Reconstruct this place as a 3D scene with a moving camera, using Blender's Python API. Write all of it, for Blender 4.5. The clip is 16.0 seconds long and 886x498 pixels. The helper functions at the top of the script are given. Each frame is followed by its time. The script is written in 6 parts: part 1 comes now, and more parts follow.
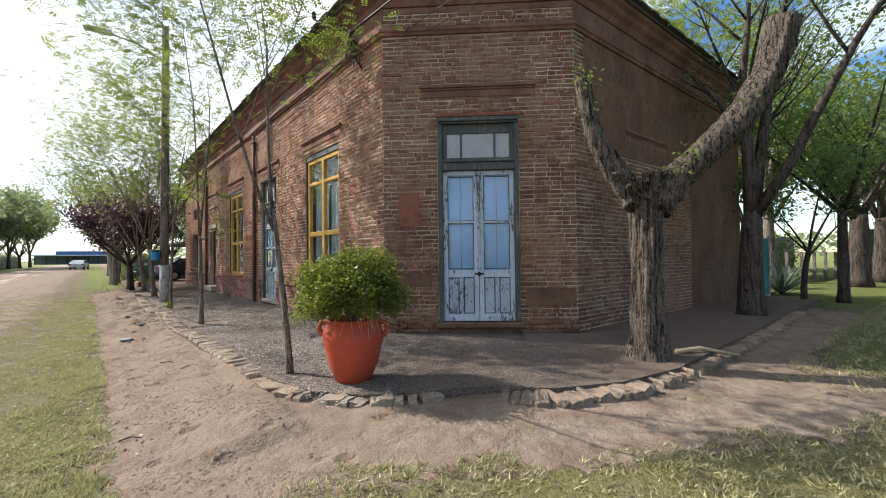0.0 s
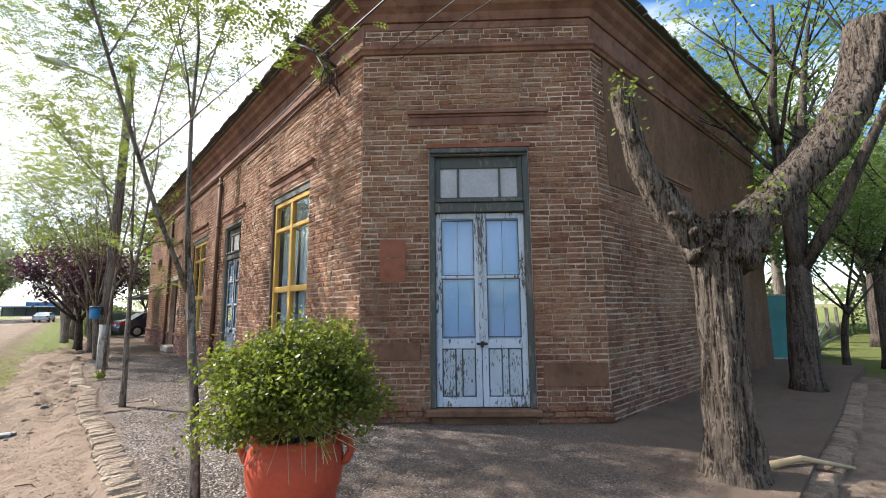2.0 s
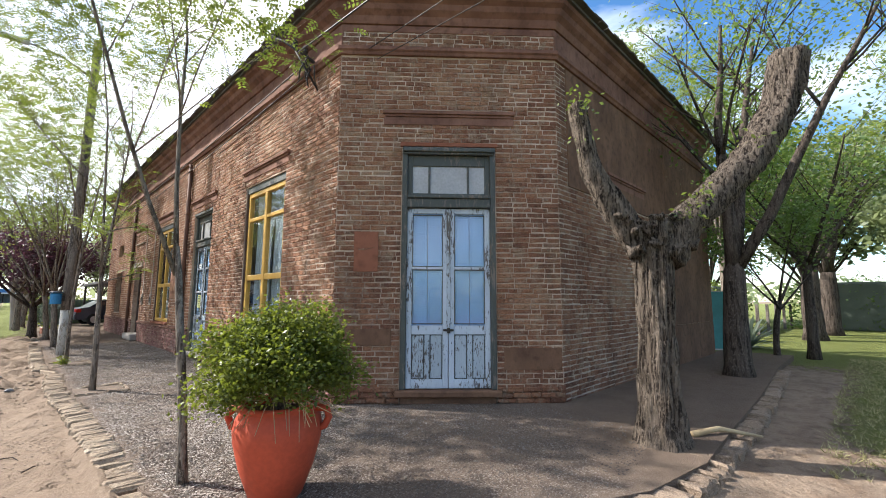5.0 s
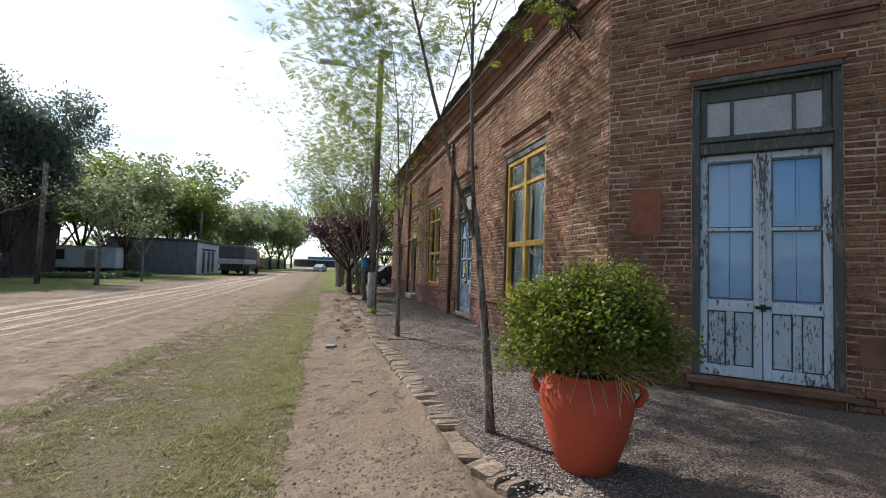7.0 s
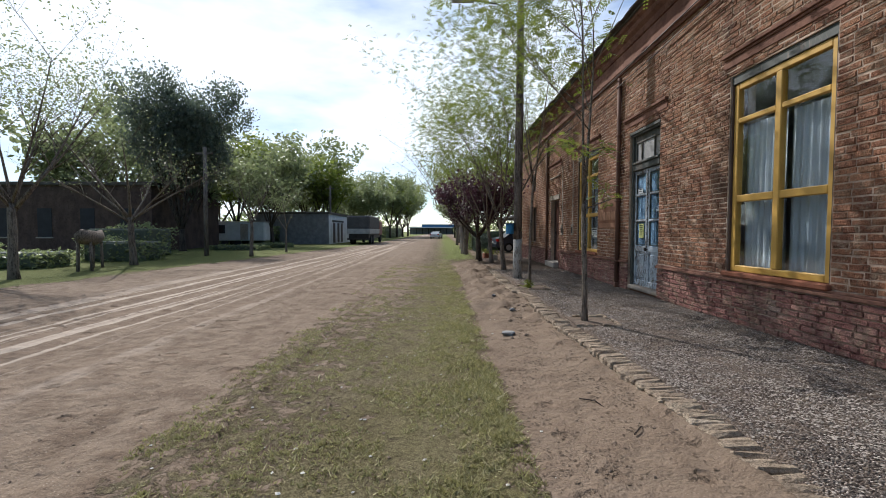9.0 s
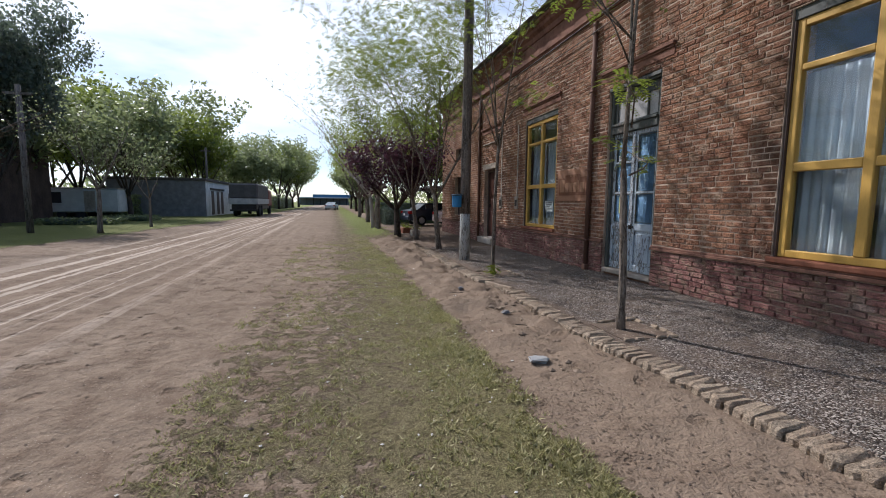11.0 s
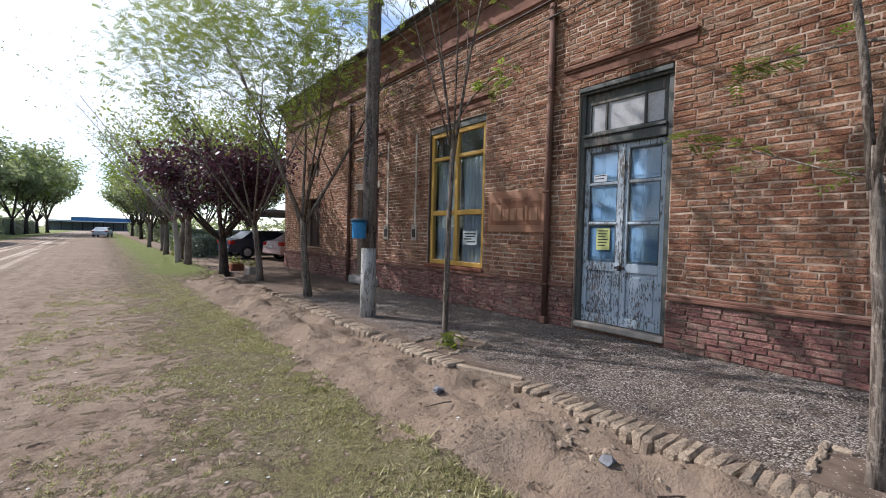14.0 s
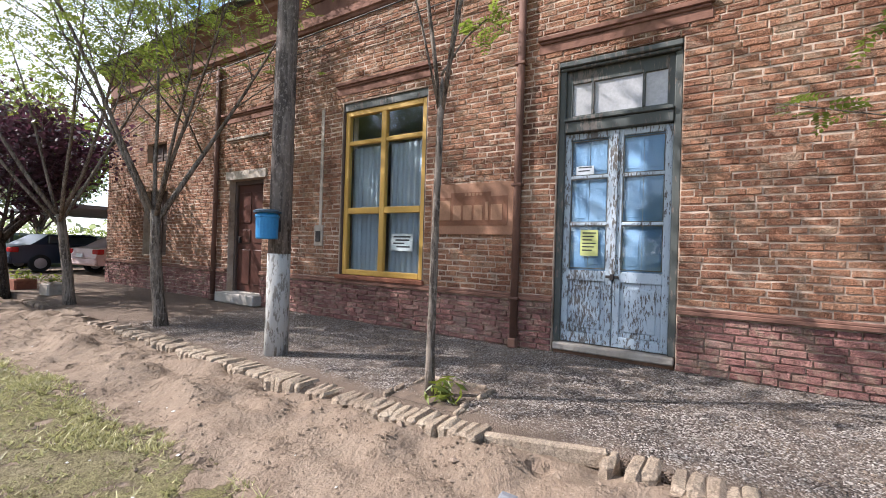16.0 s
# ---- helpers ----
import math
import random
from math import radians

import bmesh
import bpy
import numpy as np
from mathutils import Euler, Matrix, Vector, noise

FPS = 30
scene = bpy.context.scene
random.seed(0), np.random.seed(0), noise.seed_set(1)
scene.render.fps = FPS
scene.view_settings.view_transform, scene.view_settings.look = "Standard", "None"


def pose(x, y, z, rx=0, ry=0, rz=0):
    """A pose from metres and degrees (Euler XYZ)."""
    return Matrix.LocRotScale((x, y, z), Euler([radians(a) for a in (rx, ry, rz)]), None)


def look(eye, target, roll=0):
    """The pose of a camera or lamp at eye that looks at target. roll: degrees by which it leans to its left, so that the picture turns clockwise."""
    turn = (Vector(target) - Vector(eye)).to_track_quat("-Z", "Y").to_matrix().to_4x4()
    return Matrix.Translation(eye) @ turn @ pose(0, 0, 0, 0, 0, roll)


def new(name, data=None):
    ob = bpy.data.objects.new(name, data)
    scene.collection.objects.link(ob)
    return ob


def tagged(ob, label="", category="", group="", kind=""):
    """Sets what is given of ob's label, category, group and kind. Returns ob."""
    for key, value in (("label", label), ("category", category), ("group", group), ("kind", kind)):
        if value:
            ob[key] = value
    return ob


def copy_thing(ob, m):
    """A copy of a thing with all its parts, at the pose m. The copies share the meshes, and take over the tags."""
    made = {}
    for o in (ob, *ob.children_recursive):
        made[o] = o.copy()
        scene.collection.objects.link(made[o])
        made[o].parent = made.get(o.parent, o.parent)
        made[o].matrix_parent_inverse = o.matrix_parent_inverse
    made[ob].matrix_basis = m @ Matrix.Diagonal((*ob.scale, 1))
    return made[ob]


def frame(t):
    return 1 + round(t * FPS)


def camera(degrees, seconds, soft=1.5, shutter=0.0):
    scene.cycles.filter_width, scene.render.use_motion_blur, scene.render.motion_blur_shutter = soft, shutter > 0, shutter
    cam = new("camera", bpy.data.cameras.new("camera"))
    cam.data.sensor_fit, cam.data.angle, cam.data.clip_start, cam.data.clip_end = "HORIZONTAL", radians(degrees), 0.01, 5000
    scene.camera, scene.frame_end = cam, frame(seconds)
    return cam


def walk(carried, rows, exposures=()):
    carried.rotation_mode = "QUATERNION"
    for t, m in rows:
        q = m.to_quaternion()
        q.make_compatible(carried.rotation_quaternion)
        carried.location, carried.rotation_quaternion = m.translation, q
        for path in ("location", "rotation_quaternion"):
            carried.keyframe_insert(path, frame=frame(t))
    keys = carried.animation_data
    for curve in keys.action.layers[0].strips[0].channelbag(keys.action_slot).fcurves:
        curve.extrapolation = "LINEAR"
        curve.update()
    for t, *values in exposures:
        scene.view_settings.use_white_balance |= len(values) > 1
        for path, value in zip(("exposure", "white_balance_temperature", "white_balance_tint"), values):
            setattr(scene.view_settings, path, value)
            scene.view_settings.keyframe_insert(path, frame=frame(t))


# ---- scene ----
cam = camera(92.2, 16.0, soft=0.95)
PATH = [
    (0, (-0.211, 0.257, 1.355), (1.063, 1.799, 1.389), -0.7),
    (0.5, (0.052, 0.707, 1.399), (1.341, 2.236, 1.423), -0.9),
    (1, (0.37, 1.093, 1.436), (1.66, 2.621, 1.457), -0.8),
    (1.5, (0.646, 1.34, 1.477), (1.923, 2.874, 1.603), -0.7),
    (2, (0.678, 1.428, 1.521), (1.986, 2.917, 1.793), -0.6),
    (2.5, (0.673, 1.442, 1.554), (1.987, 2.9, 1.939), 0.0),
    (3, (0.653, 1.388, 1.593), (1.97, 2.828, 2.033), 0.7),
    (3.2, (0.625, 1.415, 1.575), (1.957, 2.836, 2.029), 0.8),
    (5.3, (0.362, 1.138, 1.453), (1.766, 2.548, 1.65), 0.4),
    (5.5, (0.31, 1.15, 1.446), (1.642, 2.63, 1.629), 0.6),
    (6, (0.207, 1.209, 1.432), (1.358, 2.837, 1.581), 0.9),
    (6.5, (0.232, 1.374, 1.402), (1.164, 3.138, 1.531), 1.3),
    (7, (0.181, 1.69, 1.386), (0.69, 3.622, 1.475), 1.7),
    (7.5, (0.056, 2.075, 1.393), (0.406, 4.044, 1.417), 1.3),
    (8, (-0.118, 2.536, 1.367), (-0.022, 4.533, 1.325), 0.8),
    (8.5, (-0.422, 2.877, 1.367), (-0.421, 4.876, 1.298), 0.3),
    (8.7, (-0.515, 3.069, 1.396), (-0.512, 5.068, 1.326), 0.2),
    (10.8, (-1.483, 5.433, 1.404), (-1.099, 7.383, 1.176), 0.1),
    (11, (-1.528, 5.692, 1.43), (-1.029, 7.617, 1.216), 0.5),
    (11.5, (-1.613, 6.255, 1.45), (-1.008, 8.153, 1.27), 0.5),
    (12, (-1.707, 6.88, 1.466), (-0.842, 8.676, 1.302), 1.0),
    (12.5, (-1.747, 7.399, 1.409), (-0.753, 9.128, 1.258), 1.2),
    (13, (-1.789, 8.051, 1.437), (-0.756, 9.757, 1.3), 1.0),
    (13.5, (-1.851, 8.593, 1.451), (-0.707, 10.229, 1.325), 1.2),
    (14, (-1.842, 9.222, 1.416), (-0.59, 10.78, 1.353), 1.4),
    (14.5, (-1.807, 9.775, 1.349), (-0.419, 11.214, 1.331), 1.2),
    (15, (-1.704, 10.306, 1.341), (-0.213, 11.639, 1.33), 1.6),
    (15.5, (-1.622, 10.785, 1.282), (-0.005, 11.962, 1.299), 1.5),
    (16, (-1.501, 11.259, 1.283), (0.194, 12.322, 1.288), 1.8),
]
EXPOSURES = [(0.0, 0.86, 6650, 10), (1.0, 1.02, 6500, 11), (2.0, 1.24, 6550, 11), (2.5, 1.26, 6600, 11), (3.0, 0.98, 6600, 11), (5.5, 1.26, 6600, 10), (6.0, 1.2, 6600, 10), (6.5, 0.7, 6400, 10), (7.0, 0.38, 6450, 10), (8.5, 0.08, 6420, 10), (11.0, 0.08, 6250, 14), (12.5, 0.36, 6180, 15), (14.0, 0.5, 6150, 14), (15.0, 0.66, 6300, 14), (16.0, 1.2, 6250, 14)]
walk(cam, [(t, look(eye, target, roll)) for t, eye, target, roll in PATH], EXPOSURES)

# ---- world and sun ----
SUN_TO = Vector((-0.52 * math.cos(radians(41)), 0.854 * math.cos(radians(41)), math.sin(radians(41)))).normalized()
world = bpy.data.worlds.new("sky")
scene.world = world
world.use_nodes = True
wn, wl = world.node_tree.nodes, world.node_tree.links
wn.clear()
sky = wn.new("ShaderNodeTexSky")
sky.sky_type = "NISHITA"
sky.sun_disc = False
sky.sun_elevation = math.asin(SUN_TO.z)
sky.sun_rotation = math.atan2(SUN_TO.x, SUN_TO.y)
sky.dust_density, sky.air_density, sky.ozone_density = 0.25, 1.0, 3.0
wtc = wn.new("ShaderNodeTexCoord")
wmap = wn.new("ShaderNodeMapping")
wmap.inputs["Scale"].default_value = (1.0, 1.0, 3.2)
wnoise = wn.new("ShaderNodeTexNoise")
wnoise.inputs["Scale"].default_value, wnoise.inputs["Detail"].default_value = 2.3, 7.0
wramp = wn.new("ShaderNodeValToRGB")
wramp.color_ramp.elements[0].position, wramp.color_ramp.elements[1].position = 0.5, 0.78
wramp.color_ramp.elements[0].color, wramp.color_ramp.elements[1].color = (0, 0, 0, 1), (0.88, 0.88, 0.88, 1)
wmix = wn.new("ShaderNodeMix")
wmix.data_type = "RGBA"
wmix.inputs["B"].default_value = (9.6, 10.2, 11, 1)
wbg = wn.new("ShaderNodeBackground")
wbg.inputs["Strength"].default_value = 0.118
wout = wn.new("ShaderNodeOutputWorld")
wl.new(wtc.outputs["Generated"], wmap.inputs["Vector"])
wl.new(wmap.outputs["Vector"], wnoise.inputs["Vector"])
# thin bright cloud gathers towards the sun and clears to blue opposite
wdot = wn.new("ShaderNodeVectorMath")
wdot.operation = "DOT_PRODUCT"
wdot.inputs[1].default_value = SUN_TO
wadd = wn.new("ShaderNodeMath")
wadd.operation = "MULTIPLY_ADD"
wadd.inputs[1].default_value = 0.28
wl.new(wtc.outputs["Generated"], wdot.inputs[0])
wl.new(wdot.outputs["Value"], wadd.inputs[0])
wl.new(wnoise.outputs["Fac"], wadd.inputs[2])
wl.new(wadd.outputs["Value"], wramp.inputs["Fac"])
wl.new(wramp.outputs["Color"], wmix.inputs["Factor"])
wdeep = wn.new("ShaderNodeHueSaturation")
wdeep.inputs["Saturation"].default_value = 1.22
wl.new(sky.outputs["Color"], wdeep.inputs["Color"])
wl.new(wdeep.outputs["Color"], wmix.inputs["A"])
wl.new(wmix.outputs["Result"], wbg.inputs["Color"])
wl.new(wbg.outputs["Background"], wout.inputs["Surface"])
sun_data = bpy.data.lights.new("sun", "SUN")
sun_data.energy, sun_data.angle, sun_data.color = 5.0, radians(0.53), (1.0, 0.97, 0.925)
sun = new("sun", sun_data)
sun.matrix_world = look(SUN_TO * 60, (0, 0, 0))


# ---- materials ----
class Nodes:
    """A small writer of node materials."""

    def __init__(self, name):
        self.m = bpy.data.materials.new(name)
        self.m.use_nodes = True
        self.t = self.m.node_tree
        self.b = self.t.nodes["Principled BSDF"]
        self.b.inputs["Specular IOR Level"].default_value = 0.3
        self.pos = self.t.nodes.new("ShaderNodeNewGeometry").outputs["Position"]

    def link(self, a, b):
        self.t.links.new(a, b)

    def scaled(self, scale, vec=None):
        n = self.t.nodes.new("ShaderNodeMapping")
        n.inputs["Scale"].default_value = scale
        self.link(vec or self.pos, n.inputs["Vector"])
        return n.outputs["Vector"]

    def local(self):
        return self.t.nodes.new("ShaderNodeTexCoord").outputs["Object"]

    def noise(self, scale, detail=4.0, rough=0.55, vec=None, distort=0.0):
        n = self.t.nodes.new("ShaderNodeTexNoise")
        n.inputs["Scale"].default_value, n.inputs["Detail"].default_value = scale, detail
        n.inputs["Roughness"].default_value, n.inputs["Distortion"].default_value = rough, distort
        self.link(vec or self.pos, n.inputs["Vector"])
        return n.outputs["Fac"]

    def voronoi(self, scale, feature="F1", vec=None, out="Distance"):
        n = self.t.nodes.new("ShaderNodeTexVoronoi")
        n.feature = feature
        n.inputs["Scale"].default_value = scale
        self.link(vec or self.pos, n.inputs["Vector"])
        return n.outputs[out]

    def ramp(self, fac, stops):
        n = self.t.nodes.new("ShaderNodeValToRGB")
        e = n.color_ramp.elements
        while len(e) < len(stops):
            e.new(0.5)
        for el, (p, c) in zip(e, stops):
            el.position = p
            el.color = (*c, 1) if isinstance(c, tuple) else (c, c, c, 1)
        self.link(fac, n.inputs["Fac"])
        return n.outputs["Color"]

    def mix(self, fac, a, b, mode="MIX"):
        n = self.t.nodes.new("ShaderNodeMix")
        n.data_type, n.blend_type = "RGBA", mode
        for key, v in (("Factor", fac), ("A", a), ("B", b)):
            if isinstance(v, (int, float)):
                n.inputs[key].default_value = v if key == "Factor" else (v, v, v, 1)
            elif isinstance(v, tuple):
                n.inputs[key].default_value = (*v, 1)
            else:
                self.link(v, n.inputs[key])
        return n.outputs["Result"]

    def math(self, op, a, b=0.0, clamp=False):
        n = self.t.nodes.new("ShaderNodeMath")
        n.operation, n.use_clamp = op, clamp
        for i, v in enumerate((a, b)):
            if isinstance(v, (int, float)):
                n.inputs[i].default_value = v
            else:
                self.link(v, n.inputs[i])
        return n.outputs[0]

    def xyz(self, vec=None):
        n = self.t.nodes.new("ShaderNodeSeparateXYZ")
        self.link(vec or self.pos, n.inputs[0])
        return n.outputs

    def random(self, piece):
        if piece:
            return self.t.nodes.new("ShaderNodeObjectInfo").outputs["Random"]
        return self.t.nodes.new("ShaderNodeNewGeometry").outputs["Random Per Island"]

    def bump(self, height, strength=0.5, dist=0.01):
        n = self.t.nodes.new("ShaderNodeBump")
        n.inputs["Strength"].default_value, n.inputs["Distance"].default_value = strength, dist
        self.link(height, n.inputs["Height"])
        self.link(n.outputs["Normal"], self.b.inputs["Normal"])

    def done(self, colour, rough=0.8, metal=0.0, spec=None):
        for key, v in (("Base Color", colour), ("Roughness", rough), ("Metallic", metal)):
            if isinstance(v, (int, float)):
                self.b.inputs[key].default_value = v
            elif isinstance(v, tuple):
                self.b.inputs[key].default_value = (*v, 1)
            else:
                self.link(v, self.b.inputs[key])
        if spec is not None:
            self.b.inputs["Specular IOR Level"].default_value = spec
        return self.m


def plain(name, colour, rough=0.7, var=0.25, scale=9.0, metal=0.0, bump=0.25, spec=None, stretch=(1, 1, 1)):
    """A painted or raw surface with two scales of variation."""
    n = Nodes(name)
    v = n.scaled(stretch)
    big, fine = n.noise(scale * 0.25, 5, vec=v), n.noise(scale * 6, 4, vec=v)
    lo = tuple(c * (1 - var) for c in colour)
    hi = tuple(min(1, c * (1 + var * 0.8)) for c in colour)
    c = n.ramp(big, [(0.3, lo), (0.7, hi)])
    c = n.mix(n.ramp(fine, [(0.35, 0.35), (0.65, 0.0)]), c, tuple(k * 0.55 for k in colour))
    n.bump(fine, bump, 0.004)
    return n.done(c, rough, metal, spec)


def brick_mat(name, piece, stops, grime=(0.06, 0.04, 0.03)):
    n = Nodes(name)
    r = n.random(piece)
    patch = n.noise(0.9, 5, 0.6)
    key = n.math("ADD", n.math("MULTIPLY", r, 0.4), n.math("MULTIPLY", n.math("SUBTRACT", patch, 0.32), 1.5), True)
    c = n.ramp(key, stops)
    grain = n.noise(75, 5, 0.7)
    spot = n.noise(21, 4, 0.65)
    c = n.mix(n.ramp(spot, [(0.52, 0.0), (0.72, 0.6)]), c, grime)
    c = n.mix(n.ramp(n.noise(33, 3), [(0.6, 0.0), (0.74, 0.42)]), c, (0.36, 0.26, 0.2))
    smear = n.noise(6.5, 6, 0.72, distort=0.5)
    c = n.mix(n.ramp(smear, [(0.5, 0.0), (0.64, 0.7)]), c, (0.38, 0.28, 0.2))
    c = n.mix(0.85, c, n.ramp(grain, [(0.3, 0.35), (0.66, 1.0)]), "MULTIPLY")
    streak = n.noise(1.0, 5, 0.6, vec=n.scaled((1.6, 1.6, 0.35)))
    c = n.mix(n.ramp(streak, [(0.52, 0.0), (0.72, 0.5)]), c, grime)
    n.bump(n.math("ADD", grain, n.math("MULTIPLY", spot, 1.8)), 1.0, 0.02)
    return n.done(c, 0.92, 0, 0.15)


WALL_STOPS = [(0.0, (0.12, 0.055, 0.037)), (0.2, (0.22, 0.098, 0.062)), (0.42, (0.31, 0.143, 0.086)), (0.62, (0.38, 0.188, 0.112)), (0.85, (0.43, 0.25, 0.155)), (1.0, (0.44, 0.305, 0.21))]
PLINTH_STOPS = [(0.0, (0.13, 0.06, 0.056)), (0.3, (0.25, 0.11, 0.098)), (0.55, (0.36, 0.175, 0.15)), (0.75, (0.42, 0.235, 0.195)), (0.9, (0.36, 0.27, 0.235)), (1.0, (0.46, 0.3, 0.25))]
BRICK_PIECE, BRICK_REST = brick_mat("brick_piece", True, WALL_STOPS), brick_mat("brick_rest", False, WALL_STOPS)
PLINTH_PIECE, PLINTH_REST = brick_mat("plinth_piece", True, PLINTH_STOPS), brick_mat("plinth_rest", False, PLINTH_STOPS)
KERB_STOPS = [(0.0, (0.31, 0.235, 0.175)), (0.4, (0.44, 0.34, 0.25)), (0.7, (0.53, 0.42, 0.31)), (0.9, (0.58, 0.48, 0.37)), (1.0, (0.46, 0.25, 0.18))]
KERB_PIECE = brick_mat("kerb_brick", True, KERB_STOPS, (0.12, 0.09, 0.07))


def mortar_mat():
    n = Nodes("mortar")
    k = n.math("ADD", n.math("MULTIPLY", n.noise(1.1, 4, 0.6), 0.6), n.math("MULTIPLY", n.noise(9, 6, 0.7), 0.4))
    c = n.ramp(k, [(0.36, (0.2, 0.135, 0.1)), (0.46, (0.35, 0.255, 0.195)), (0.62, (0.54, 0.42, 0.33))])
    n.bump(n.noise(60, 4), 0.9, 0.01)
    return n.done(c, 0.95, 0, 0.1)


def render_mat(name, dark, light):
    n = Nodes(name)
    v = n.scaled((1, 1, 0.6))
    c = n.ramp(n.noise(1.7, 7, 0.65, vec=v), [(0.32, dark), (0.66, light)])
    c = n.mix(n.ramp(n.noise(9, 5), [(0.5, 0.0), (0.7, 0.5)]), c, tuple(k * 0.5 for k in dark))
    n.bump(n.noise(45, 5), 0.6, 0.008)
    return n.done(c, 0.93, 0, 0.15)


def dirt_colour(n):
    big, mid, fine = n.noise(0.35, 5, 0.6), n.noise(3.2, 6, 0.65), n.noise(60, 4, 0.7)
    c = n.ramp(big, [(0.3, (0.225, 0.165, 0.12)), (0.7, (0.3, 0.228, 0.17))])
    c = n.mix(n.ramp(mid, [(0.46, 0.0), (0.6, 0.75)]), c, (0.17, 0.118, 0.084))
    c = n.mix(n.ramp(n.noise(14, 5, 0.7), [(0.5, 0.0), (0.68, 0.55)]), c, (0.14, 0.098, 0.072))
    c = n.mix(n.ramp(n.voronoi(38), [(0.08, 0.55), (0.2, 0.0)]), c, (0.5, 0.42, 0.34))
    return n.mix(0.5, c, n.ramp(fine, [(0.32, 0.42), (0.6, 0.88)]), "MULTIPLY"), mid, fine


def ground_mat():
    n = Nodes("earth_and_grass")
    dirt, mid, fine = dirt_colour(n)
    p = n.xyz()
    x, y = p["X"], p["Y"]
    wob = n.math("MULTIPLY", n.math("SUBTRACT", n.noise(0.8, 5, 0.6), 0.5), 2.2)
    xw = n.math("ADD", x, wob)
    # tyre tracks of paler, packed earth along the street
    rut = n.noise(1.0, 3, 0.55, vec=n.scaled((4.2, 0.04, 1.0)))
    on_road = n.math("MULTIPLY", n.ramp(n.math("MULTIPLY", n.math("ADD", xw, 10.0), 0.1), [(0.13, 0.0), (0.26, 1.0), (0.48, 1.0), (0.62, 0.0)]), 0.9)
    dirt = n.mix(n.math("MULTIPLY", on_road, n.ramp(rut, [(0.52, 0.0), (0.57, 0.85)])), dirt, (0.47, 0.39, 0.32))
    dirt = n.mix(n.math("MULTIPLY", on_road, n.ramp(rut, [(0.38, 0.75), (0.45, 0.0)])), dirt, (0.21, 0.15, 0.11))
    # hoof and foot marks in the soft earth
    mark = n.math("MULTIPLY", n.ramp(n.voronoi(2.7), [(0.13, 1.0), (0.24, 0.0)]), n.ramp(n.noise(7, 5, 0.7), [(0.46, 0.0), (0.56, 0.75)]))
    dirt = n.mix(mark, dirt, (0.2, 0.14, 0.1))
    # the trodden strip beside the kerb is browner than the dusty road
    trod = n.math("MULTIPLY", n.math("MULTIPLY", n.math("ADD", xw, 0.7), 1.6, True), n.math("MULTIPLY", n.math("SUBTRACT", 1.9, x), 2.0, True))
    dirt = n.mix(n.math("MULTIPLY", trod, 0.5), dirt, n.mix(0.5, (0.225, 0.165, 0.122), n.ramp(fine, [(0.32, 0.5), (0.6, 1.0)]), "MULTIPLY"))
    tuft = n.noise(5.5, 6, 0.75)
    blade = n.noise(110, 3, 0.7)
    grass = n.ramp(n.noise(1.1, 5), [(0.32, (0.33, 0.28, 0.14)), (0.5, (0.4, 0.34, 0.19)), (0.7, (0.43, 0.35, 0.23))])
    green = n.math("MULTIPLY", n.math("ADD", xw, 1.0), 0.8, True)
    grass = n.mix(n.math("MULTIPLY", green, n.ramp(n.noise(1.7, 5), [(0.36, 0.3), (0.56, 1.0)])), grass, (0.36, 0.34, 0.12))
    clump = n.noise(26, 5, 0.75)
    grass = n.mix(0.9, grass, n.ramp(blade, [(0.34, 0.25), (0.6, 1.0)]), "MULTIPLY")
    grass = n.mix(n.ramp(clump, [(0.4, 0.75), (0.5, 0.0)]), grass, (0.13, 0.105, 0.055))
    grass = n.mix(n.ramp(n.noise(45, 3, 0.7), [(0.55, 0.0), (0.68, 0.5)]), grass, (0.42, 0.37, 0.2))

    def band(value, lo, hi, soft):
        a = n.math("MULTIPLY", n.math("SUBTRACT", value, lo), 1.0 / soft, True)
        b = n.math("MULTIPLY", n.math("SUBTRACT", hi, value), 1.0 / soft, True)
        return n.math("MULTIPLY", a, b)

    worn = n.math("ADD", 0.48, n.math("MULTIPLY", n.math("MULTIPLY", n.math("ADD", x, 1.9), 0.8, True), 0.42))
    worn = n.math("SUBTRACT", worn, n.math("MULTIPLY", n.math("MULTIPLY", n.math("SUBTRACT", y, 8.5), 0.22, True), 0.24))
    strip = n.math("MULTIPLY", n.math("MULTIPLY", band(n.math("ADD", x, n.math("MULTIPLY", wob, 0.3)), -2.75, 0.0, 0.3), band(y, 3.2, 900, 2.0)), worn)
    far_strip = band(n.math("ADD", x, wob), -0.9, 1.6, 0.7)
    far_strip = n.math("MULTIPLY", far_strip, band(y, 21, 900, 5.0))
    verge = band(n.math("ADD", xw, n.math("MULTIPLY", n.math("MINIMUM", y, 48.0), -0.075)), -400, -11.9, 1.0)
    lawn = n.math("MULTIPLY", band(xw, 6.2, 900, 1.0), band(n.math("ADD", y, n.math("MULTIPLY", wob, 0.3)), -900, 1.7, 0.5))
    side = n.math("MULTIPLY", band(xw, 12.5, 900, 2.0), band(y, -900, 60, 1.0))
    # the worn lawn before the corner, south of a slanting edge
    edge = n.math("ADD", n.math("ADD", n.math("MULTIPLY", x, 0.52), y), n.math("MULTIPLY", wob, 0.35))
    front = n.math("MULTIPLY", band(edge, -900, 3.2, 0.45), band(x, -1.9, 900, 0.6))
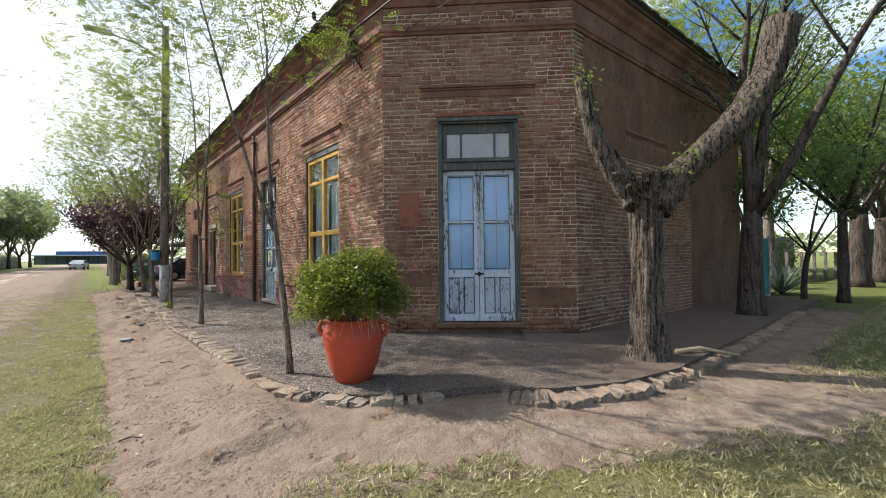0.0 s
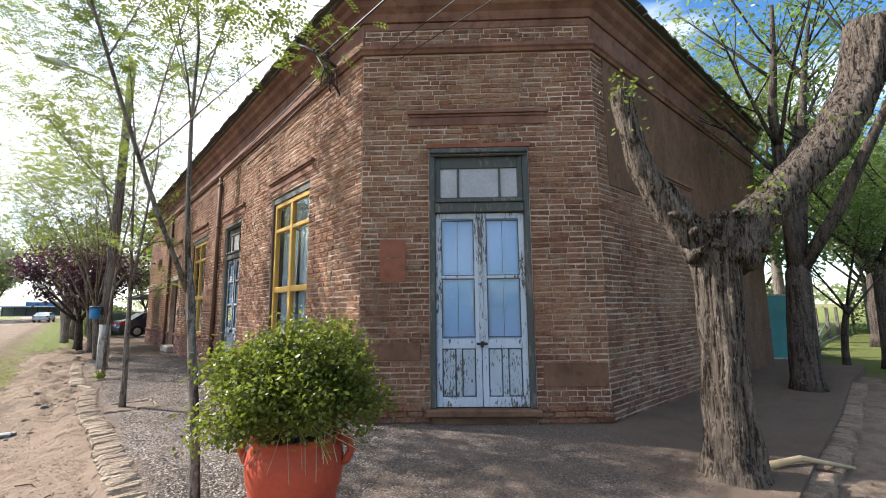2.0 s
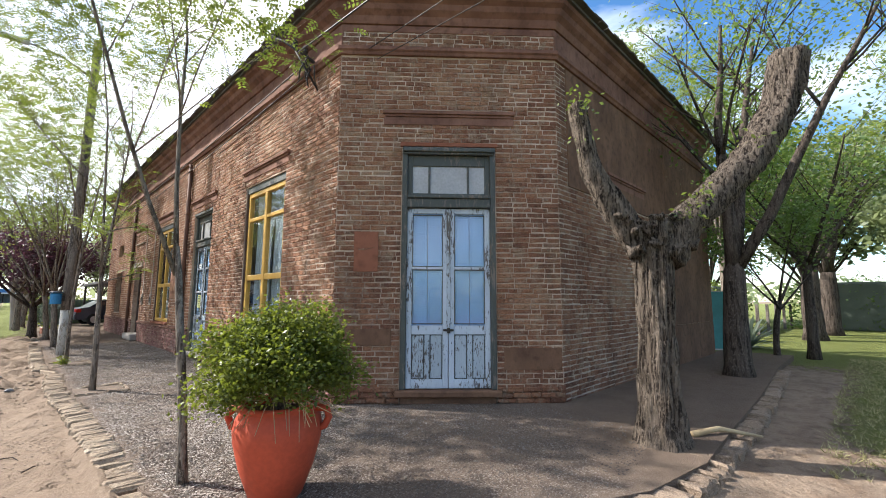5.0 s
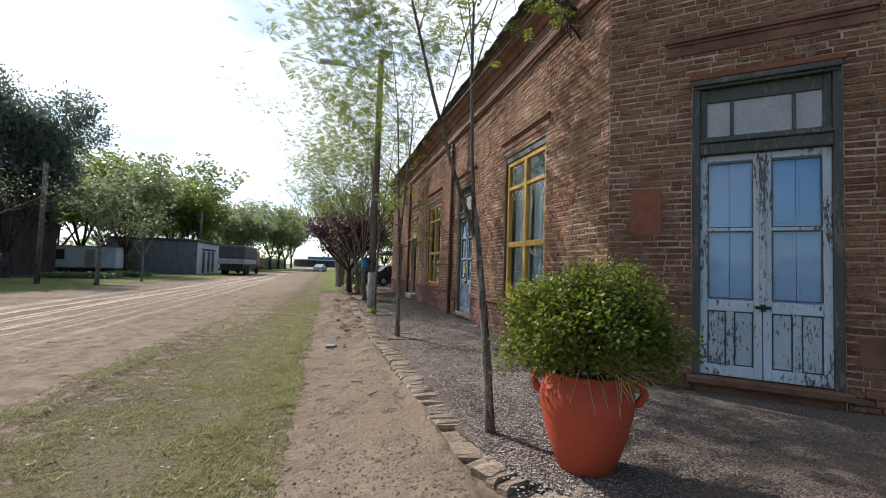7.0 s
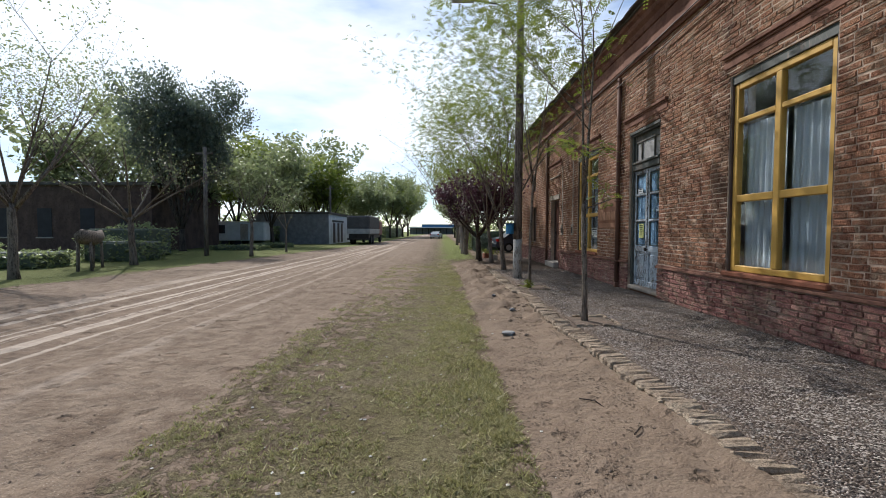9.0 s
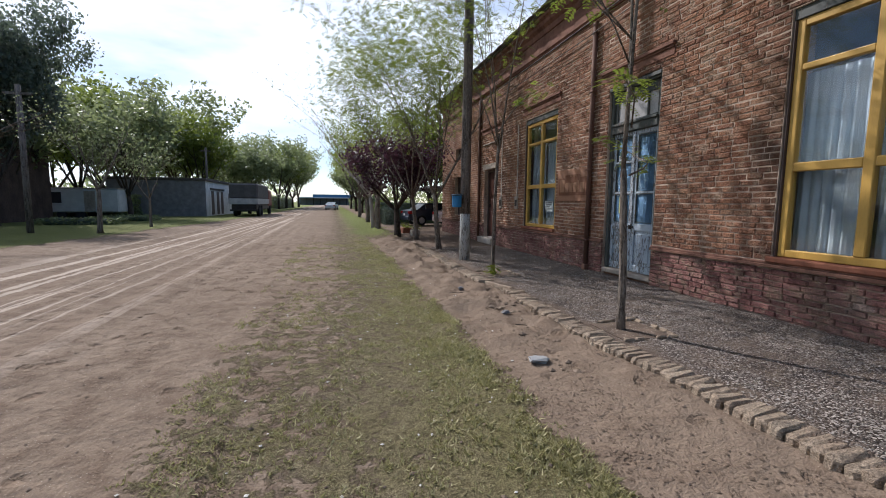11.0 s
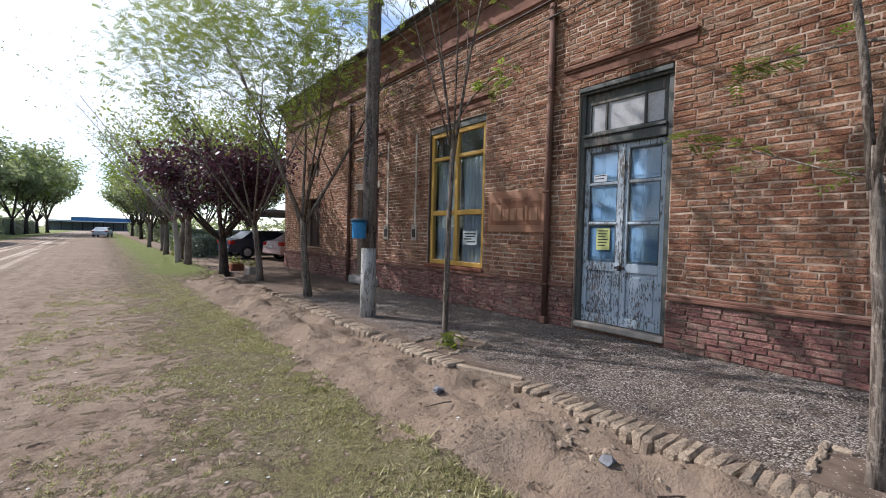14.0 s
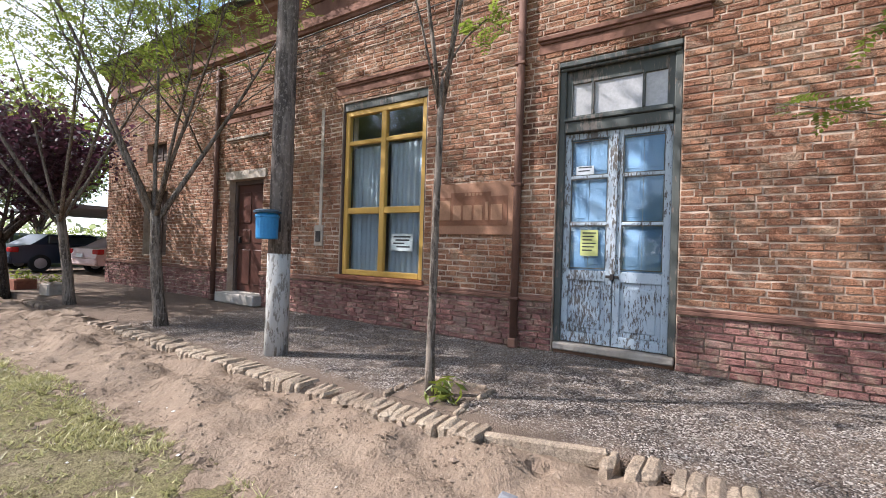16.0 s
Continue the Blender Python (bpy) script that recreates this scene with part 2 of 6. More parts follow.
    corner = n.math("MULTIPLY", band(edge, -900, 5.2, 0.4), band(n.math("ADD", x, n.math("MULTIPLY", wob, 0.3)), -1.9, -0.1, 0.4))
    m = strip
    for other in (far_strip, verge, lawn, side, front, corner):
        m = n.math("MAXIMUM", m, other)
    cover = n.ramp(n.math("ADD", m, n.math("MULTIPLY", n.math("SUBTRACT", tuft, 0.5), 2.3)), [(0.42, 0.0), (0.6, 0.9)])
    lush = n.math("MAXIMUM", n.math("MAXIMUM", lawn, far_strip), n.math("MAXIMUM", verge, side))
    grass = n.mix(n.math("MULTIPLY", lush, 0.75), grass, n.mix(0.8, (0.2, 0.26, 0.06), n.ramp(blade, [(0.3, 0.35), (0.7, 1.0)]), "MULTIPLY"))
    c = n.mix(cover, dirt, grass)
    n.bump(n.math("ADD", n.math("SUBTRACT", n.math("MULTIPLY", n.math("MULTIPLY", clump, cover), 2.2), n.math("MULTIPLY", mark, 1.2)), n.math("ADD", n.math("MULTIPLY", mid, 2.0), n.math("ADD", n.math("MULTIPLY", fine, 0.35), n.math("MULTIPLY", n.math("MULTIPLY", blade, cover), 1.2)))), 1.0, 0.045)
    return n.done(c, 0.95, 0, 0.1)


def gravel_mat():
    n = Nodes("gravel_pavement")
    dirt, mid, fine = dirt_colour(n)
    cell = n.voronoi(85, "F1", None, "Color")
    d = n.voronoi(85)
    s = n.t.nodes.new("ShaderNodeSeparateColor")
    n.link(cell, s.inputs[0])
    stone = n.ramp(s.outputs[0], [(0.0, (0.065, 0.047, 0.039)), (0.45, (0.19, 0.148, 0.126)), (0.75, (0.38, 0.32, 0.28)), (1.0, (0.78, 0.7, 0.63))])
    stone = n.mix(0.7, stone, n.ramp(d, [(0.2, 1.0), (0.75, 0.3)]), "MULTIPLY")
    p = n.xyz()
    wob = n.math("MULTIPLY", n.math("SUBTRACT", n.noise(1.6, 5), 0.5), 1.4)
    south = n.math("MULTIPLY", n.math("SUBTRACT", n.math("ADD", n.math("ADD", p["Y"], n.math("MULTIPLY", p["X"], -0.9)), wob), -1.5), 0.9, True)
    thin = n.math("MULTIPLY", n.math("SUBTRACT", n.math("ADD", n.math("ADD", p["Y"], n.math("MULTIPLY", p["X"], -0.9)), wob), 1.6), 0.7, True)
    south = n.math("MULTIPLY", south, n.math("ADD", 0.42, n.math("MULTIPLY", thin, 0.58)))
    north = n.math("MULTIPLY", n.math("SUBTRACT", 18.4, n.math("ADD", p["Y"], wob)), 0.8, True)
    kerbside = n.math("MULTIPLY", n.math("SUBTRACT", n.math("ADD", p["X"], n.math("MULTIPLY", wob, 0.2)), 1.12), 4.0, True)
    f = n.math("MULTIPLY", n.math("MULTIPLY", south, north), kerbside)
    f = n.math("MULTIPLY", f, n.ramp(mid, [(0.36, 0.45), (0.55, 1.0)]))
    litter = n.ramp(n.noise(1.5, 6, 0.68), [(0.5, 0.0), (0.64, 0.7)])
    stone = n.mix(n.math("MULTIPLY", litter, n.ramp(n.noise(38, 3), [(0.42, 1.0), (0.62, 0.25)])), stone, (0.085, 0.062, 0.05))
    n.bump(n.math("SUBTRACT", 1.0, d), 1.0, 0.03)
    return n.done(n.mix(f, n.mix(0.68, dirt, (0.19, 0.137, 0.104)), stone), 0.93, 0, 0.15)


def paint_mat(name, paint, bare, wear=0.5, rough=0.6, scale=24):
    """Old oil paint that flakes along the grain."""
    n = Nodes(name)
    v = n.scaled((1, 1, 0.25))
    flake = n.noise(scale, 6, 0.7, vec=v)
    zone = n.noise(2.2, 4)
    k = n.math("ADD", flake, n.math("MULTIPLY", n.math("SUBTRACT", zone, 0.5), 0.5))
    c = n.ramp(n.noise(3.0, 5, vec=v), [(0.3, tuple(q * 0.78 for q in paint)), (0.7, paint)])
    c = n.mix(n.ramp(n.noise(60, 4, 0.7, vec=v), [(0.5, 0.0), (0.75, 0.35)]), c, tuple(q * 0.55 for q in paint))
    hole = n.ramp(k, [(wear, 0.0), (wear + 0.045, 1.0)])
    c = n.mix(hole, c, n.mix(n.noise(90, 3, vec=v), bare, tuple(q * 0.4 for q in bare)))
    n.bump(n.math("SUBTRACT", n.math("MULTIPLY", n.noise(50, 3, vec=v), 0.5), hole), 0.5, 0.004)
    return n.done(c, rough, 0, 0.35)


def bark_mat(name, dark, light, scale=14.0, depth=0.02):
    n = Nodes(name)
    v = n.scaled((1, 1, 0.11))
    ridge = n.noise(scale, 7, 0.68, vec=v, distort=0.8)
    c = n.ramp(ridge, [(0.43, dark), (0.55, light)])
    c = n.mix(n.ramp(n.noise(2.5, 5), [(0.5, 0.0), (0.75, 0.45)]), c, tuple(k * 1.3 + 0.02 for k in light))
    c = n.mix(n.ramp(n.noise(38, 4, 0.7, vec=n.scaled((1, 1, 0.6))), [(0.52, 0.0), (0.64, 0.6)]), c, tuple(k * 1.5 + 0.04 for k in light))
    n.bump(ridge, 1.0, depth)
    return n.done(c, 0.93, 0, 0.1)


def leaf_mat(name, dark, light, through_colour, gloss=0.45):
    n = Nodes(name)
    r = n.random(False)
    c = n.ramp(n.math("ADD", n.math("MULTIPLY", r, 0.6), n.math("MULTIPLY", n.noise(1.5, 3), 0.4)), [(0.2, dark), (0.8, light)])
    m = n.done(c, gloss, 0, 0.35)
    tr = n.t.nodes.new("ShaderNodeBsdfTranslucent")
    tr.inputs["Color"].default_value = (*through_colour, 1)
    mx = n.t.nodes.new("ShaderNodeMixShader")
    mx.inputs["Fac"].default_value = 0.42
    n.link(n.b.outputs[0], mx.inputs[1])
    n.link(tr.outputs[0], mx.inputs[2])
    n.link(mx.outputs[0], n.t.nodes["Material Output"].inputs["Surface"])
    return m


def glass_mat(name, tint=(0.9, 0.95, 0.95)):
    n = Nodes(name)
    n.b.inputs["Transmission Weight"].default_value = 1.0
    n.b.inputs["IOR"].default_value = 1.5
    n.bump(n.noise(2.2, 2), 0.06, 0.05)
    return n.done(tint, 0.02, 0, 0.5)


MORTAR = mortar_mat()
CORNICE = render_mat("cornice_render", (0.12, 0.06, 0.045), (0.24, 0.125, 0.09))
BROWN_RENDER = render_mat("side_render", (0.1, 0.054, 0.036), (0.19, 0.105, 0.066))
GREY_RENDER = render_mat("grey_render", (0.22, 0.18, 0.15), (0.42, 0.36, 0.3))
RED_RENDER = render_mat("red_render", (0.19, 0.072, 0.045), (0.27, 0.11, 0.068))
GROUND, GRAVEL = ground_mat(), gravel_mat()
BLUE_PAINT = paint_mat("pale_blue_paint", (0.47, 0.53, 0.61), (0.13, 0.11, 0.1), 0.56, scale=40)
BLUE_WORN = paint_mat("worn_blue_paint", (0.38, 0.44, 0.5), (0.14, 0.125, 0.115), 0.53, scale=46)
BARE_STRIP = paint_mat("bare_blue_strip", (0.42, 0.47, 0.53), (0.14, 0.12, 0.1), 0.49, scale=50)
BLUE_PANEL = paint_mat("blue_panel_paint", (0.22, 0.4, 0.7), (0.36, 0.47, 0.6), 0.7, 0.45)
# frame paint, reused as painted shade round the door panes and sunk panels
FRAME_AND_GAP_SHADE = paint_mat("dark_green_frame_and_gap_shade", (0.066, 0.072, 0.066), (0.2, 0.165, 0.14), 0.56)
OCHRE_PAINT = paint_mat("ochre_yellow_paint", (0.52, 0.31, 0.07), (0.4, 0.26, 0.1), 0.74, 0.45)
JAMB_PAINT = paint_mat("dark_jamb_paint", (0.085, 0.055, 0.045), (0.16, 0.12, 0.1), 0.66)
BROWN_WOOD = paint_mat("brown_varnish", (0.075, 0.028, 0.02), (0.13, 0.07, 0.05), 0.7, 0.4)
WHITEWASH = paint_mat("whitewash", (0.46, 0.44, 0.41), (0.25, 0.22, 0.19), 0.5, 0.85)
POLE_WOOD = bark_mat("tarred_pole_wood", (0.06, 0.05, 0.045), (0.16, 0.135, 0.12), 11, 0.008)
OLD_BARK = bark_mat("furrowed_bark", (0.022, 0.016, 0.013), (0.19, 0.15, 0.118), 34, 0.12)
YOUNG_BARK = bark_mat("smooth_grey_bark", (0.06, 0.047, 0.038), (0.185, 0.152, 0.124), 30, 0.012)
DARK_BARK = bark_mat("dark_bark", (0.022, 0.017, 0.014), (0.075, 0.058, 0.047), 14, 0.03)
LEAF_SPRING = leaf_mat("spring_leaves", (0.055, 0.09, 0.022), (0.2, 0.235, 0.05), (0.25, 0.31, 0.05))
LEAF_GARDEN = leaf_mat("garden_leaves", (0.035, 0.075, 0.022), (0.13, 0.19, 0.05), (0.2, 0.3, 0.06))
LEAF_BOX = leaf_mat("box_leaves", (0.022, 0.042, 0.009), (0.17, 0.19, 0.03), (0.2, 0.24, 0.028), 0.45)
LEAF_PURPLE = leaf_mat("purple_leaves", (0.028, 0.014, 0.02), (0.075, 0.036, 0.052), (0.075, 0.03, 0.045))
LEAF_DARK = leaf_mat("dark_glossy_leaves", (0.055, 0.075, 0.066), (0.15, 0.17, 0.135), (0.15, 0.19, 0.13), 0.35)
LEAF_FAR = leaf_mat("street_tree_leaves", (0.09, 0.12, 0.058), (0.2, 0.235, 0.115), (0.3, 0.35, 0.16))
GRASS_BLADE = leaf_mat("grass_blades", (0.1, 0.092, 0.04), (0.6, 0.53, 0.29), (0.3, 0.29, 0.12), 0.6)
STRAW = plain("dry_straw", (0.42, 0.32, 0.19), 0.8)
GLASS = glass_mat("window_glass")
LACE = plain("white_curtain", (0.36, 0.41, 0.47), 0.9, 0.15, 12)
FROSTED = plain("dusty_pane", (0.36, 0.35, 0.35), 0.25, 0.2, 5, spec=0.6)
TERRACOTTA = plain("terracotta", (0.43, 0.066, 0.03), 0.62, 0.16, 5)
SOIL = plain("dark_soil", (0.11, 0.075, 0.052), 0.95, 0.3, 12, bump=0.8)
IRON = plain("dark_iron", (0.045, 0.038, 0.035), 0.6, 0.3, metal=0.4)
RUST = plain("rusty_pipe", (0.13, 0.065, 0.045), 0.8, 0.35)
ROOFING = plain("weathered_roofing", (0.09, 0.08, 0.072), 0.85, 0.35)
CONCRETE = plain("old_concrete", (0.36, 0.32, 0.28), 0.9, 0.25, 7)
STONE_MIX = brick_mat("loose_stone", False, [(0.0, (0.11, 0.08, 0.066)), (0.5, (0.24, 0.2, 0.172)), (1.0, (0.54, 0.48, 0.43))], (0.12, 0.1, 0.09))
INTERIOR = plain("interior_plaster", (0.32, 0.29, 0.25), 0.9)


# ---- building helpers ----
def mesh_from(name, verts, faces, material, smooth=False):
    me = bpy.data.meshes.new(name)
    me.from_pydata([tuple(v) for v in verts], [], faces)
    me.materials.append(material)
    if smooth:
        me.shade_smooth()
    me.update()
    return me


def part(name, bm, material, parent, label="", smooth=False):
    me = bpy.data.meshes.new(name)
    bmesh.ops.recalc_face_normals(bm, faces=bm.faces)
    bm.to_mesh(me)
    bm.free()
    me.materials.append(material)
    if smooth:
        me.shade_smooth()
    ob = new(name, me)
    ob.parent = parent
    if label:
        tagged(ob, label)
    return ob


def raw_part(name, verts, faces, material, parent, smooth=False):
    ob = new(name, mesh_from(name, verts, faces, material, smooth))
    ob.parent = parent
    return ob


def thing(name, m, label, category, group="", kind=""):
    ob = new(name)
    ob.matrix_world = m
    return tagged(ob, label, category, group, kind)


def box(bm, x0, x1, y0, y1, z0, z1, bevel=0.0):
    r = bmesh.ops.create_cube(bm, size=1.0)["verts"]
    bmesh.ops.transform(bm, verts=r, matrix=Matrix.Translation(((x0 + x1) / 2, (y0 + y1) / 2, (z0 + z1) / 2)) @ Matrix.Diagonal((abs(x1 - x0), abs(y1 - y0), abs(z1 - z0), 1)))
    if bevel:
        edges = list({e for v in r for e in v.link_edges})
        bmesh.ops.bevel(bm, geom=edges, offset=bevel, segments=1, affect="EDGES")
    return bm


def boxes(*rows, bevel=0.0):
    bm = bmesh.new()
    for row in rows:
        box(bm, *row, bevel=bevel)
    return bm


def tube(verts, faces, pts, radii, seg=7, rough=0.0, rng=random):
    """Append a tapered, capped tube along pts."""
    base = len(verts)
    pts = [Vector(p) for p in pts]
    side = None
    for i, p in enumerate(pts):
        d = (pts[min(i + 1, len(pts) - 1)] - pts[max(i - 1, 0)]).normalized()
        if side is None:
            side = d.orthogonal().normalized()
        side = (side - d * side.dot(d)).normalized()
        other = d.cross(side)
        for k in range(seg):
            a = 2 * math.pi * k / seg
            r = radii[i] * (1 + rough * rng.uniform(-1, 1))
            verts.append(p + side * (math.cos(a) * r) + other * (math.sin(a) * r))
    for i in range(len(pts) - 1):
        for k in range(seg):
            a, b = base + i * seg + k, base + i * seg + (k + 1) % seg
            faces.append((a, b, b + seg, a + seg))
    faces.append(tuple(base + k for k in reversed(range(seg))))
    faces.append(tuple(base + (len(pts) - 1) * seg + k for k in range(seg)))


def lathe(bm, profile, seg=28):
    rings = []
    for r, z in profile:
        rings.append([bm.verts.new((math.cos(2 * math.pi * k / seg) * r, math.sin(2 * math.pi * k / seg) * r, z)) for k in range(seg)])
    for a, b in zip(rings, rings[1:]):
        for k in range(seg):
            bm.faces.new((a[k], a[(k + 1) % seg], b[(k + 1) % seg], b[k]))
    bm.faces.new(rings[0][::-1])
    bm.faces.new(rings[-1])
    return bm


def leaves(points, size, rng, per=1, spread=0.0, slim=0.5, droop=0.0):
    """Many small pointed leaves around the given points: verts and faces."""
    verts, faces = [], []
    for p in points:
        for _ in range(per):
            c = Vector(p) + Vector((rng.gauss(0, 1), rng.gauss(0, 1), rng.gauss(0, 0.8))) * spread
            a = Vector((rng.uniform(-1, 1), rng.uniform(-1, 1), rng.uniform(-0.7, 0.7) - droop)).normalized()
            b = a.cross(Vector((rng.uniform(-1, 1), rng.uniform(-1, 1), rng.uniform(-0.4, 1.4)))).normalized()
            s = size * rng.uniform(0.6, 1.3)
            i = len(verts)
            verts += [c - a * s * 0.5, c + b * s * slim * 0.5 - a * s * 0.05, c + a * s * 0.5, c - b * s * slim * 0.5 - a * s * 0.05]
            faces.append((i, i + 1, i + 2, i + 3))
    return verts, faces


def sprays(points, rng, per=1, length=0.2, leaflet=0.055, pairs=5, spread=0.08):
    """Feathered leaves: drooping stalks with leaflets in pairs."""
    verts, faces = [], []
    for p in points:
        for _ in range(per):
            c = Vector(p) + Vector((rng.gauss(0, 1), rng.gauss(0, 1), rng.gauss(0, 0.7))) * spread
            a = rng.uniform(0, 6.28)
            axis = Vector((math.cos(a), math.sin(a), rng.uniform(-0.5, 0.35))).normalized()
            side = axis.cross(Vector((rng.gauss(0, 0.35), rng.gauss(0, 0.35), 1))).normalized()
            L = length * rng.uniform(0.6, 1.2)
            for k in range(pairs):
                t = (k + 1) / pairs
                q = c + axis * (L * t) - Vector((0, 0, 0.22 * L * t * t))
                s = leaflet * rng.uniform(0.75, 1.15) * (1.1 - 0.4 * abs(t - 0.5))
                for w in (-1, 1):
                    d = (side * w + axis * 0.45).normalized()
                    n = d.cross(axis).normalized().cross(d) * (s * 0.27)
                    i = len(verts)
                    verts += [q, q + d * s * 0.5 + n, q + d * s - Vector((0, 0, s * 0.15)), q + d * s * 0.5 - n]
                    faces.append((i, i + 1, i + 2, i + 3))
    return verts, faces


# ---- ground ----
def lerp_table(v, table):
    for (a, fa), (b, fb) in zip(table, table[1:]):
        if v <= b:
            return fa + (fb - fa) * max(0.0, (v - a) / (b - a))
    return table[-1][1]


KERB_LINE = [(4.95, 1.1), (6.0, 1.08), (6.8, 1.08), (7.5, 1.07), (8.3, 1.05), (9.1, 0.99), (10.0, 0.97), (11.4, 1.04), (11.75, 1.08), (12.45, 0.93), (13.8, 0.91), (15.8, 0.95), (18.0, 1.02), (20.4, 1.12), (22.5, 1.2)]


def ground_height(x, y):
    near = max(0.0, min(1.0, 1 - (abs(x) - 8) / 20)) * max(0.0, min(1.0, 1 - (abs(y - 12) - 16) / 30))
    h = 0.009 * noise.noise((x * 8, y * 8, 21)) + 0.006 * noise.noise((x * 15, y * 15, 22)) + 0.018 * noise.noise((x * 0.9, y * 0.9, 0)) + 0.012 * noise.noise((x * 3.1, y * 3.1, 4))
    if -8.6 < x < -2.2:
        h += 0.05 * noise.noise((x * 3.0, y * 0.07, 9))
    bank = max(0.0, 1 - abs(x - 0.85) / 0.9)
    corner = max(0.0, 1 - abs(math.hypot(x - 3.6, y - 5.2) - 2.55) / 0.9)
    if x >= 1.0 or y < 4.8:
        h += 0.072 * corner
    if y > 3.5 and x < 1.1:
        h += 0.078 * bank
        if y > 9:
            h += bank * 0.11 * noise.noise((x * 4.2, y * 4.2, 2)) * min(1, (y - 9) / 3)
            h += 0.05 * noise.noise((x * 7.5, y * 7.5, 12)) * max(0.0, 1 - abs(x - 0.55) / 0.75) * min(1, (y - 9) / 3)
            h += 0.022 * noise.noise((x * 17, y * 17, 13)) * max(0.0, 1 - abs(x - 0.55) / 0.75)
            h += 0.075 * noise.noise((x * 3.4, y * 2.2, 1)) * max(0.0, 1 - abs(x - 0.5) / 0.8)
            h += 0.26 * max(0.0, noise.noise((x * 1.6, y * 1.1, 7))) * max(0.0, 1 - abs(x - 0.3) / 0.8)
    return h * near - 0.012


def spaced(lo, hi, step, far):
    v = [lo + step * i for i in range(int(round((hi - lo) / step)) + 1)]
    d = step
    while v[-1] < far:
        d *= 1.32
        v.append(v[-1] + d)
    d = step
    while v[0] > -far:
        d *= 1.32
        v.insert(0, v[0] - d)
    return v


gx, gy = spaced(-8.6, 6.0, 0.06, 2500), spaced(-1.0, 24.0, 0.08, 2500)
gv = [(x, y, ground_height(x, y)) for y in gy for x in gx]
gw = len(gx)
gf = [(j * gw + i, j * gw + i + 1, (j + 1) * gw + i + 1, (j + 1) * gw + i) for j in range(len(gy) - 1) for i in range(gw - 1)]
ground = new("ground", mesh_from("ground", gv, gf, GROUND, True))
tagged(ground, "dry earth street with wheel ruts and thin worn grass strips", "ground", kind="structure")

PAVE_Z = 0.11
outline = [(x + 0.1, y) for y, x in KERB_LINE] + [(1.3, 25.6), (3.6, 25.6), (3.6, 6.25), (5.75, 4.2), (14.6, 4.2), (14.6, 2.6), (11.7, 2.58), (8.2, 2.36), (6.2, 2.3), (4.7, 2.23), (3.8, 2.37), (3.12, 2.7), (2.78, 3.13), (2.05, 3.48), (1.68, 3.72), (1.38, 4.16), (1.2, 4.95)]
bm = bmesh.new()
top = [bm.verts.new((x, y, PAVE_Z)) for x, y in outline]
low = [bm.verts.new((x, y, -0.08)) for x, y in outline]
bm.faces.new(top)
for i in range(len(top)):
    j = (i + 1) % len(top)
    bm.faces.new((top[i], low[i], low[j], top[j]))
pavement = part("pavement", bm, GRAVEL, None)
tagged(pavement, "raised footpath of loose grey gravel and packed earth", "pavement", kind="structure")


# ---- the corner building ----
A, B, END_Y, END_X, WALL_TOP, THICK = Vector((3.5, 6.276, 0)), Vector((5.78, 4.147, 0)), 25.3, 13.75, 5.54, 0.38


def wall_matrix(origin, along):
    u = along.normalized()
    inward = Vector((-u.y, u.x, 0))
    m = Matrix.Identity(4)
    m.col[0][:3], m.col[1][:3], m.col[2][:3], m.col[3][:3] = u, inward, (0, 0, 1), origin
    return m


WEST = wall_matrix(Vector((3.5, END_Y, 0)), Vector((0, -1, 0)))
CUT = wall_matrix(A, B - A)
SOUTH = wall_matrix(B, Vector((1, 0, 0)))
WEST_L, CUT_L, SOUTH_L = END_Y - A.y, (B - A).length, END_X - B.x
PROUD = 0.0075


def wy(y):
    """The place along the west wall for a world y."""
    return END_Y - y


def wall(name, m, length, holes, label, top=WALL_TOP, ends=(0.0, 0.0)):
    """A wall with thickness, its openings cut through. holes: x0, x1, z0, z1."""
    xs = sorted({0.0 - ends[0], length + ends[1], *[h[0] for h in holes], *[h[1] for h in holes]})
    zs = sorted({-0.3, top, *[h[2] for h in holes], *[h[3] for h in holes]})

    def solid(i, k):
        cx, cz = (xs[i] + xs[i + 1]) / 2, (zs[k] + zs[k + 1]) / 2
        return not any(h[0] < cx < h[1] and h[2] < cz < h[3] for h in holes)

    bm = bmesh.new()
    cache = {}

    def v(x, y, z):
        key = (round(x, 4), round(y, 4), round(z, 4))
        if key not in cache:
            cache[key] = bm.verts.new((x, y, z))
        return cache[key]

    nx, nz = len(xs) - 1, len(zs) - 1
    y0, y1 = PROUD, THICK
    for i in range(nx):
        for k in range(nz):
            if not solid(i, k):
                continue
            a, b, c, d = xs[i], xs[i + 1], zs[k], zs[k + 1]
            bm.faces.new((v(a, y0, c), v(b, y0, c), v(b, y0, d), v(a, y0, d)))
            bm.faces.new((v(b, y1, c), v(a, y1, c), v(a, y1, d), v(b, y1, d)))
            for di, dk, q in ((-1, 0, ((a, c), (a, d))), (1, 0, ((b, d), (b, c))), (0, -1, ((b, c), (a, c))), (0, 1, ((a, d), (b, d)))):
                ii, kk = i + di, k + dk
                if not (0 <= ii < nx and 0 <= kk < nz and solid(ii, kk)):
                    (p, r), (s, t) = q
                    bm.faces.new((v(p, y0, r), v(p, y1, r), v(s, y1, t), v(s, y0, t)))
    ob = part(name, bm, MORTAR, None)
    ob.matrix_world = m
    return tagged(ob, label, "wall", kind="structure")


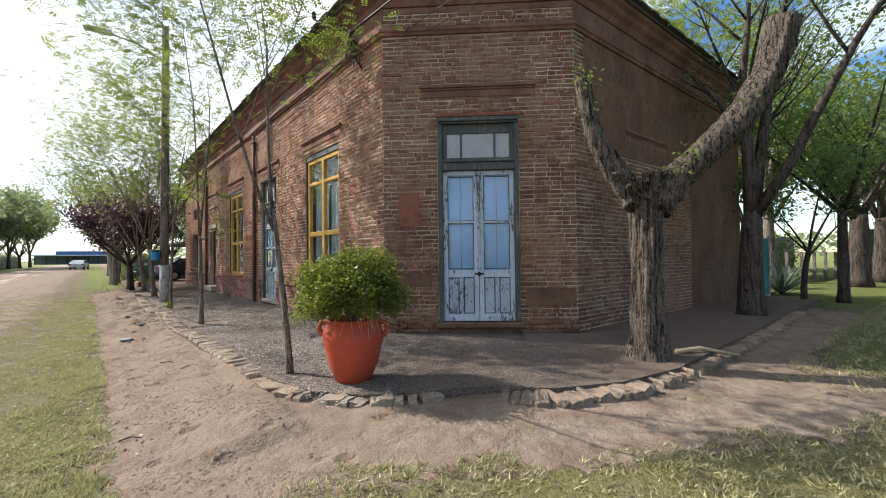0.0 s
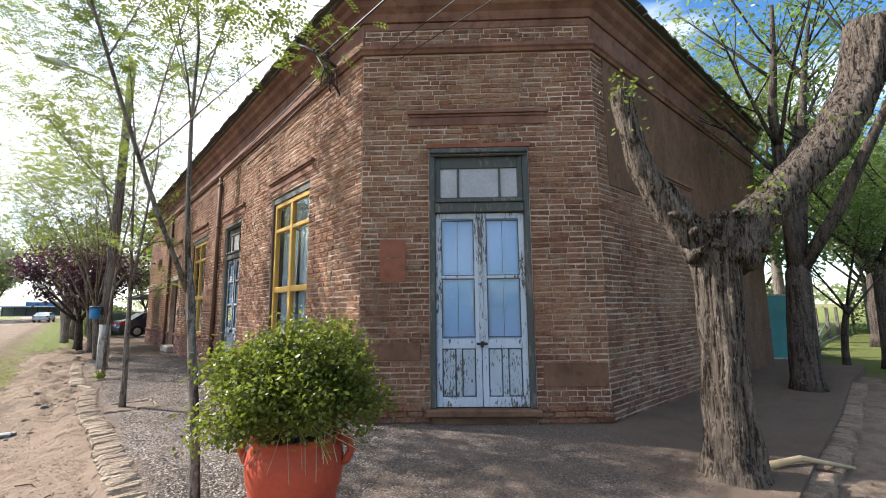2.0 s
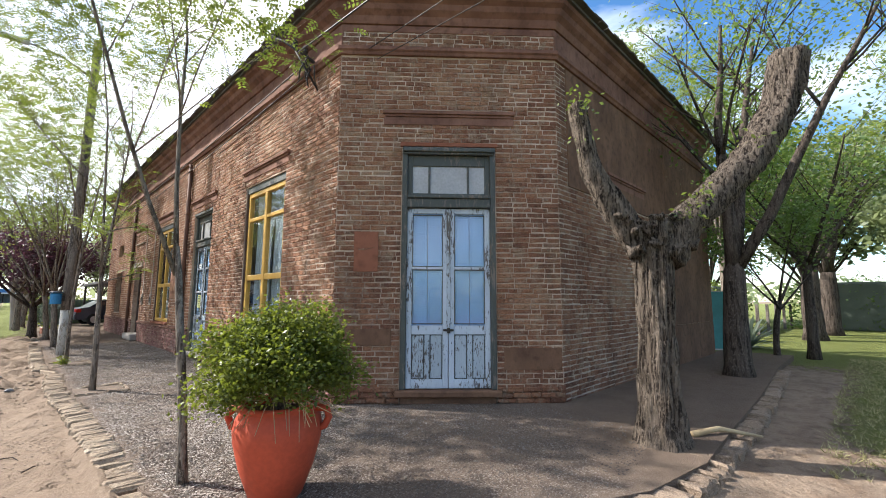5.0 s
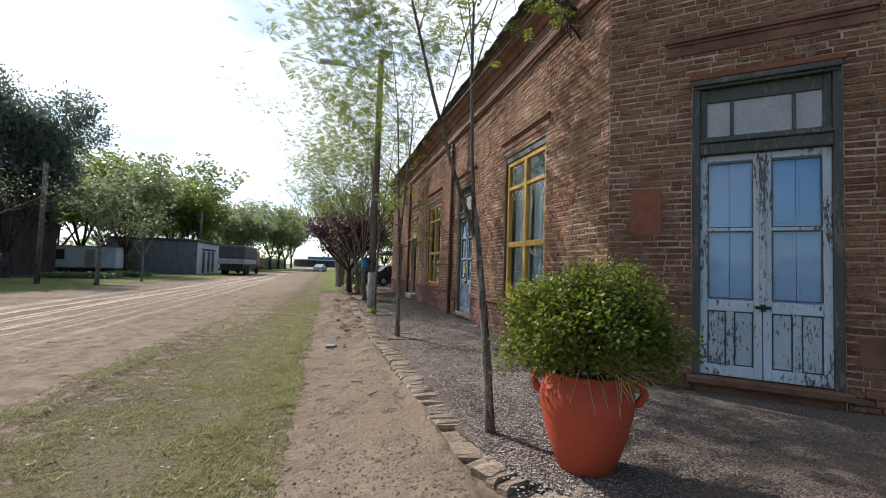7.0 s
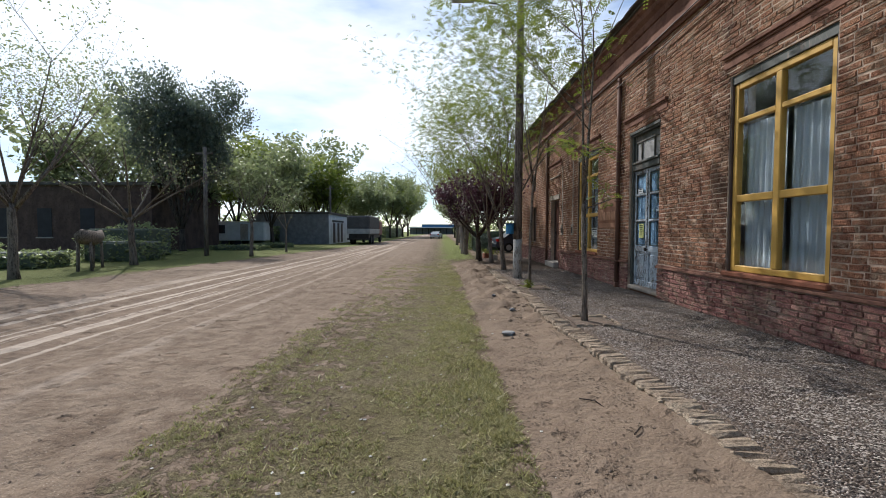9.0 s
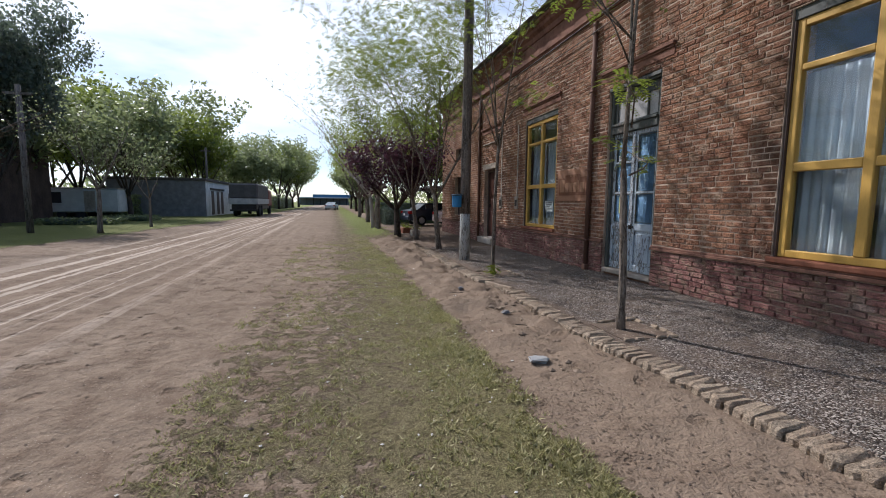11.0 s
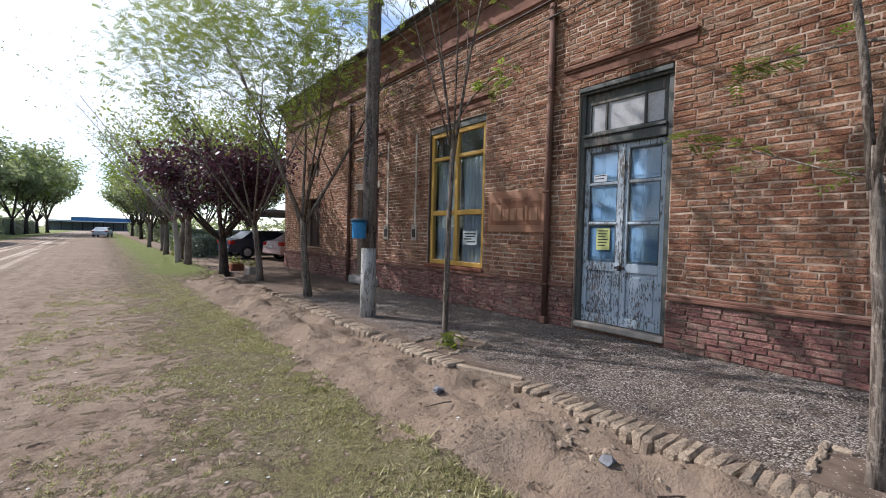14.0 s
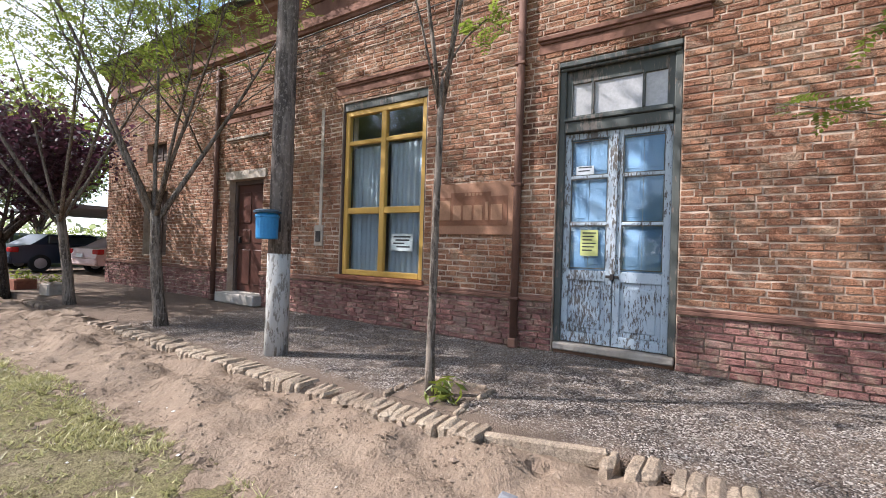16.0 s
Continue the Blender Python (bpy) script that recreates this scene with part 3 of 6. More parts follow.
W1, W2 = (wy(9.58), wy(7.91), 0.80, 3.62), (wy(16.41), wy(14.73), 0.80, 3.62)
D2, D3 = (wy(12.84), wy(11.54), 0.10, 3.57), (wy(19.55), wy(18.45), 0.10, 2.55)
W3, W3V = (wy(23.2), wy(22.05), 0.95, 2.5), (wy(23.1), wy(22.15), 3.15, 3.65)
MID = CUT_L / 2
D1 = (MID - 0.655, MID + 0.655, 0.10, 3.62)
SW = (11.0 - B.x, 11.95 - B.x, 1.2, 2.15)
west_holes, cut_holes, south_holes = [W1, W2, D2, D3, W3, W3V], [D1], [SW]
wall_west = wall("wall_west", WEST, WEST_L, west_holes, "sunlit old brick street front in worn red and brown")
wall_corner = wall("wall_corner", CUT, CUT_L, cut_holes, "cut corner wall of thin dark brown bricks")
wall_south = wall("wall_south", SOUTH, SOUTH_L, south_holes, "shaded brick side wall with brown worn render")
bm = boxes((0, END_X - 4.24, 0, 0.3, -0.3, 5.6))
wall_north = part("wall_north", bm, CORNICE, None)
wall_north.matrix_world = pose(3.9, END_Y - 0.3, 0)
tagged(wall_north, "plain rendered end wall of the brick house", "wall", kind="structure")
wall_east = part("wall_east", boxes((0, 0.3, 0, 20.6, -0.3, 5.6)), CORNICE, None)
wall_east.matrix_world = pose(END_X - 0.32, 4.4, 0)
tagged(wall_east, "plain rendered back wall of the brick house", "wall", kind="structure")
floor = part("floor", boxes((4.0, 13.5, 7.2, 24.9, -0.2, 0.16)), INTERIOR, None)
tagged(floor, "dim interior floor behind the windows", "floor", kind="structure")
inner_wall = part("wall_inner", boxes((6.5, 6.7, 7.2, 24.9, 0.16, 5.2)), INTERIOR, None)
tagged(inner_wall, "dim plastered inner wall behind the windows", "wall", kind="structure")


def courses(length, z0, z1, holes, rng, step=0.071):
    """Free stretches of each course of bricks, cut into bricks."""
    z, row = z0, 0
    while z + step * 0.8 <= z1:
        blocks = sorted((h[0] - 0.004, h[1] + 0.004) for h in holes if h[2] < z + step * 0.5 < h[3])
        x, runs = 0.0, []
        for a, b in blocks:
            runs.append((x, a))
            x = b
        runs.append((x, length))
        for a, b in runs:
            q = a - (rng.uniform(0.0, 0.12) if row % 2 else rng.uniform(0.08, 0.2)) * (a == 0.0)
            if a > 0:
                q = a
            while q < b - 0.02:
                w = rng.choice((0.25, 0.24, 0.23, 0.215, 0.2, 0.125, 0.17, 0.26))
                e = min(q + w, b)
                if b - e < 0.05:
                    e = b
                if e - max(q, a) > 0.03:
                    mid = (max(q, a) + e) / 2
                    dz = 0.012 * noise.noise((mid * 0.55, z * 0.8, 3.0)) + 0.006 * noise.noise((mid * 2.1, z * 1.6, 8.0)) + rng.uniform(-0.0035, 0.0035)
                    yield max(q, a) + rng.uniform(0.002, 0.008), e - rng.uniform(0.002, 0.008), z + dz + rng.uniform(0.004, 0.01), z + dz + step - rng.uniform(0.004, 0.01)
                q = e
        z += step
        row += 1


def brick_shape(w, d, h, rng, ease=0.008):
    """A hand-made brick lying with its front towards -y, centred."""
    j = lambda s: rng.uniform(-s, s)
    back = [(sx * w / 2 + j(0.001), d / 2, sz * h / 2 + j(0.001)) for sx, sz in ((-1, -1), (1, -1), (1, 1), (-1, 1))]
    mid = [(sx * w / 2 + j(0.002), -d / 2 + ease, sz * h / 2 + j(0.008)) for sx, sz in ((-1, -1), (1, -1), (1, 1), (-1, 1))]
    front = [(sx * (w / 2 - ease * rng.uniform(0.5, 1.6)), -d / 2 + j(0.004), sz * (h / 2 - ease * rng.uniform(0.2, 1.3))) for sx, sz in ((-1, -1), (1, -1), (1, 1), (-1, 1))]
    faces = [(8, 9, 10, 11)]
    for k in range(4):
        n = (k + 1) % 4
        faces += [(k, n, 4 + n, 4 + k), (4 + k, 4 + n, 8 + n, 8 + k)]
    return back + mid + front, faces


def brick_skin(owner, length, z0, z1, holes, near, mat_piece, mat_rest, seed, proud=PROUD, front=0.0, worn=0.0, step=0.071):
    """Bricks on a wall: those in the stretch `near` (x0, x1, z0, z1) are pieces of their own, the others are joined."""
    rng = random.Random(seed)
    depth = 0.03
    kinds = [mesh_from("brick", *brick_shape(0.25, depth, 0.062, rng), mat_piece) for _ in range(10)]
    verts, faces, pieces = [], [], 0
    for x0, x1, a, b in courses(length, z0, z1, holes, rng, step):
        cx, cz = (x0 + x1) / 2, (a + b) / 2
        out = front + rng.uniform(-0.005, 0.004) + (0.007 if rng.random() < worn else 0.0)
        if near[0] < cx < near[1] and near[2] < cz < near[3] and pieces < 300:
            ob = new("brick", rng.choice(kinds))
            ob.parent = owner
            ob.location = (cx, out + depth / 2, cz)
            ob.scale = ((x1 - x0) / 0.25, 1, (b - a) / 0.062)
            pieces += 1
        else:
            bv, bf = brick_shape(x1 - x0, depth, b - a, rng)
            i = len(verts)
            verts += [(p[0] + cx, p[1] + out + depth / 2, p[2] + cz) for p in bv]
            faces += [tuple(k + i for k in f) for f in bf]
    ob = raw_part("brickwork", verts, faces, mat_rest, owner)
    tagged(ob, kind="stuff")


def strip_on(owner, name, rows, material, label="", bevel=0.006):
    return part(name, boxes(*rows, bevel=bevel), material, owner, label)


# string course, frieze, flared cornice and roof edge round the three street sides
def ring(offset):
    """The street line of the building, moved outwards by offset."""
    k = math.tan(radians(22.5)) * offset
    return [Vector((3.5 - offset, END_Y + 0.02, 0)), Vector((A.x - offset, A.y - k, 0)), Vector((B.x - k, B.y - offset, 0)), Vector((END_X + 0.02, B.y - offset, 0))]


def band_round(name, profile, material, label, category):
    """A moulding swept round the street sides. profile: offset, z, from below to above."""
    bm = bmesh.new()
    rows = [[bm.verts.new((p.x, p.y, z)) for p in ring(o)] for o, z in profile]
    for a, b in zip(rows, rows[1:] + rows[:1]):
        for k in range(3):
            bm.faces.new((a[k], a[k + 1], b[k + 1], b[k]))
    for k in (0, 3):
        bm.faces.new([r[k] for r in rows])
    ob = part(name, bm, material, None)
    return tagged(ob, label, category, kind="structure")


band_round("trim_string_course", [(-0.05, 4.99), (0.035, 4.99), (0.05, 5.03), (0.075, 5.05), (0.075, 5.1), (0.03, 5.13), (-0.05, 5.13)], CORNICE, "projecting moulded string course in brown render", "moulding")
band_round("trim_cornice", [(-0.05, 5.47), (0.03, 5.47), (0.05, 5.51), (0.07, 5.57), (0.14, 5.63), (0.17, 5.7), (0.23, 5.74), (0.25, 5.79), (-0.05, 5.79)], CORNICE, "flared brown rendered cornice under the roof edge", "cornice")

roof_bm = bmesh.new()
rim = ring(0.29) + [Vector((END_X + 0.02, END_Y + 0.02, 0))]
lowv, topv = [roof_bm.verts.new((p.x, p.y, 5.794)) for p in rim], [roof_bm.verts.new((p.x, p.y, 5.84)) for p in rim]
roof_bm.faces.new(lowv[::-1])
roof_bm.faces.new(topv)
for i in range(5):
    j = (i + 1) % 5
    roof_bm.faces.new((lowv[i], lowv[j], topv[j], topv[i]))
roof = part("roof", roof_bm, ROOFING, None)
tagged(roof, "dark weathered flat roof with a ragged tiled edge", "roof", kind="structure")
rng = random.Random(5)
tile_kinds = []
for _ in range(6):
    bm = boxes((-0.117, 0.117, -0.09, 0.14, 0, rng.uniform(0.02, 0.034)), bevel=0.008)
    for v in bm.verts:
        v.co += Vector((rng.uniform(-0.006, 0.006), rng.uniform(-0.012, 0.006), rng.uniform(-0.003, 0.006)))
    me = bpy.data.meshes.new("roof_tile")
    bm.to_mesh(me)
    bm.free()
    me.materials.append(ROOFING)
    tile_kinds.append(me)
edge = ring(0.30)
for a, b in zip(edge, edge[1:]):
    d = b - a
    m = wall_matrix(a, d)
    for i in range(int(d.length / 0.24)):
        ob = new("roof_tile", rng.choice(tile_kinds))
        ob.parent = roof
        ob.matrix_world = m @ pose(0.12 + 0.24 * i, rng.uniform(0, 0.03), 5.841 + rng.uniform(0, 0.006), rng.uniform(-3, 3), rng.uniform(-2, 2), rng.uniform(-3, 3))


def hood(owner, x0, x1, z, name="hood_mould"):
    """The flat moulding above an opening: a projecting course over a smooth band."""
    strip_on(owner, name, [(x0, x1, -0.055, 0.01, z, z + 0.05), (x0 + 0.03, x1 - 0.03, -0.03, 0.01, z - 0.035, z), (x0 + 0.01, x1 - 0.01, -0.012, 0.012, z - 0.15, z - 0.035)], CORNICE)


hood(wall_west, W1[0] - 0.14, W1[1] + 0.14, 3.9)
hood(wall_west, W2[0] - 0.14, W2[1] + 0.14, 3.9)
hood(wall_west, D2[0] - 0.26, D2[1] + 0.26, 3.84)
hood(wall_west, D3[0] - 0.3, D3[1] + 0.3, 3.86)
hood(wall_corner, MID - 0.94, MID + 0.94, 4.1)
hood(wall_south, 1.62, 3.35, 3.6)
# plinth ledges
for a, b in ((0, D3[0]), (D3[1], D2[0]), (D2[1], WEST_L + 0.01)):
    strip_on(wall_west, "plinth_ledge", [(a, b, -0.05, 0.01, 0.705, 0.745), (a, b, -0.03, 0.01, 0.745, 0.775)], CORNICE)
# brick lintels on edge above the doors, as a projecting lip
strip_on(wall_corner, "lintel", [(D1[0] - 0.03, D1[1] + 0.03, -0.035, 0.02, 3.625, 3.685)], RED_RENDER)
strip_on(wall_corner, "rendered_patch", [(MID - 1.3, MID - 0.97, -0.006, 0.02, 1.85, 2.4)], RED_RENDER, "smooth brick-red rendered patch", 0.003)
strip_on(wall_south, "rendered_base", [(4.6, SOUTH_L, -0.016, 0.02, -0.1, 0.95)], BROWN_RENDER, "worn brown render at the foot of the wall")
strip_on(wall_south, "rendered_patch", [(4.6, SOUTH_L, -0.013, 0.02, 0.955, 4.98), (0.3, 4.598, -0.011, 0.02, 3.14, 4.98)], BROWN_RENDER, "worn brown render over the brick")
# worn render left on the foot of the corner wall, and the rough footing courses
strip_on(wall_corner, "rendered_base", [(D1[1] + 0.1, CUT_L - 0.02, -0.01, 0.02, 0.54, 0.83)], BROWN_RENDER, "smooth worn brown render low on the corner", 0.004)
strip_on(wall_corner, "rendered_base", [(0.02, D1[0] - 0.12, -0.01, 0.02, 0.86, 1.08)], BROWN_RENDER, "smooth worn brown render low on the corner", 0.004)
# plaster scars of buried conduits, from their boxes upwards
for y in (16.86, 18.02):
    strip_on(wall_west, "plaster_scar", [(wy(y) - 0.035, wy(y) + 0.035, -0.008, 0.02, 1.56, 3.6)], GREY_RENDER, "pale plaster scar of a buried conduit", 0.003)
strip_on(wall_west, "door_lintel", [(D3[0] - 0.1, D3[1] + 0.1, -0.03, 0.02, 2.552, 2.72)], GREY_RENDER, "grey rendered lintel")
strip_on(wall_west, "door_ledge", [(D3[0] - 0.1, D3[1] + 0.1, -0.04, 0.02, 3.352, 3.4)], GREY_RENDER, "grey rendered ledge over the door")
strip_on(wall_west, "frieze", [(-0.01, WEST_L + 0.01, -0.008, 0.02, 5.135, 5.465)], CORNICE)
strip_on(wall_corner, "frieze_cap", [(0, CUT_L, -0.006, 0.02, 5.36, 5.465)], CORNICE)
strip_on(wall_south, "frieze", [(0, SOUTH_L, -0.008, 0.02, 5.135, 5.465)], CORNICE)


# ---- windows and doors ----
def at_wall(m, x, depth, z):
    return m @ pose(x, depth, z)


def curtain(parent, x0, x1, z0, z1, y, seed):
    rng = random.Random(seed)
    verts, faces, n = [], [], 44
    f1, f2 = rng.uniform(5, 8), rng.uniform(11, 15)
    for i in range(n + 1):
        t = i / n
        x = x0 + (x1 - x0) * t
        for k, z in enumerate((z0, (z0 + z1) / 2, z1)):
            amp = (0.03, 0.024, 0.014)[k]
            verts.append((x, y + amp * math.sin(t * f1 * 6.28 + k * 0.3) + amp * 0.5 * math.sin(t * f2 * 6.28 + 1), z))
    for i in range(n):
        for k in range(2):
            a = i * 3 + k
            faces.append((a, a + 3, a + 4, a + 1))
    return raw_part("curtain", verts, faces, LACE, parent, True)


def yellow_window(name, hole, seed):
    w, h = hole[1] - hole[0], hole[3] - hole[2]
    ob = thing(name, at_wall(WEST, (hole[0] + hole[1]) / 2, 0.05, hole[2]), "tall ochre-yellow wooden window with six panes and white curtains", "window", "yellow street windows", "structure")
    x, t = w / 2 - 0.03, 0.085
    top = h - 0.13
    part("window_frame", boxes((-x, -x + t, 0, 0.09, 0.04, top), (x - t, x, 0, 0.09, 0.04, top), (-x + t, x - t, 0, 0.09, top - t, top), (-x + t, x - t, 0, 0.09, 0.04, 0.04 + t), bevel=0.008), OCHRE_PAINT, ob)
    part("mullion", boxes((-0.05, 0.05, -0.006, 0.08, 0.04 + t, top - t), bevel=0.01), OCHRE_PAINT, ob)
    bars = (1.02, 1.12), (2.13, 2.2)
    for z0, z1 in bars:
        for s in (-1, 1):
            a, b = sorted((s * 0.05, s * (x - t)))
            part("transom_bar", boxes((a, b, 0.0, 0.08, z0, z1), bevel=0.01), OCHRE_PAINT, ob)
    zs = [0.04 + t, *[q for b in bars for q in b], top - t]
    for k in range(0, 6, 2):
        for s in (-1, 1):
            a, b = sorted((s * 0.045, s * (x - t + 0.005)))
            pane = part("pane", boxes((a, b, 0.038, 0.044, zs[k] - 0.005, zs[k + 1] + 0.005)), GLASS, ob)
            pane.visible_shadow = False
    part("head_board", boxes((-w / 2 + 0.001, w / 2 - 0.001, -0.02, 0.12, top + 0.002, h - 0.002), bevel=0.006), FRAME_AND_GAP_SHADE, ob, "dark green head board")
    part("jamb", boxes((-w / 2 + 0.002, -x - 0.001, -0.03, 0.2, 0.02, top), bevel=0.004), JAMB_PAINT, ob, "dark brown jamb")
    part("jamb", boxes((x + 0.001, w / 2 - 0.002, -0.03, 0.2, 0.02, top), bevel=0.004), JAMB_PAINT, ob, "dark brown jamb")
    part("window_sill", boxes((-w / 2 - 0.03, w / 2 + 0.03, -0.11, 0.12, -0.03, 0.035), bevel=0.012), RED_RENDER, ob, "brick-red sill")
    for s in (-1, 1):
        a, b = sorted((s * 0.02, s * (x - 0.03)))
        curtain(ob, a, b, 0.1, 2.12, 0.17, seed + s)
    return ob


window_1 = yellow_window("window_1", W1, 11)
window_2 = yellow_window("window_2", W2, 23)
# a notice behind the lower pane
notice = thing("paper_notice", at_wall(WEST, (W2[0] + W2[1]) / 2 + 0.38, 0.1, W2[2] + 0.58), "black and white printed notice taped behind the pane", "notice")
part("sheet", boxes((-0.2, 0.2, -0.001, 0.001, -0.13, 0.13)), plain("notice_white", (0.48, 0.5, 0.52), 0.8, 0.06), notice)
INK = plain("black_ink", (0.03, 0.03, 0.035), 0.7)
for k, (a, b) in enumerate(((-0.16, 0.16), (-0.12, 0.14), (-0.16, 0.05), (-0.1, 0.15))):
    part("printed_bar", boxes((a, b, -0.004, -0.002, 0.07 - k * 0.05, 0.095 - k * 0.05)), INK, notice)


def blue_door(name, m, w, leaf_h, h, paint, panel, rails, lower, label, sill_mat=GREY_RENDER):
    """A tall pair of leaves with glazed upper lights, boards below and a transom window. Origin at the threshold's middle."""
    ob = thing(name, m, label, "door", "blue double doors", "structure")
    half, jam = w / 2, 0.075
    part("door_frame", boxes((-half, -half + jam, -0.02, 0.16, 0, h), (half - jam, half, -0.02, 0.16, 0, h), (-half + jam, half - jam, -0.02, 0.16, h - 0.1, h), (-half + jam, half - jam, -0.035, 0.16, leaf_h + 0.004, leaf_h + 0.13), (-half + jam, half - jam, -0.06, 0.1, leaf_h + 0.132, leaf_h + 0.175), bevel=0.008), FRAME_AND_GAP_SHADE, ob, "dark green door frame")
    part("head_moulding", boxes((-half + 0.004, half - 0.004, -0.075, -0.022, h - 0.075, h - 0.01), (-half + 0.02, half - 0.02, -0.05, -0.022, h - 0.11, h - 0.077), bevel=0.01), FRAME_AND_GAP_SHADE, ob)
    z0, z1 = leaf_h + 0.18, h - 0.22
    inner = half - jam
    part("transom_frame", boxes((-inner, -inner + 0.07, 0.02, 0.08, z0, z1 + 0.115), (inner - 0.07, inner, 0.02, 0.08, z0, z1 + 0.115), (-inner + 0.07, inner - 0.07, 0.02, 0.08, z1 - 0.04, z1 + 0.115), (-inner + 0.07, inner - 0.07, 0.02, 0.08, z0, z0 + 0.035), (-inner * 0.5, -inner * 0.5 + 0.03, 0.015, 0.08, z0 + 0.035, z1 - 0.04), (inner * 0.5 - 0.03, inner * 0.5, 0.015, 0.08, z0 + 0.035, z1 - 0.04), bevel=0.005), FRAME_AND_GAP_SHADE, ob)
    for a, b in ((-inner + 0.065, -inner * 0.5), (-inner * 0.5 + 0.03, inner * 0.5 - 0.03), (inner * 0.5, inner - 0.065)):
        part("transom_pane", boxes((a, b, 0.045, 0.05, z0 + 0.03, z1 - 0.035)), FROSTED, ob, "dusty grey pane")
    for s in (-1, 1):
        a, b = sorted((s * 0.004, s * inner))
        st = 0.075
        leaf = part("leaf", boxes((a, a + st, 0.03, 0.08, 0.01, leaf_h), (b - st, b, 0.03, 0.08, 0.01, leaf_h), (a + st, b - st, 0.03, 0.08, leaf_h - 0.075, leaf_h), (a + st, b - st, 0.03, 0.08, 0.01, 0.13), (a + st, b - st, 0.028, 0.08, rails[0] - 0.12, rails[0]), *[(a + st, b - st, 0.03, 0.075, r - 0.018, r + 0.018) for r in rails[1:]], bevel=0.006), paint, ob)
        zs = [rails[0], *rails[1:], leaf_h - 0.075]
        for q0, q1 in zip(zs, zs[1:]):
            pane = part("pane", boxes((a + st - 0.004, b - st + 0.004, 0.05, 0.054, q0 + 0.012, q1 - 0.012)), GLASS, leaf)
            pane.visible_shadow = False
            e = 0.011
            # added dark strips draw the shadow line where each pane meets its leaf
            part("pane_edge_shade", boxes((a + st, a + st + e, 0.036, 0.05, q0 + 0.018, q1 - 0.018), (b - st - e, b - st, 0.036, 0.05, q0 + 0.018, q1 - 0.018), (a + st + e, b - st - e, 0.036, 0.05, q0 + 0.018, q0 + 0.018 + e), (a + st + e, b - st - e, 0.036, 0.05, q1 - 0.018 - e, q1 - 0.018)), FRAME_AND_GAP_SHADE, leaf, "thin dark strip drawing the shade line round the pane")
        part("inner_shutter", boxes((a + st - 0.02, (a + b) / 2 - 0.003, 0.066, 0.078, rails[0] - 0.01, leaf_h - 0.05), ((a + b) / 2 + 0.003, b - st + 0.02, 0.066, 0.078, rails[0] - 0.01, leaf_h - 0.05)), panel, leaf, "light blue shutter behind the glass")
        mid = (a + b) / 2
        for q0, q1 in zip(zs, zs[1:]):
            for c0, c1 in ((a + st + 0.02, mid - 0.03), (mid + 0.03, b - st - 0.02)):
                part("shutter_panel", boxes((c0, c1, 0.0605, 0.066, q0 + 0.07, q1 - 0.07), bevel=0.002), panel, leaf)
        if lower == "boards":
            # two narrow sunk panels in each leaf, split by a post
            part("post", boxes((mid - 0.035, mid + 0.035, 0.032, 0.075, 0.131, rails[0] - 0.121), bevel=0.005), BLUE_WORN, leaf)
            for c0, c1 in ((a + st, mid - 0.035), (mid + 0.035, b - st)):
                # the board's dark colour paints the shade in the gap round each panel
                part("board", boxes((c0 + 0.002, c1 - 0.002, 0.058, 0.075, 0.13, rails[0] - 0.12)), FRAME_AND_GAP_SHADE, leaf, "sunk board coloured dark as the shade round the panel")
                part("raised_panel", boxes((c0 + 0.013, c1 - 0.013, 0.044, 0.0578, 0.143, rails[0] - 0.133), bevel=0.006), BLUE_WORN, leaf)
        else:
            part("panel", boxes((a + st - 0.002, b - st + 0.002, 0.055, 0.07, 0.13, rails[0] - 0.12), (a + st + 0.05, b - st - 0.05, 0.038, 0.06, 0.19, rails[0] - 0.18), bevel=0.006), paint, leaf)
    part("cover_strip", boxes((-0.03, 0.03, 0.008, 0.03, rails[0] - 0.03, leaf_h - 0.01), bevel=0.006), BARE_STRIP, ob)
    part("latch", boxes((-0.07, 0.07, -0.004, 0.02, rails[0] - 0.075, rails[0] - 0.045), (-0.02, 0.02, -0.02, 0.02, rails[0] - 0.1, rails[0] - 0.03), bevel=0.004), IRON, ob, "black iron latch")
    part("threshold", boxes((-half - 0.06, half + 0.06, -0.1, 0.18, -0.085, -0.002) if lower == "boards" else (-half + 0.01, half - 0.01, -0.075, 0.18, -0.085, -0.002), bevel=0.014), sill_mat, ob, "worn stone threshold")
    part("step_base", boxes((-half + 0.01, half - 0.01, -0.02, 0.18, -0.2, -0.086), bevel=0.006), BROWN_RENDER, ob, "brown brick base under the threshold")
    return ob


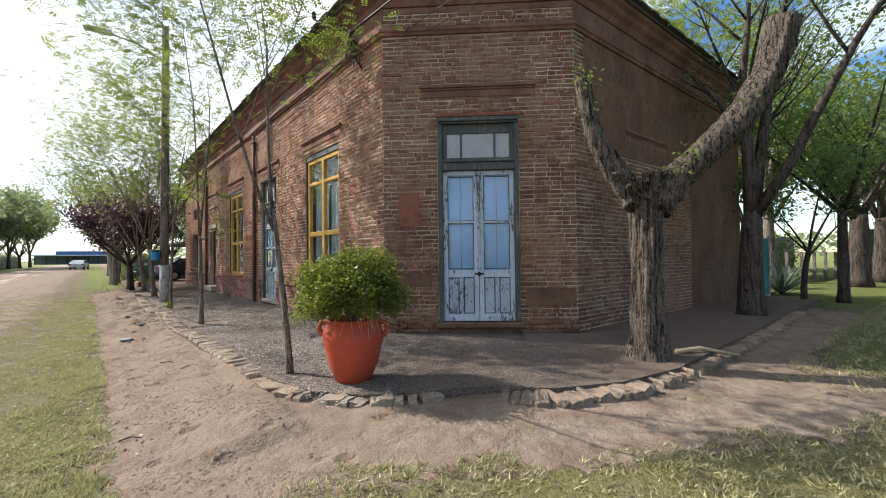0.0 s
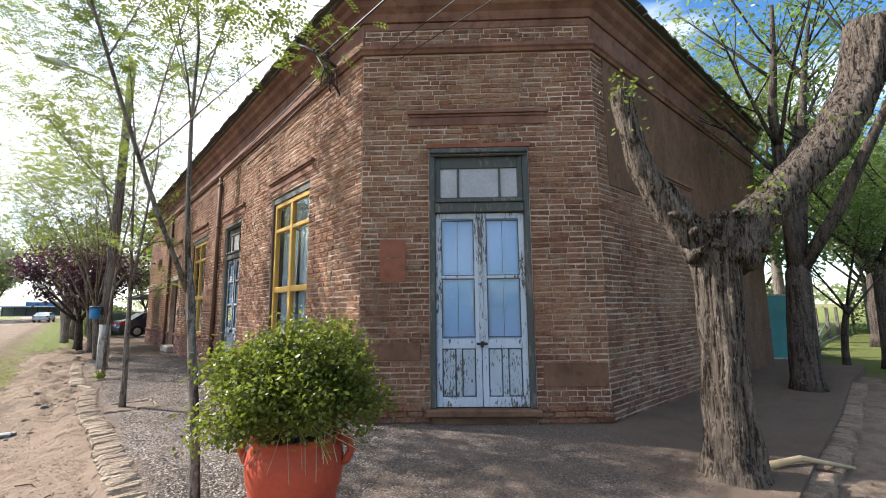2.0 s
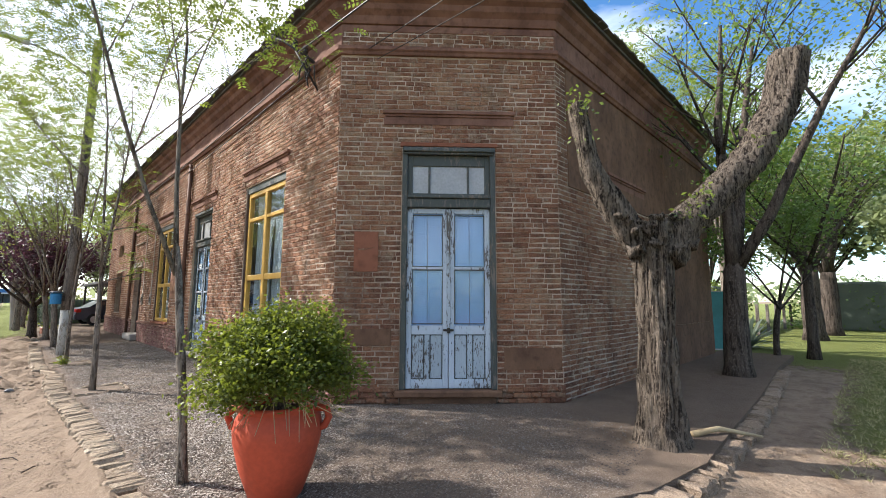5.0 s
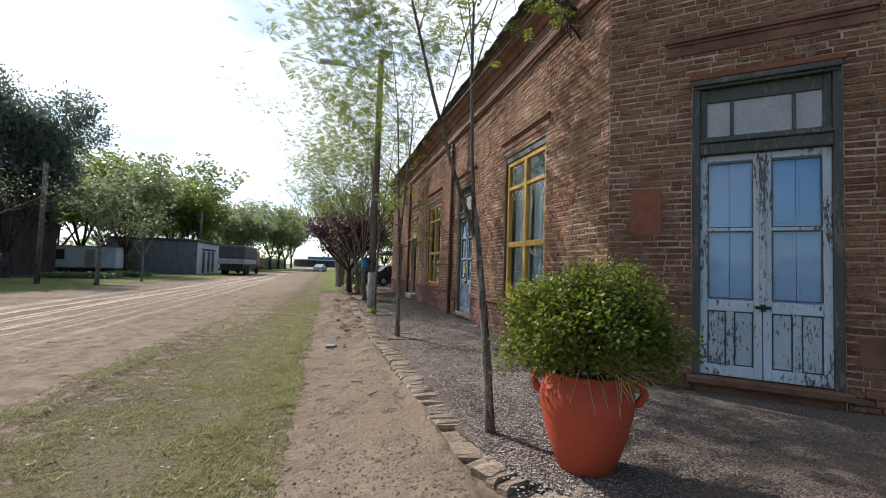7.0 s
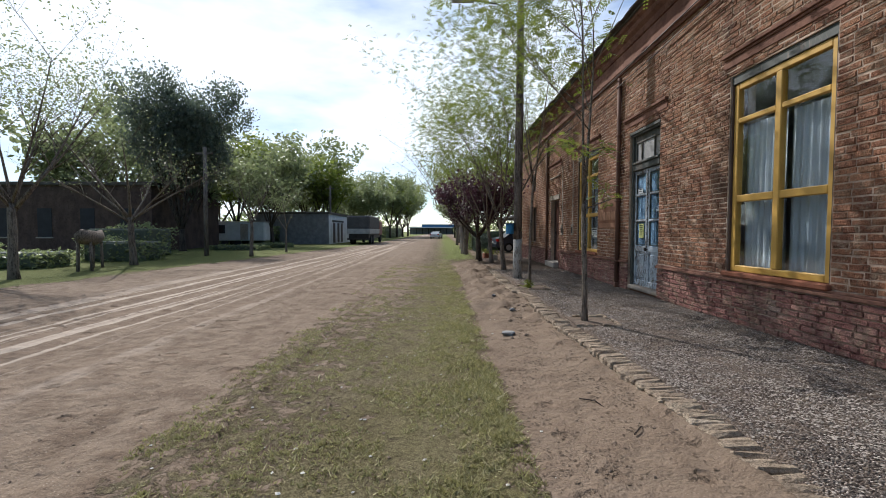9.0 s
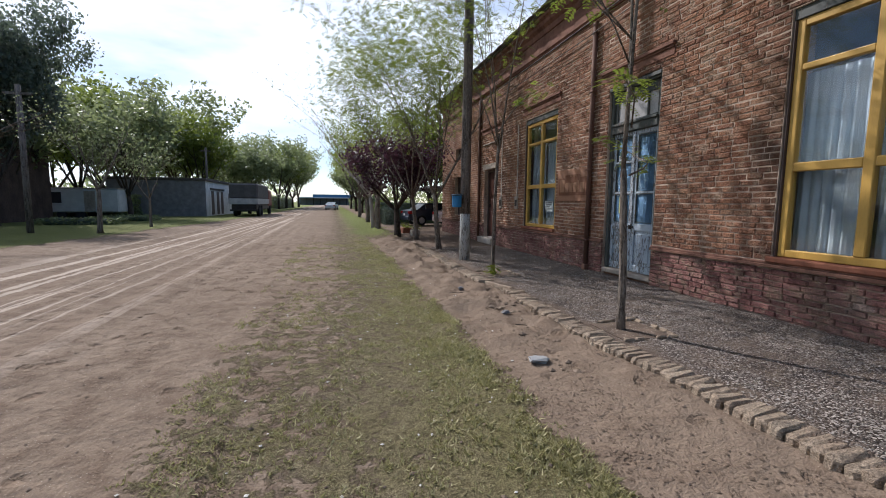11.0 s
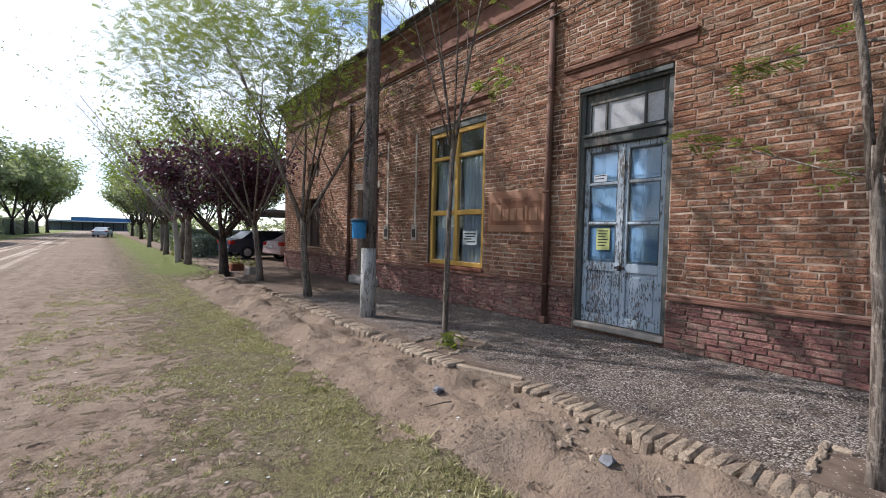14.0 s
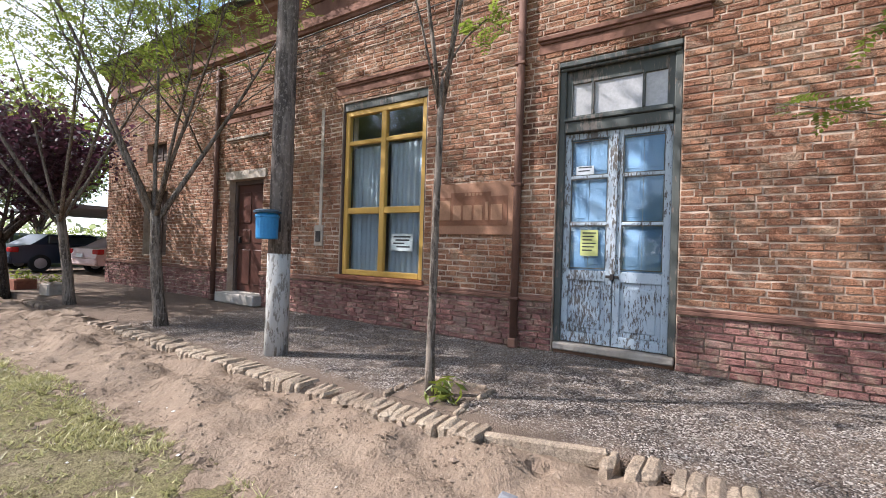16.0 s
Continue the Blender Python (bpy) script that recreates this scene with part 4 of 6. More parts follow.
door_1 = blue_door("door_1", CUT @ pose(MID, 0.0, 0.285), 1.305, 2.46, 3.33, BLUE_PAINT, BLUE_PANEL, (0.84, 1.62), "boards", "closed pale blue double door with peeling paint and dark transom", BROWN_RENDER)
door_2 = blue_door("door_2", WEST @ pose((D2[0] + D2[1]) / 2, 0.07, 0.24), 1.295, 2.47, 3.32, BLUE_WORN, plain("faded_blue_shutter", (0.12, 0.22, 0.36), 0.7, 0.2), (0.86, 1.4, 1.95), "panels", "closed weathered blue double door with badly flaking paint")
for nm, dx, z, w, h, mat in (("yellow_notice", -0.27, 1.42, 0.2, 0.3, plain("yellow_paper", (0.5, 0.52, 0.2), 0.8, 0.08)), ("white_sticker", -0.34, 2.24, 0.2, 0.16, plain("white_sticker", (0.66, 0.68, 0.7), 0.6, 0.06))):
    ob = thing(nm, WEST @ pose((D2[0] + D2[1]) / 2 + dx, 0.112, z), "small printed paper stuck to the door glass", "notice")
    part("sheet", boxes((-w / 2, w / 2, -0.001, 0.001, -h / 2, h / 2)), mat, ob)
    for k in range(6 if h > 0.2 else 2):
        part("printed_bar", boxes((-w * 0.38, w * (0.38 - 0.1 * (k % 3)), -0.0035, -0.0018, h * 0.36 - k * 0.04, h * 0.36 - k * 0.04 + 0.014)), INK, ob)

# the brown street door on its step
door_3 = thing("door_3", WEST @ pose((D3[0] + D3[1]) / 2, 0.16, 0.32), "brown varnished panelled door on a whitish step", "door", "", "structure")
hw, hh = (D3[1] - D3[0]) / 2, D3[3] - 0.32
part("door_frame", boxes((-hw, -hw + 0.07, -0.03, 0.1, 0, hh), (hw - 0.07, hw, -0.03, 0.1, 0, hh), (-hw + 0.07, hw - 0.07, -0.03, 0.1, hh - 0.08, hh), bevel=0.006), JAMB_PAINT, door_3)
leaf = part("leaf", boxes((-hw + 0.072, hw - 0.072, 0.02, 0.07, 0.005, hh - 0.082), bevel=0.004), BROWN_WOOD, door_3)
for z0, z1 in ((0.15, 0.85), (0.98, 1.25), (1.38, 2.0)):
    for s in (-1, 1):
        a, b = sorted((s * 0.05, s * (hw - 0.14)))
        part("panel", boxes((a, b, 0.0, 0.02, z0, z1), bevel=0.012), BROWN_WOOD, leaf)
part("door_handle", boxes((-0.36, -0.33, -0.05, 0.02, 0.98, 1.1), bevel=0.006), IRON, leaf)
part("step", boxes((-hw - 0.08, hw + 0.08, -0.36, 0.1, -0.2, -0.002), bevel=0.02), CONCRETE, door_3, "whitish worn step")

# the shuttered windows of the far bay and of the side wall
def dark_window(name, m, w, h, label, slats=True):
    ob = thing(name, m, label, "window", "", "structure")
    part("window_frame", boxes((-w / 2, -w / 2 + 0.06, 0, 0.08, 0, h), (w / 2 - 0.06, w / 2, 0, 0.08, 0, h), (-w / 2 + 0.06, w / 2 - 0.06, 0, 0.08, h - 0.06, h), (-w / 2 + 0.06, w / 2 - 0.06, 0, 0.08, 0, 0.06), (-0.03, 0.03, 0, 0.08, 0.06, h - 0.06), bevel=0.005), JAMB_PAINT, ob)
    for s in (-1, 1):
        a, b = sorted((s * 0.032, s * (w / 2 - 0.062)))
        part("shutter", boxes((a, b, 0.03, 0.06, 0.062, h - 0.062)), JAMB_PAINT, ob)
        for k in range(int((h - 0.2) / 0.09)):
            part("slat", boxes((a + 0.03, b - 0.03, 0.014, 0.028, 0.1 + 0.09 * k, 0.16 + 0.09 * k)), JAMB_PAINT, ob)
    return ob


window_3 = dark_window("window_3", WEST @ pose((W3[0] + W3[1]) / 2, 0.15, W3[2]), W3[1] - W3[0], W3[3] - W3[2], "dark brown shuttered window in the brick front")
window_4 = dark_window("window_4", WEST @ pose((W3V[0] + W3V[1]) / 2, 0.12, W3V[2]), W3V[1] - W3V[0], W3V[3] - W3V[2], "small dark shuttered opening high in the brick front")
window_5 = dark_window("window_5", SOUTH @ pose((SW[0] + SW[1]) / 2, 0.14, SW[2]), SW[1] - SW[0], SW[3] - SW[2], "small dark window in the shaded side wall")


# ---- kerb ----
def kerb_kinds(mat, sizes, seed, lump=0.011):
    rng = random.Random(seed)
    out = []
    for w, d, h in sizes:
        bm = boxes((-w / 2, w / 2, -d / 2, d / 2, -h, 0), bevel=0.02)
        for v in bm.verts:
            v.co += Vector((rng.uniform(-lump, lump), rng.uniform(-lump, lump), rng.uniform(-lump, lump * 0.6)))
        me = bpy.data.meshes.new("kerb_brick")
        bm.to_mesh(me)
        bm.free()
        me.materials.append(mat)
        out.append(me)
    return out


def lay_kerb(owner, line, kinds, step, rng, top, name="kerb_brick", gap=0.03, sag=0.012):
    line = [Vector((*p, 0)) for p in line]
    for a, b in zip(line, line[1:]):
        d = b - a
        n = max(1, int(round(d.length / step)))
        yaw = math.degrees(math.atan2(d.y, d.x))
        for i in range(n):
            if rng.random() < gap:
                continue
            p = a + d * ((i + 0.5) / n)
            ob = new(name, rng.choice(kinds))
            ob.parent = owner
            ob.matrix_world = pose(p.x + rng.uniform(-0.018, 0.018), p.y, top + rng.uniform(-sag, 0.008) + 0.012 * noise.noise((p.x * 2, p.y * 2, 6)), rng.uniform(-4, 4), rng.uniform(-9, 5), yaw + rng.uniform(-4, 4))


kerb = thing("kerb", pose(0, 0, 0), "worn kerb of old bricks set on edge", "kerb", "", "structure")
krng = random.Random(31)
on_edge = kerb_kinds(KERB_PIECE, [(0.079, 0.25, 0.17), (0.082, 0.24, 0.17), (0.076, 0.26, 0.17), (0.084, 0.25, 0.17), (0.079, 0.23, 0.17), (0.081, 0.255, 0.17), (0.078, 0.24, 0.17), (0.083, 0.25, 0.17)], 32, 0.009)
corner_bricks = kerb_kinds(KERB_PIECE, [(0.1, 0.36, 0.15), (0.085, 0.33, 0.15), (0.12, 0.34, 0.15), (0.09, 0.38, 0.15), (0.14, 0.3, 0.15)], 34, 0.016)
DUSTY_KERB = brick_mat("dusty_kerb_stone", True, [(0.0, (0.24, 0.175, 0.13)), (0.5, (0.36, 0.27, 0.2)), (1.0, (0.46, 0.36, 0.28))], (0.12, 0.09, 0.07))
flat_stones = kerb_kinds(DUSTY_KERB, [(0.13, 0.3, 0.13), (0.16, 0.27, 0.13), (0.11, 0.31, 0.13), (0.2, 0.25, 0.13), (0.14, 0.22, 0.13)], 33, 0.02)
street = [(x + 0.06, y) for y, x in KERB_LINE]
lay_kerb(kerb, [p for p in street if p[1] <= 11.76], on_edge, 0.078, krng, PAVE_Z + 0.018)
lay_kerb(kerb, [p for p in street if 12.44 <= p[1] < 18.1], on_edge, 0.078, krng, PAVE_Z + 0.018)
lay_kerb(kerb, [p for p in street if 17.9 <= p[1] <= 22.6], flat_stones, 0.15, krng, PAVE_Z - 0.005, "kerb_stone", 0.2)
lay_kerb(kerb, [(1.16, 4.98), (1.22, 4.5), (1.4, 4.12), (1.72, 3.69), (2.1, 3.46), (2.3, 3.38)], corner_bricks, 0.1, krng, PAVE_Z - 0.006, "kerb_stone", 0.03, 0.022)
wide_stones = kerb_kinds(DUSTY_KERB, [(0.1, 0.36, 0.12), (0.13, 0.33, 0.12), (0.15, 0.38, 0.12), (0.09, 0.34, 0.12)], 35, 0.016)
lay_kerb(kerb, [(2.68, 2.98), (2.95, 2.62), (3.68, 2.34), (4.5, 2.26), (4.9, 2.24)], wide_stones, 0.115, krng, PAVE_Z - 0.012, "kerb_stone", 0.05, 0.03)
lay_kerb(kerb, [(4.9, 2.24), (6.2, 2.25), (8.2, 2.31), (11.7, 2.53)], flat_stones, 0.14, krng, PAVE_Z - 0.03, "kerb_stone", 0.16, 0.03)
plank = thing("kerb_slab", pose(1.07, 12.1, PAVE_Z + 0.012, 0, 1.5, 103), "narrow pale concrete slab filling a gap in the kerb", "slab")
part("slab", boxes((-0.37, 0.37, -0.03, 0.03, -0.1, 0.008), bevel=0.01), KERB_PIECE, plank)


# ---- loose ground cover ----
def scatter_lumps(name, spots, mat, label, category, rng, flat=0.6):
    verts, faces = [], []
    for x, y, z, s in spots:
        i = len(verts)
        a = rng.uniform(0, 6.28)
        ca, sa, w = math.cos(a), math.sin(a), rng.uniform(0.5, 1.0)
        for dx, dy, dz in ((1, 0, 0), (0.1, w, 0.1), (-1, 0.1, 0), (0, -w, 0), (0.1, 0.1, flat), (0, 0, -flat)):
            dx, dy = dx * rng.uniform(0.7, 1.1), dy * rng.uniform(0.7, 1.1)
            verts.append((x + s * (dx * ca - dy * sa), y + s * (dx * sa + dy * ca), z + s * dz * rng.uniform(0.6, 1.0)))
        faces += [tuple(i + k for k in f) for f in ((0, 1, 4), (1, 2, 4), (2, 3, 4), (3, 0, 4), (1, 0, 5), (2, 1, 5), (3, 2, 5), (0, 3, 5))]
    ob = new(name, mesh_from(name, verts, faces, mat))
    return tagged(ob, label, category, kind="stuff")


rng = random.Random(41)
spots = []
while len(spots) < 15000:
    x, y = rng.uniform(1.3, 3.45), 4.6 + 13.6 * rng.random() ** 1.2
    if noise.noise((x * 1.3, y * 1.3, 3)) + rng.uniform(-0.5, 0.5) > -0.25:
        spots.append((x, y, PAVE_Z + 0.003, rng.uniform(0.007, 0.019)))
while len(spots) < 21500:
    x, y = rng.uniform(1.5, 5.3), rng.uniform(2.5, 6.2)
    if x + y < 9.6 and math.hypot(x - 3.9, y - 5.2) < 2.6:
        spots.append((x, y, PAVE_Z + 0.003, rng.uniform(0.007, 0.017)))
scatter_lumps("gravel", spots, STONE_MIX, "loose pale grey gravel on the footpath", "gravel", rng)
spots = []
while len(spots) < 4200:
    x, y = rng.uniform(-4.0, 1.05), rng.uniform(1.0, 22)
    dense = 1.0 if x > -0.2 else 0.4
    if rng.random() < dense and noise.noise((x * 1.7, y * 1.7, 8)) > -0.15:
        spots.append((x, y, ground_height(x, y) + 0.004, 0.006 + 0.02 * rng.random() ** 4))
for _ in range(110):
    x, y = rng.gauss(0.6, 0.28), rng.uniform(8.5, 20)
    if x < 1.0 and noise.noise((x * 2, y * 0.9, 5)) > -0.05:
        spots.append((x, y, ground_height(x, y) + 0.004, 0.02 + 0.04 * rng.random() ** 2))
EARTH_CLOD = plain("earth_clods", (0.21, 0.155, 0.115), 0.95, 0.3, 15)
scatter_lumps("earth_clods", spots, EARTH_CLOD, "small dry clods of earth and grit", "earth", rng, 0.5)
spots = [(rng.uniform(-2.6, 0.2), rng.uniform(3, 20), 0.0, rng.uniform(0.008, 0.02)) for _ in range(330)]
scatter_lumps("pale_chips", [(x, y, ground_height(x, y) + 0.006, s) for x, y, z, s in spots], plain("pale_chip", (0.6, 0.57, 0.52), 0.8), "scattered pale stone chips on the grass strip", "chips", rng, 0.4)
spots = []
while len(spots) < 3600:
    x, y = rng.uniform(-0.2, 1.0), rng.uniform(2.5, 20)
    if noise.noise((x * 2.2, y * 1.4, 13)) + 0.5 * noise.noise((x * 6, y * 6, 14)) + rng.uniform(-0.3, 0.3) > 0.12:
        spots.append((x, y, ground_height(x, y) + 0.003, rng.uniform(0.007, 0.02)))
scatter_lumps("leaf_litter", spots, plain("dry_litter", (0.13, 0.09, 0.062), 0.9, 0.35), "dark dry leaf and twig litter on the bare earth", "litter", rng, 0.2)
spots = []
while len(spots) < 16000:
    x, y = rng.uniform(1.25, 3.42), 3.6 + 14.6 * rng.random() ** 1.15
    if y - 0.9 * x > 2.0 + 1.4 * rng.random() and noise.noise((x * 1.1, y * 1.1, 23)) + 0.6 * noise.noise((x * 4, y * 4, 24)) + rng.uniform(-0.35, 0.35) > -0.05:
        spots.append((x, y, PAVE_Z + 0.006, rng.uniform(0.006, 0.016)))
scatter_lumps("pale_litter", spots, plain("pale_flakes", (0.36, 0.31, 0.27), 0.85, 0.3), "pale dry flakes strewn over the gravel footpath", "litter", rng, 0.15)
RUBBLE = brick_mat("brick_rubble", False, KERB_STOPS, (0.15, 0.1, 0.08))
spots = [(rng.gauss(0.62, 0.16), rng.gauss(11.1, 0.35), 0.05, rng.uniform(0.02, 0.055)) for _ in range(26)]
spots += [(rng.gauss(0.65, 0.12), rng.gauss(14.6, 0.6), 0.05, rng.uniform(0.02, 0.04)) for _ in range(12)]
spots += [(rng.gauss(0.5, 0.25), rng.gauss(9.2, 0.8), 0.035, rng.uniform(0.012, 0.03)) for _ in range(18)]
scatter_lumps("brick_rubble", spots, RUBBLE, "small heap of broken brick beside the kerb", "rubble", rng, 0.5)
for x, y, s, lab in ((0.26, 9.08, 0.08, "flat pale grey stone lying on the bare earth"), (0.42, 12.05, 0.045, "small grey stone on the bare earth"), (0.55, 10.55, 0.05, "small grey stone on the bare earth")):
    bm = boxes((-s, s, -s * 0.75, s * 0.75, -0.02, 0.03), bevel=0.018)
    for v in bm.verts:
        v.co += Vector((rng.uniform(-0.02, 0.02), rng.uniform(-0.02, 0.02), rng.uniform(-0.006, 0.006)))
    ob = part("stone", bm, plain("grey_stone", (0.27, 0.27, 0.27) if s > 0.06 else (0.14, 0.14, 0.15), 0.8), None)
    ob.matrix_world = pose(x, y, ground_height(x, y) + 0.012, 4, 3, rng.uniform(0, 180))
    tagged(ob, lab, "stone")


for k in range(5):
    x, y, L = rng.uniform(-0.1, 0.9), rng.uniform(3.2, 16), rng.uniform(0.12, 0.32)
    a = rng.uniform(0, 6.28)
    d = Vector((math.cos(a), math.sin(a), 0))
    vv, ff = [], []
    z0 = ground_height(x, y) + 0.012
    tube(vv, ff, [Vector((x, y, z0)), Vector((x, y, z0 + 0.012)) + d * L * 0.5 + Vector((rng.gauss(0, 0.02), rng.gauss(0, 0.02), 0)), Vector((x, y, z0)) + d * L], [0.006, 0.005, 0.003], 5)
    twig_ob = new("fallen_twig", mesh_from("fallen_twig", vv, ff, DARK_BARK))
    tagged(twig_ob, "thin dry fallen twig on the bare earth", "twig", "fallen twigs")


def blades(name, count, where, rng, height, label, per=5):
    """Small tufts of a few flat blades each."""
    verts, faces = [], []
    n = 0
    while n < count:
        x, y, keep = where(rng)
        if rng.random() > keep:
            continue
        n += 1
        z = ground_height(x, y) - 0.005
        reach = height * rng.uniform(0.5, 1.5)
        for _ in range(per):
            a, h = rng.uniform(0, 6.28), reach * rng.uniform(0.5, 1.1)
            bx, by = x + rng.gauss(0, 0.012), y + rng.gauss(0, 0.012)
            w = 0.0055 * rng.uniform(0.7, 1.7)
            lx, ly = rng.gauss(0, 0.75) * reach, rng.gauss(0, 0.75) * reach
            i = len(verts)
            verts += [(bx - math.cos(a) * w, by - math.sin(a) * w, z), (bx + math.cos(a) * w, by + math.sin(a) * w, z), (bx + lx, by + ly, z + h)]
            faces.append((i, i + 1, i + 2))
    ob = new(name, mesh_from(name, verts, faces, GRASS_BLADE))
    return tagged(ob, label, "grass", kind="stuff")


def strip_spot(r):
    y = 3.0 + 19 * r.random() ** 1.5
    x = r.uniform(-2.65, -0.08)
    k = noise.noise((x * 1.4, y * 1.4, 1)) * 0.9 + noise.noise((x * 5, y * 5, 2)) * 0.6
    return x, y, max(0.0, min(1.0, 0.3 - 0.2 * min(1.0, max(0.0, (y - 8.5) * 0.22)) + k * 1.2 + 0.25 * max(0.0, 1 - abs(x + 0.45) / 0.5) - 0.05 * max(0.0, -1.0 - x)))


def front_spot(r):
    x, y = r.uniform(-1.9, 5.5), r.uniform(-0.8, 4.2)
    k = noise.noise((x * 1.4, y * 1.4, 1)) * 0.8 + noise.noise((x * 5, y * 5, 2)) * 0.6
    edge = 0.52 * x + y
    return x, y, 0.0 if edge > 3.2 + k * 0.3 else max(0.0, min(1.0, 0.45 + k))


blades("grass_strip", 19000, strip_spot, random.Random(51), 0.024, "thin worn grass strip along the footpath")
def edge_spot(r):
    y = 3.2 + 17 * r.random() ** 1.4
    x = -0.12 - abs(r.gauss(0, 0.3)) + 0.12 * noise.noise((0, y * 1.3, 5))
    k = noise.noise((x * 2.2, y * 1.6, 31)) + 0.7 * noise.noise((x * 7, y * 7, 32))
    return x, y, 1.0 if k > 0.22 else 0.03


blades("grass_edge", 4500, edge_spot, random.Random(54), 0.04, "greener tufts along the edge of the worn strip")
blades("grass_patch", 11000, front_spot, random.Random(52), 0.035, "thin grass in front of the corner")
blades("lawn", 4000, lambda r: (r.uniform(5.5, 16), r.uniform(-1.5, 1.6), 1.0), random.Random(53), 0.06, "shaded green lawn beside the house")


vv, ff = [], []
tube(vv, ff, [Vector((5.4, 2.52, PAVE_Z + 0.02)), Vector((5.7, 2.36, PAVE_Z + 0.05)), Vector((6.1, 2.05, 0.06))], [0.035, 0.028, 0.012], 8, 0.1, random.Random(3))
tagged(new("fallen_branch", mesh_from("fallen_branch", vv, ff, STRAW, True)), "short pale dead branch lying by the old trunk", "branch")

# ---- trees ----
def grow(rng, base, lean, height, r0, fork, limbs, upright=0.75, sprout=3, twig=4, limb_len=0.55, wob=0.05, arms=(), bias=0.0, reach=1.0):
    """A branching skeleton: wood tubes and the points that bear leaves."""
    verts, faces, tips = [], [], []

    def limb(p, d, length, r, level):
        n = 7 if level == 0 else 5
        pts, radii = [p.copy()], [r]
        q, v = p.copy(), d.normalized()
        for i in range(n):
            v = (v + Vector((rng.gauss(0, wob), rng.gauss(0, wob), rng.gauss(0, wob * 0.5) + 0.05 * upright * (level > 0)))).normalized()
            q = q + v * (length / n)
            pts.append(q.copy())
            radii.append(r * (1 - 0.8 * (i + 1) / n))
        tube(verts, faces, pts, radii, 8 if level == 0 else 5 if level == 1 else 3, 0.05 if level == 0 else 0, rng)
        if level >= 2:
            tips.extend(pts[2:])
        if level == 1:
            tips.extend(pts[4:])
        if level < 3:
            count = sprout if level == 1 else twig
            for _ in range(count):
                t = rng.uniform(0.3, 1.0)
                k = min(n - 1, int(t * n))
                at = pts[k].lerp(pts[k + 1], t * n - k)
                a = rng.uniform(0, 6.28)
                out = Vector((math.cos(a), math.sin(a), rng.uniform(0.1, 0.8) * upright + 0.15))
                out.x -= bias
                limb(at, (v * 0.55 + out * 0.75), length * rng.uniform(0.38, 0.6) * (reach if level == 1 else 1.0), max(0.0035, radii[k] * 0.5), level + 1)

    # the stem up to its fork
    p, v = Vector(base), Vector((lean[0], lean[1], 1)).normalized()
    pts, radii, n = [p - Vector((0, 0, 0.06))], [r0 * 1.35], 8
    for i in range(n):
        sway = 0.012 if arms else wob * 0.5
        v = (v + Vector((rng.gauss(0, sway), rng.gauss(0, sway), 0.0 if arms else 0.02))).normalized()
        p = p + v * (fork / n)
        pts.append(p.copy())
        radii.append(r0 * (1.08 - 0.3 * (i + 1) / n))
    if arms:
        radii[-1] = r0 * 0.35
    tube(verts, faces, pts, radii, 10, 0.05, rng)
    for k in range(limbs):
        a = 6.28 * k / limbs + rng.uniform(-0.5, 0.5)
        s = rng.uniform(0.25, 0.6) / max(0.3, upright)
        way = Vector((*arms[k], 1.0)) if arms else Vector((math.cos(a) * s + lean[0], math.sin(a) * s + lean[1], 1.0))
        limb(pts[-1] - Vector((0, 0, fork * 0.13 if arms else rng.uniform(0, fork * 0.16))), way, (height - fork) * rng.uniform(0.75, 1.0) * limb_len * 1.5, r0 * (rng.uniform(0.58, 0.7) if arms and k < 2 else rng.uniform(0.36, 0.55)), 1)
    return verts, faces, tips


def plant_tree(name, at, label, seed, height, r0, fork, limbs, leaf, bark, size=0.075, per=3, spread=0.09, slim=0.42, lean=(0, 0), upright=0.75, group="", category="tree", feather=0, **more):
    rng = random.Random(seed)
    wv, wf, tips = grow(rng, (0, 0, 0), lean, height, r0, fork, limbs, upright, **more)
    ob = thing(name, pose(*at), label, category, group)
    raw_part("trunk", wv, wf, bark, ob, True)
    if feather:
        lv, lf = sprays(tips, rng, feather, size * 2.6, size * 0.72, 5, spread)
    else:
        lv, lf = leaves(tips, size, rng, per, spread, slim, 0.15)
    raw_part("crown", lv, lf, leaf, ob)
    return ob


KERB_TREE = "slender young street tree with sparse fresh green leaves"
G = "trees along the kerb"
SP = dict(leaf=LEAF_SPRING, bark=YOUNG_BARK, group=G)
plant_tree("street_tree", (1.45, 4.87, PAVE_Z), "slender leaning street tree forking into two thin limbs", 61, 6.3, 0.034, 1.8, 2, lean=(-0.03, 0.12), feather=3, size=0.06, spread=0.16, sprout=7, twig=6, reach=1.2, arms=((-0.42, -0.12), (0.03, 0.08)), **SP)
kerb_tree_b = plant_tree("street_tree", (1.42, 9.5, PAVE_Z), KERB_TREE, 62, 7.2, 0.039, 1.85, 2, lean=(-0.01, 0.02), feather=4, size=0.074, spread=0.2, sprout=9, twig=7, limb_len=0.6, bias=0.4, reach=1.25, arms=((-0.1, -0.05), (0.07, 0.06)), **SP)
kerb_tree_c = plant_tree("street_tree", (1.38, 13.15, PAVE_Z), KERB_TREE, 63, 6.8, 0.034, 2.6, 5, lean=(0.0, 0.0), feather=2, size=0.066, spread=0.18, sprout=5, twig=5, bias=0.45, reach=1.3, arms=((0.08, -0.05), (-0.1, 0.06), (-0.38, 0.1), (0.0, 0.2), (-0.3, -0.2)), **SP)
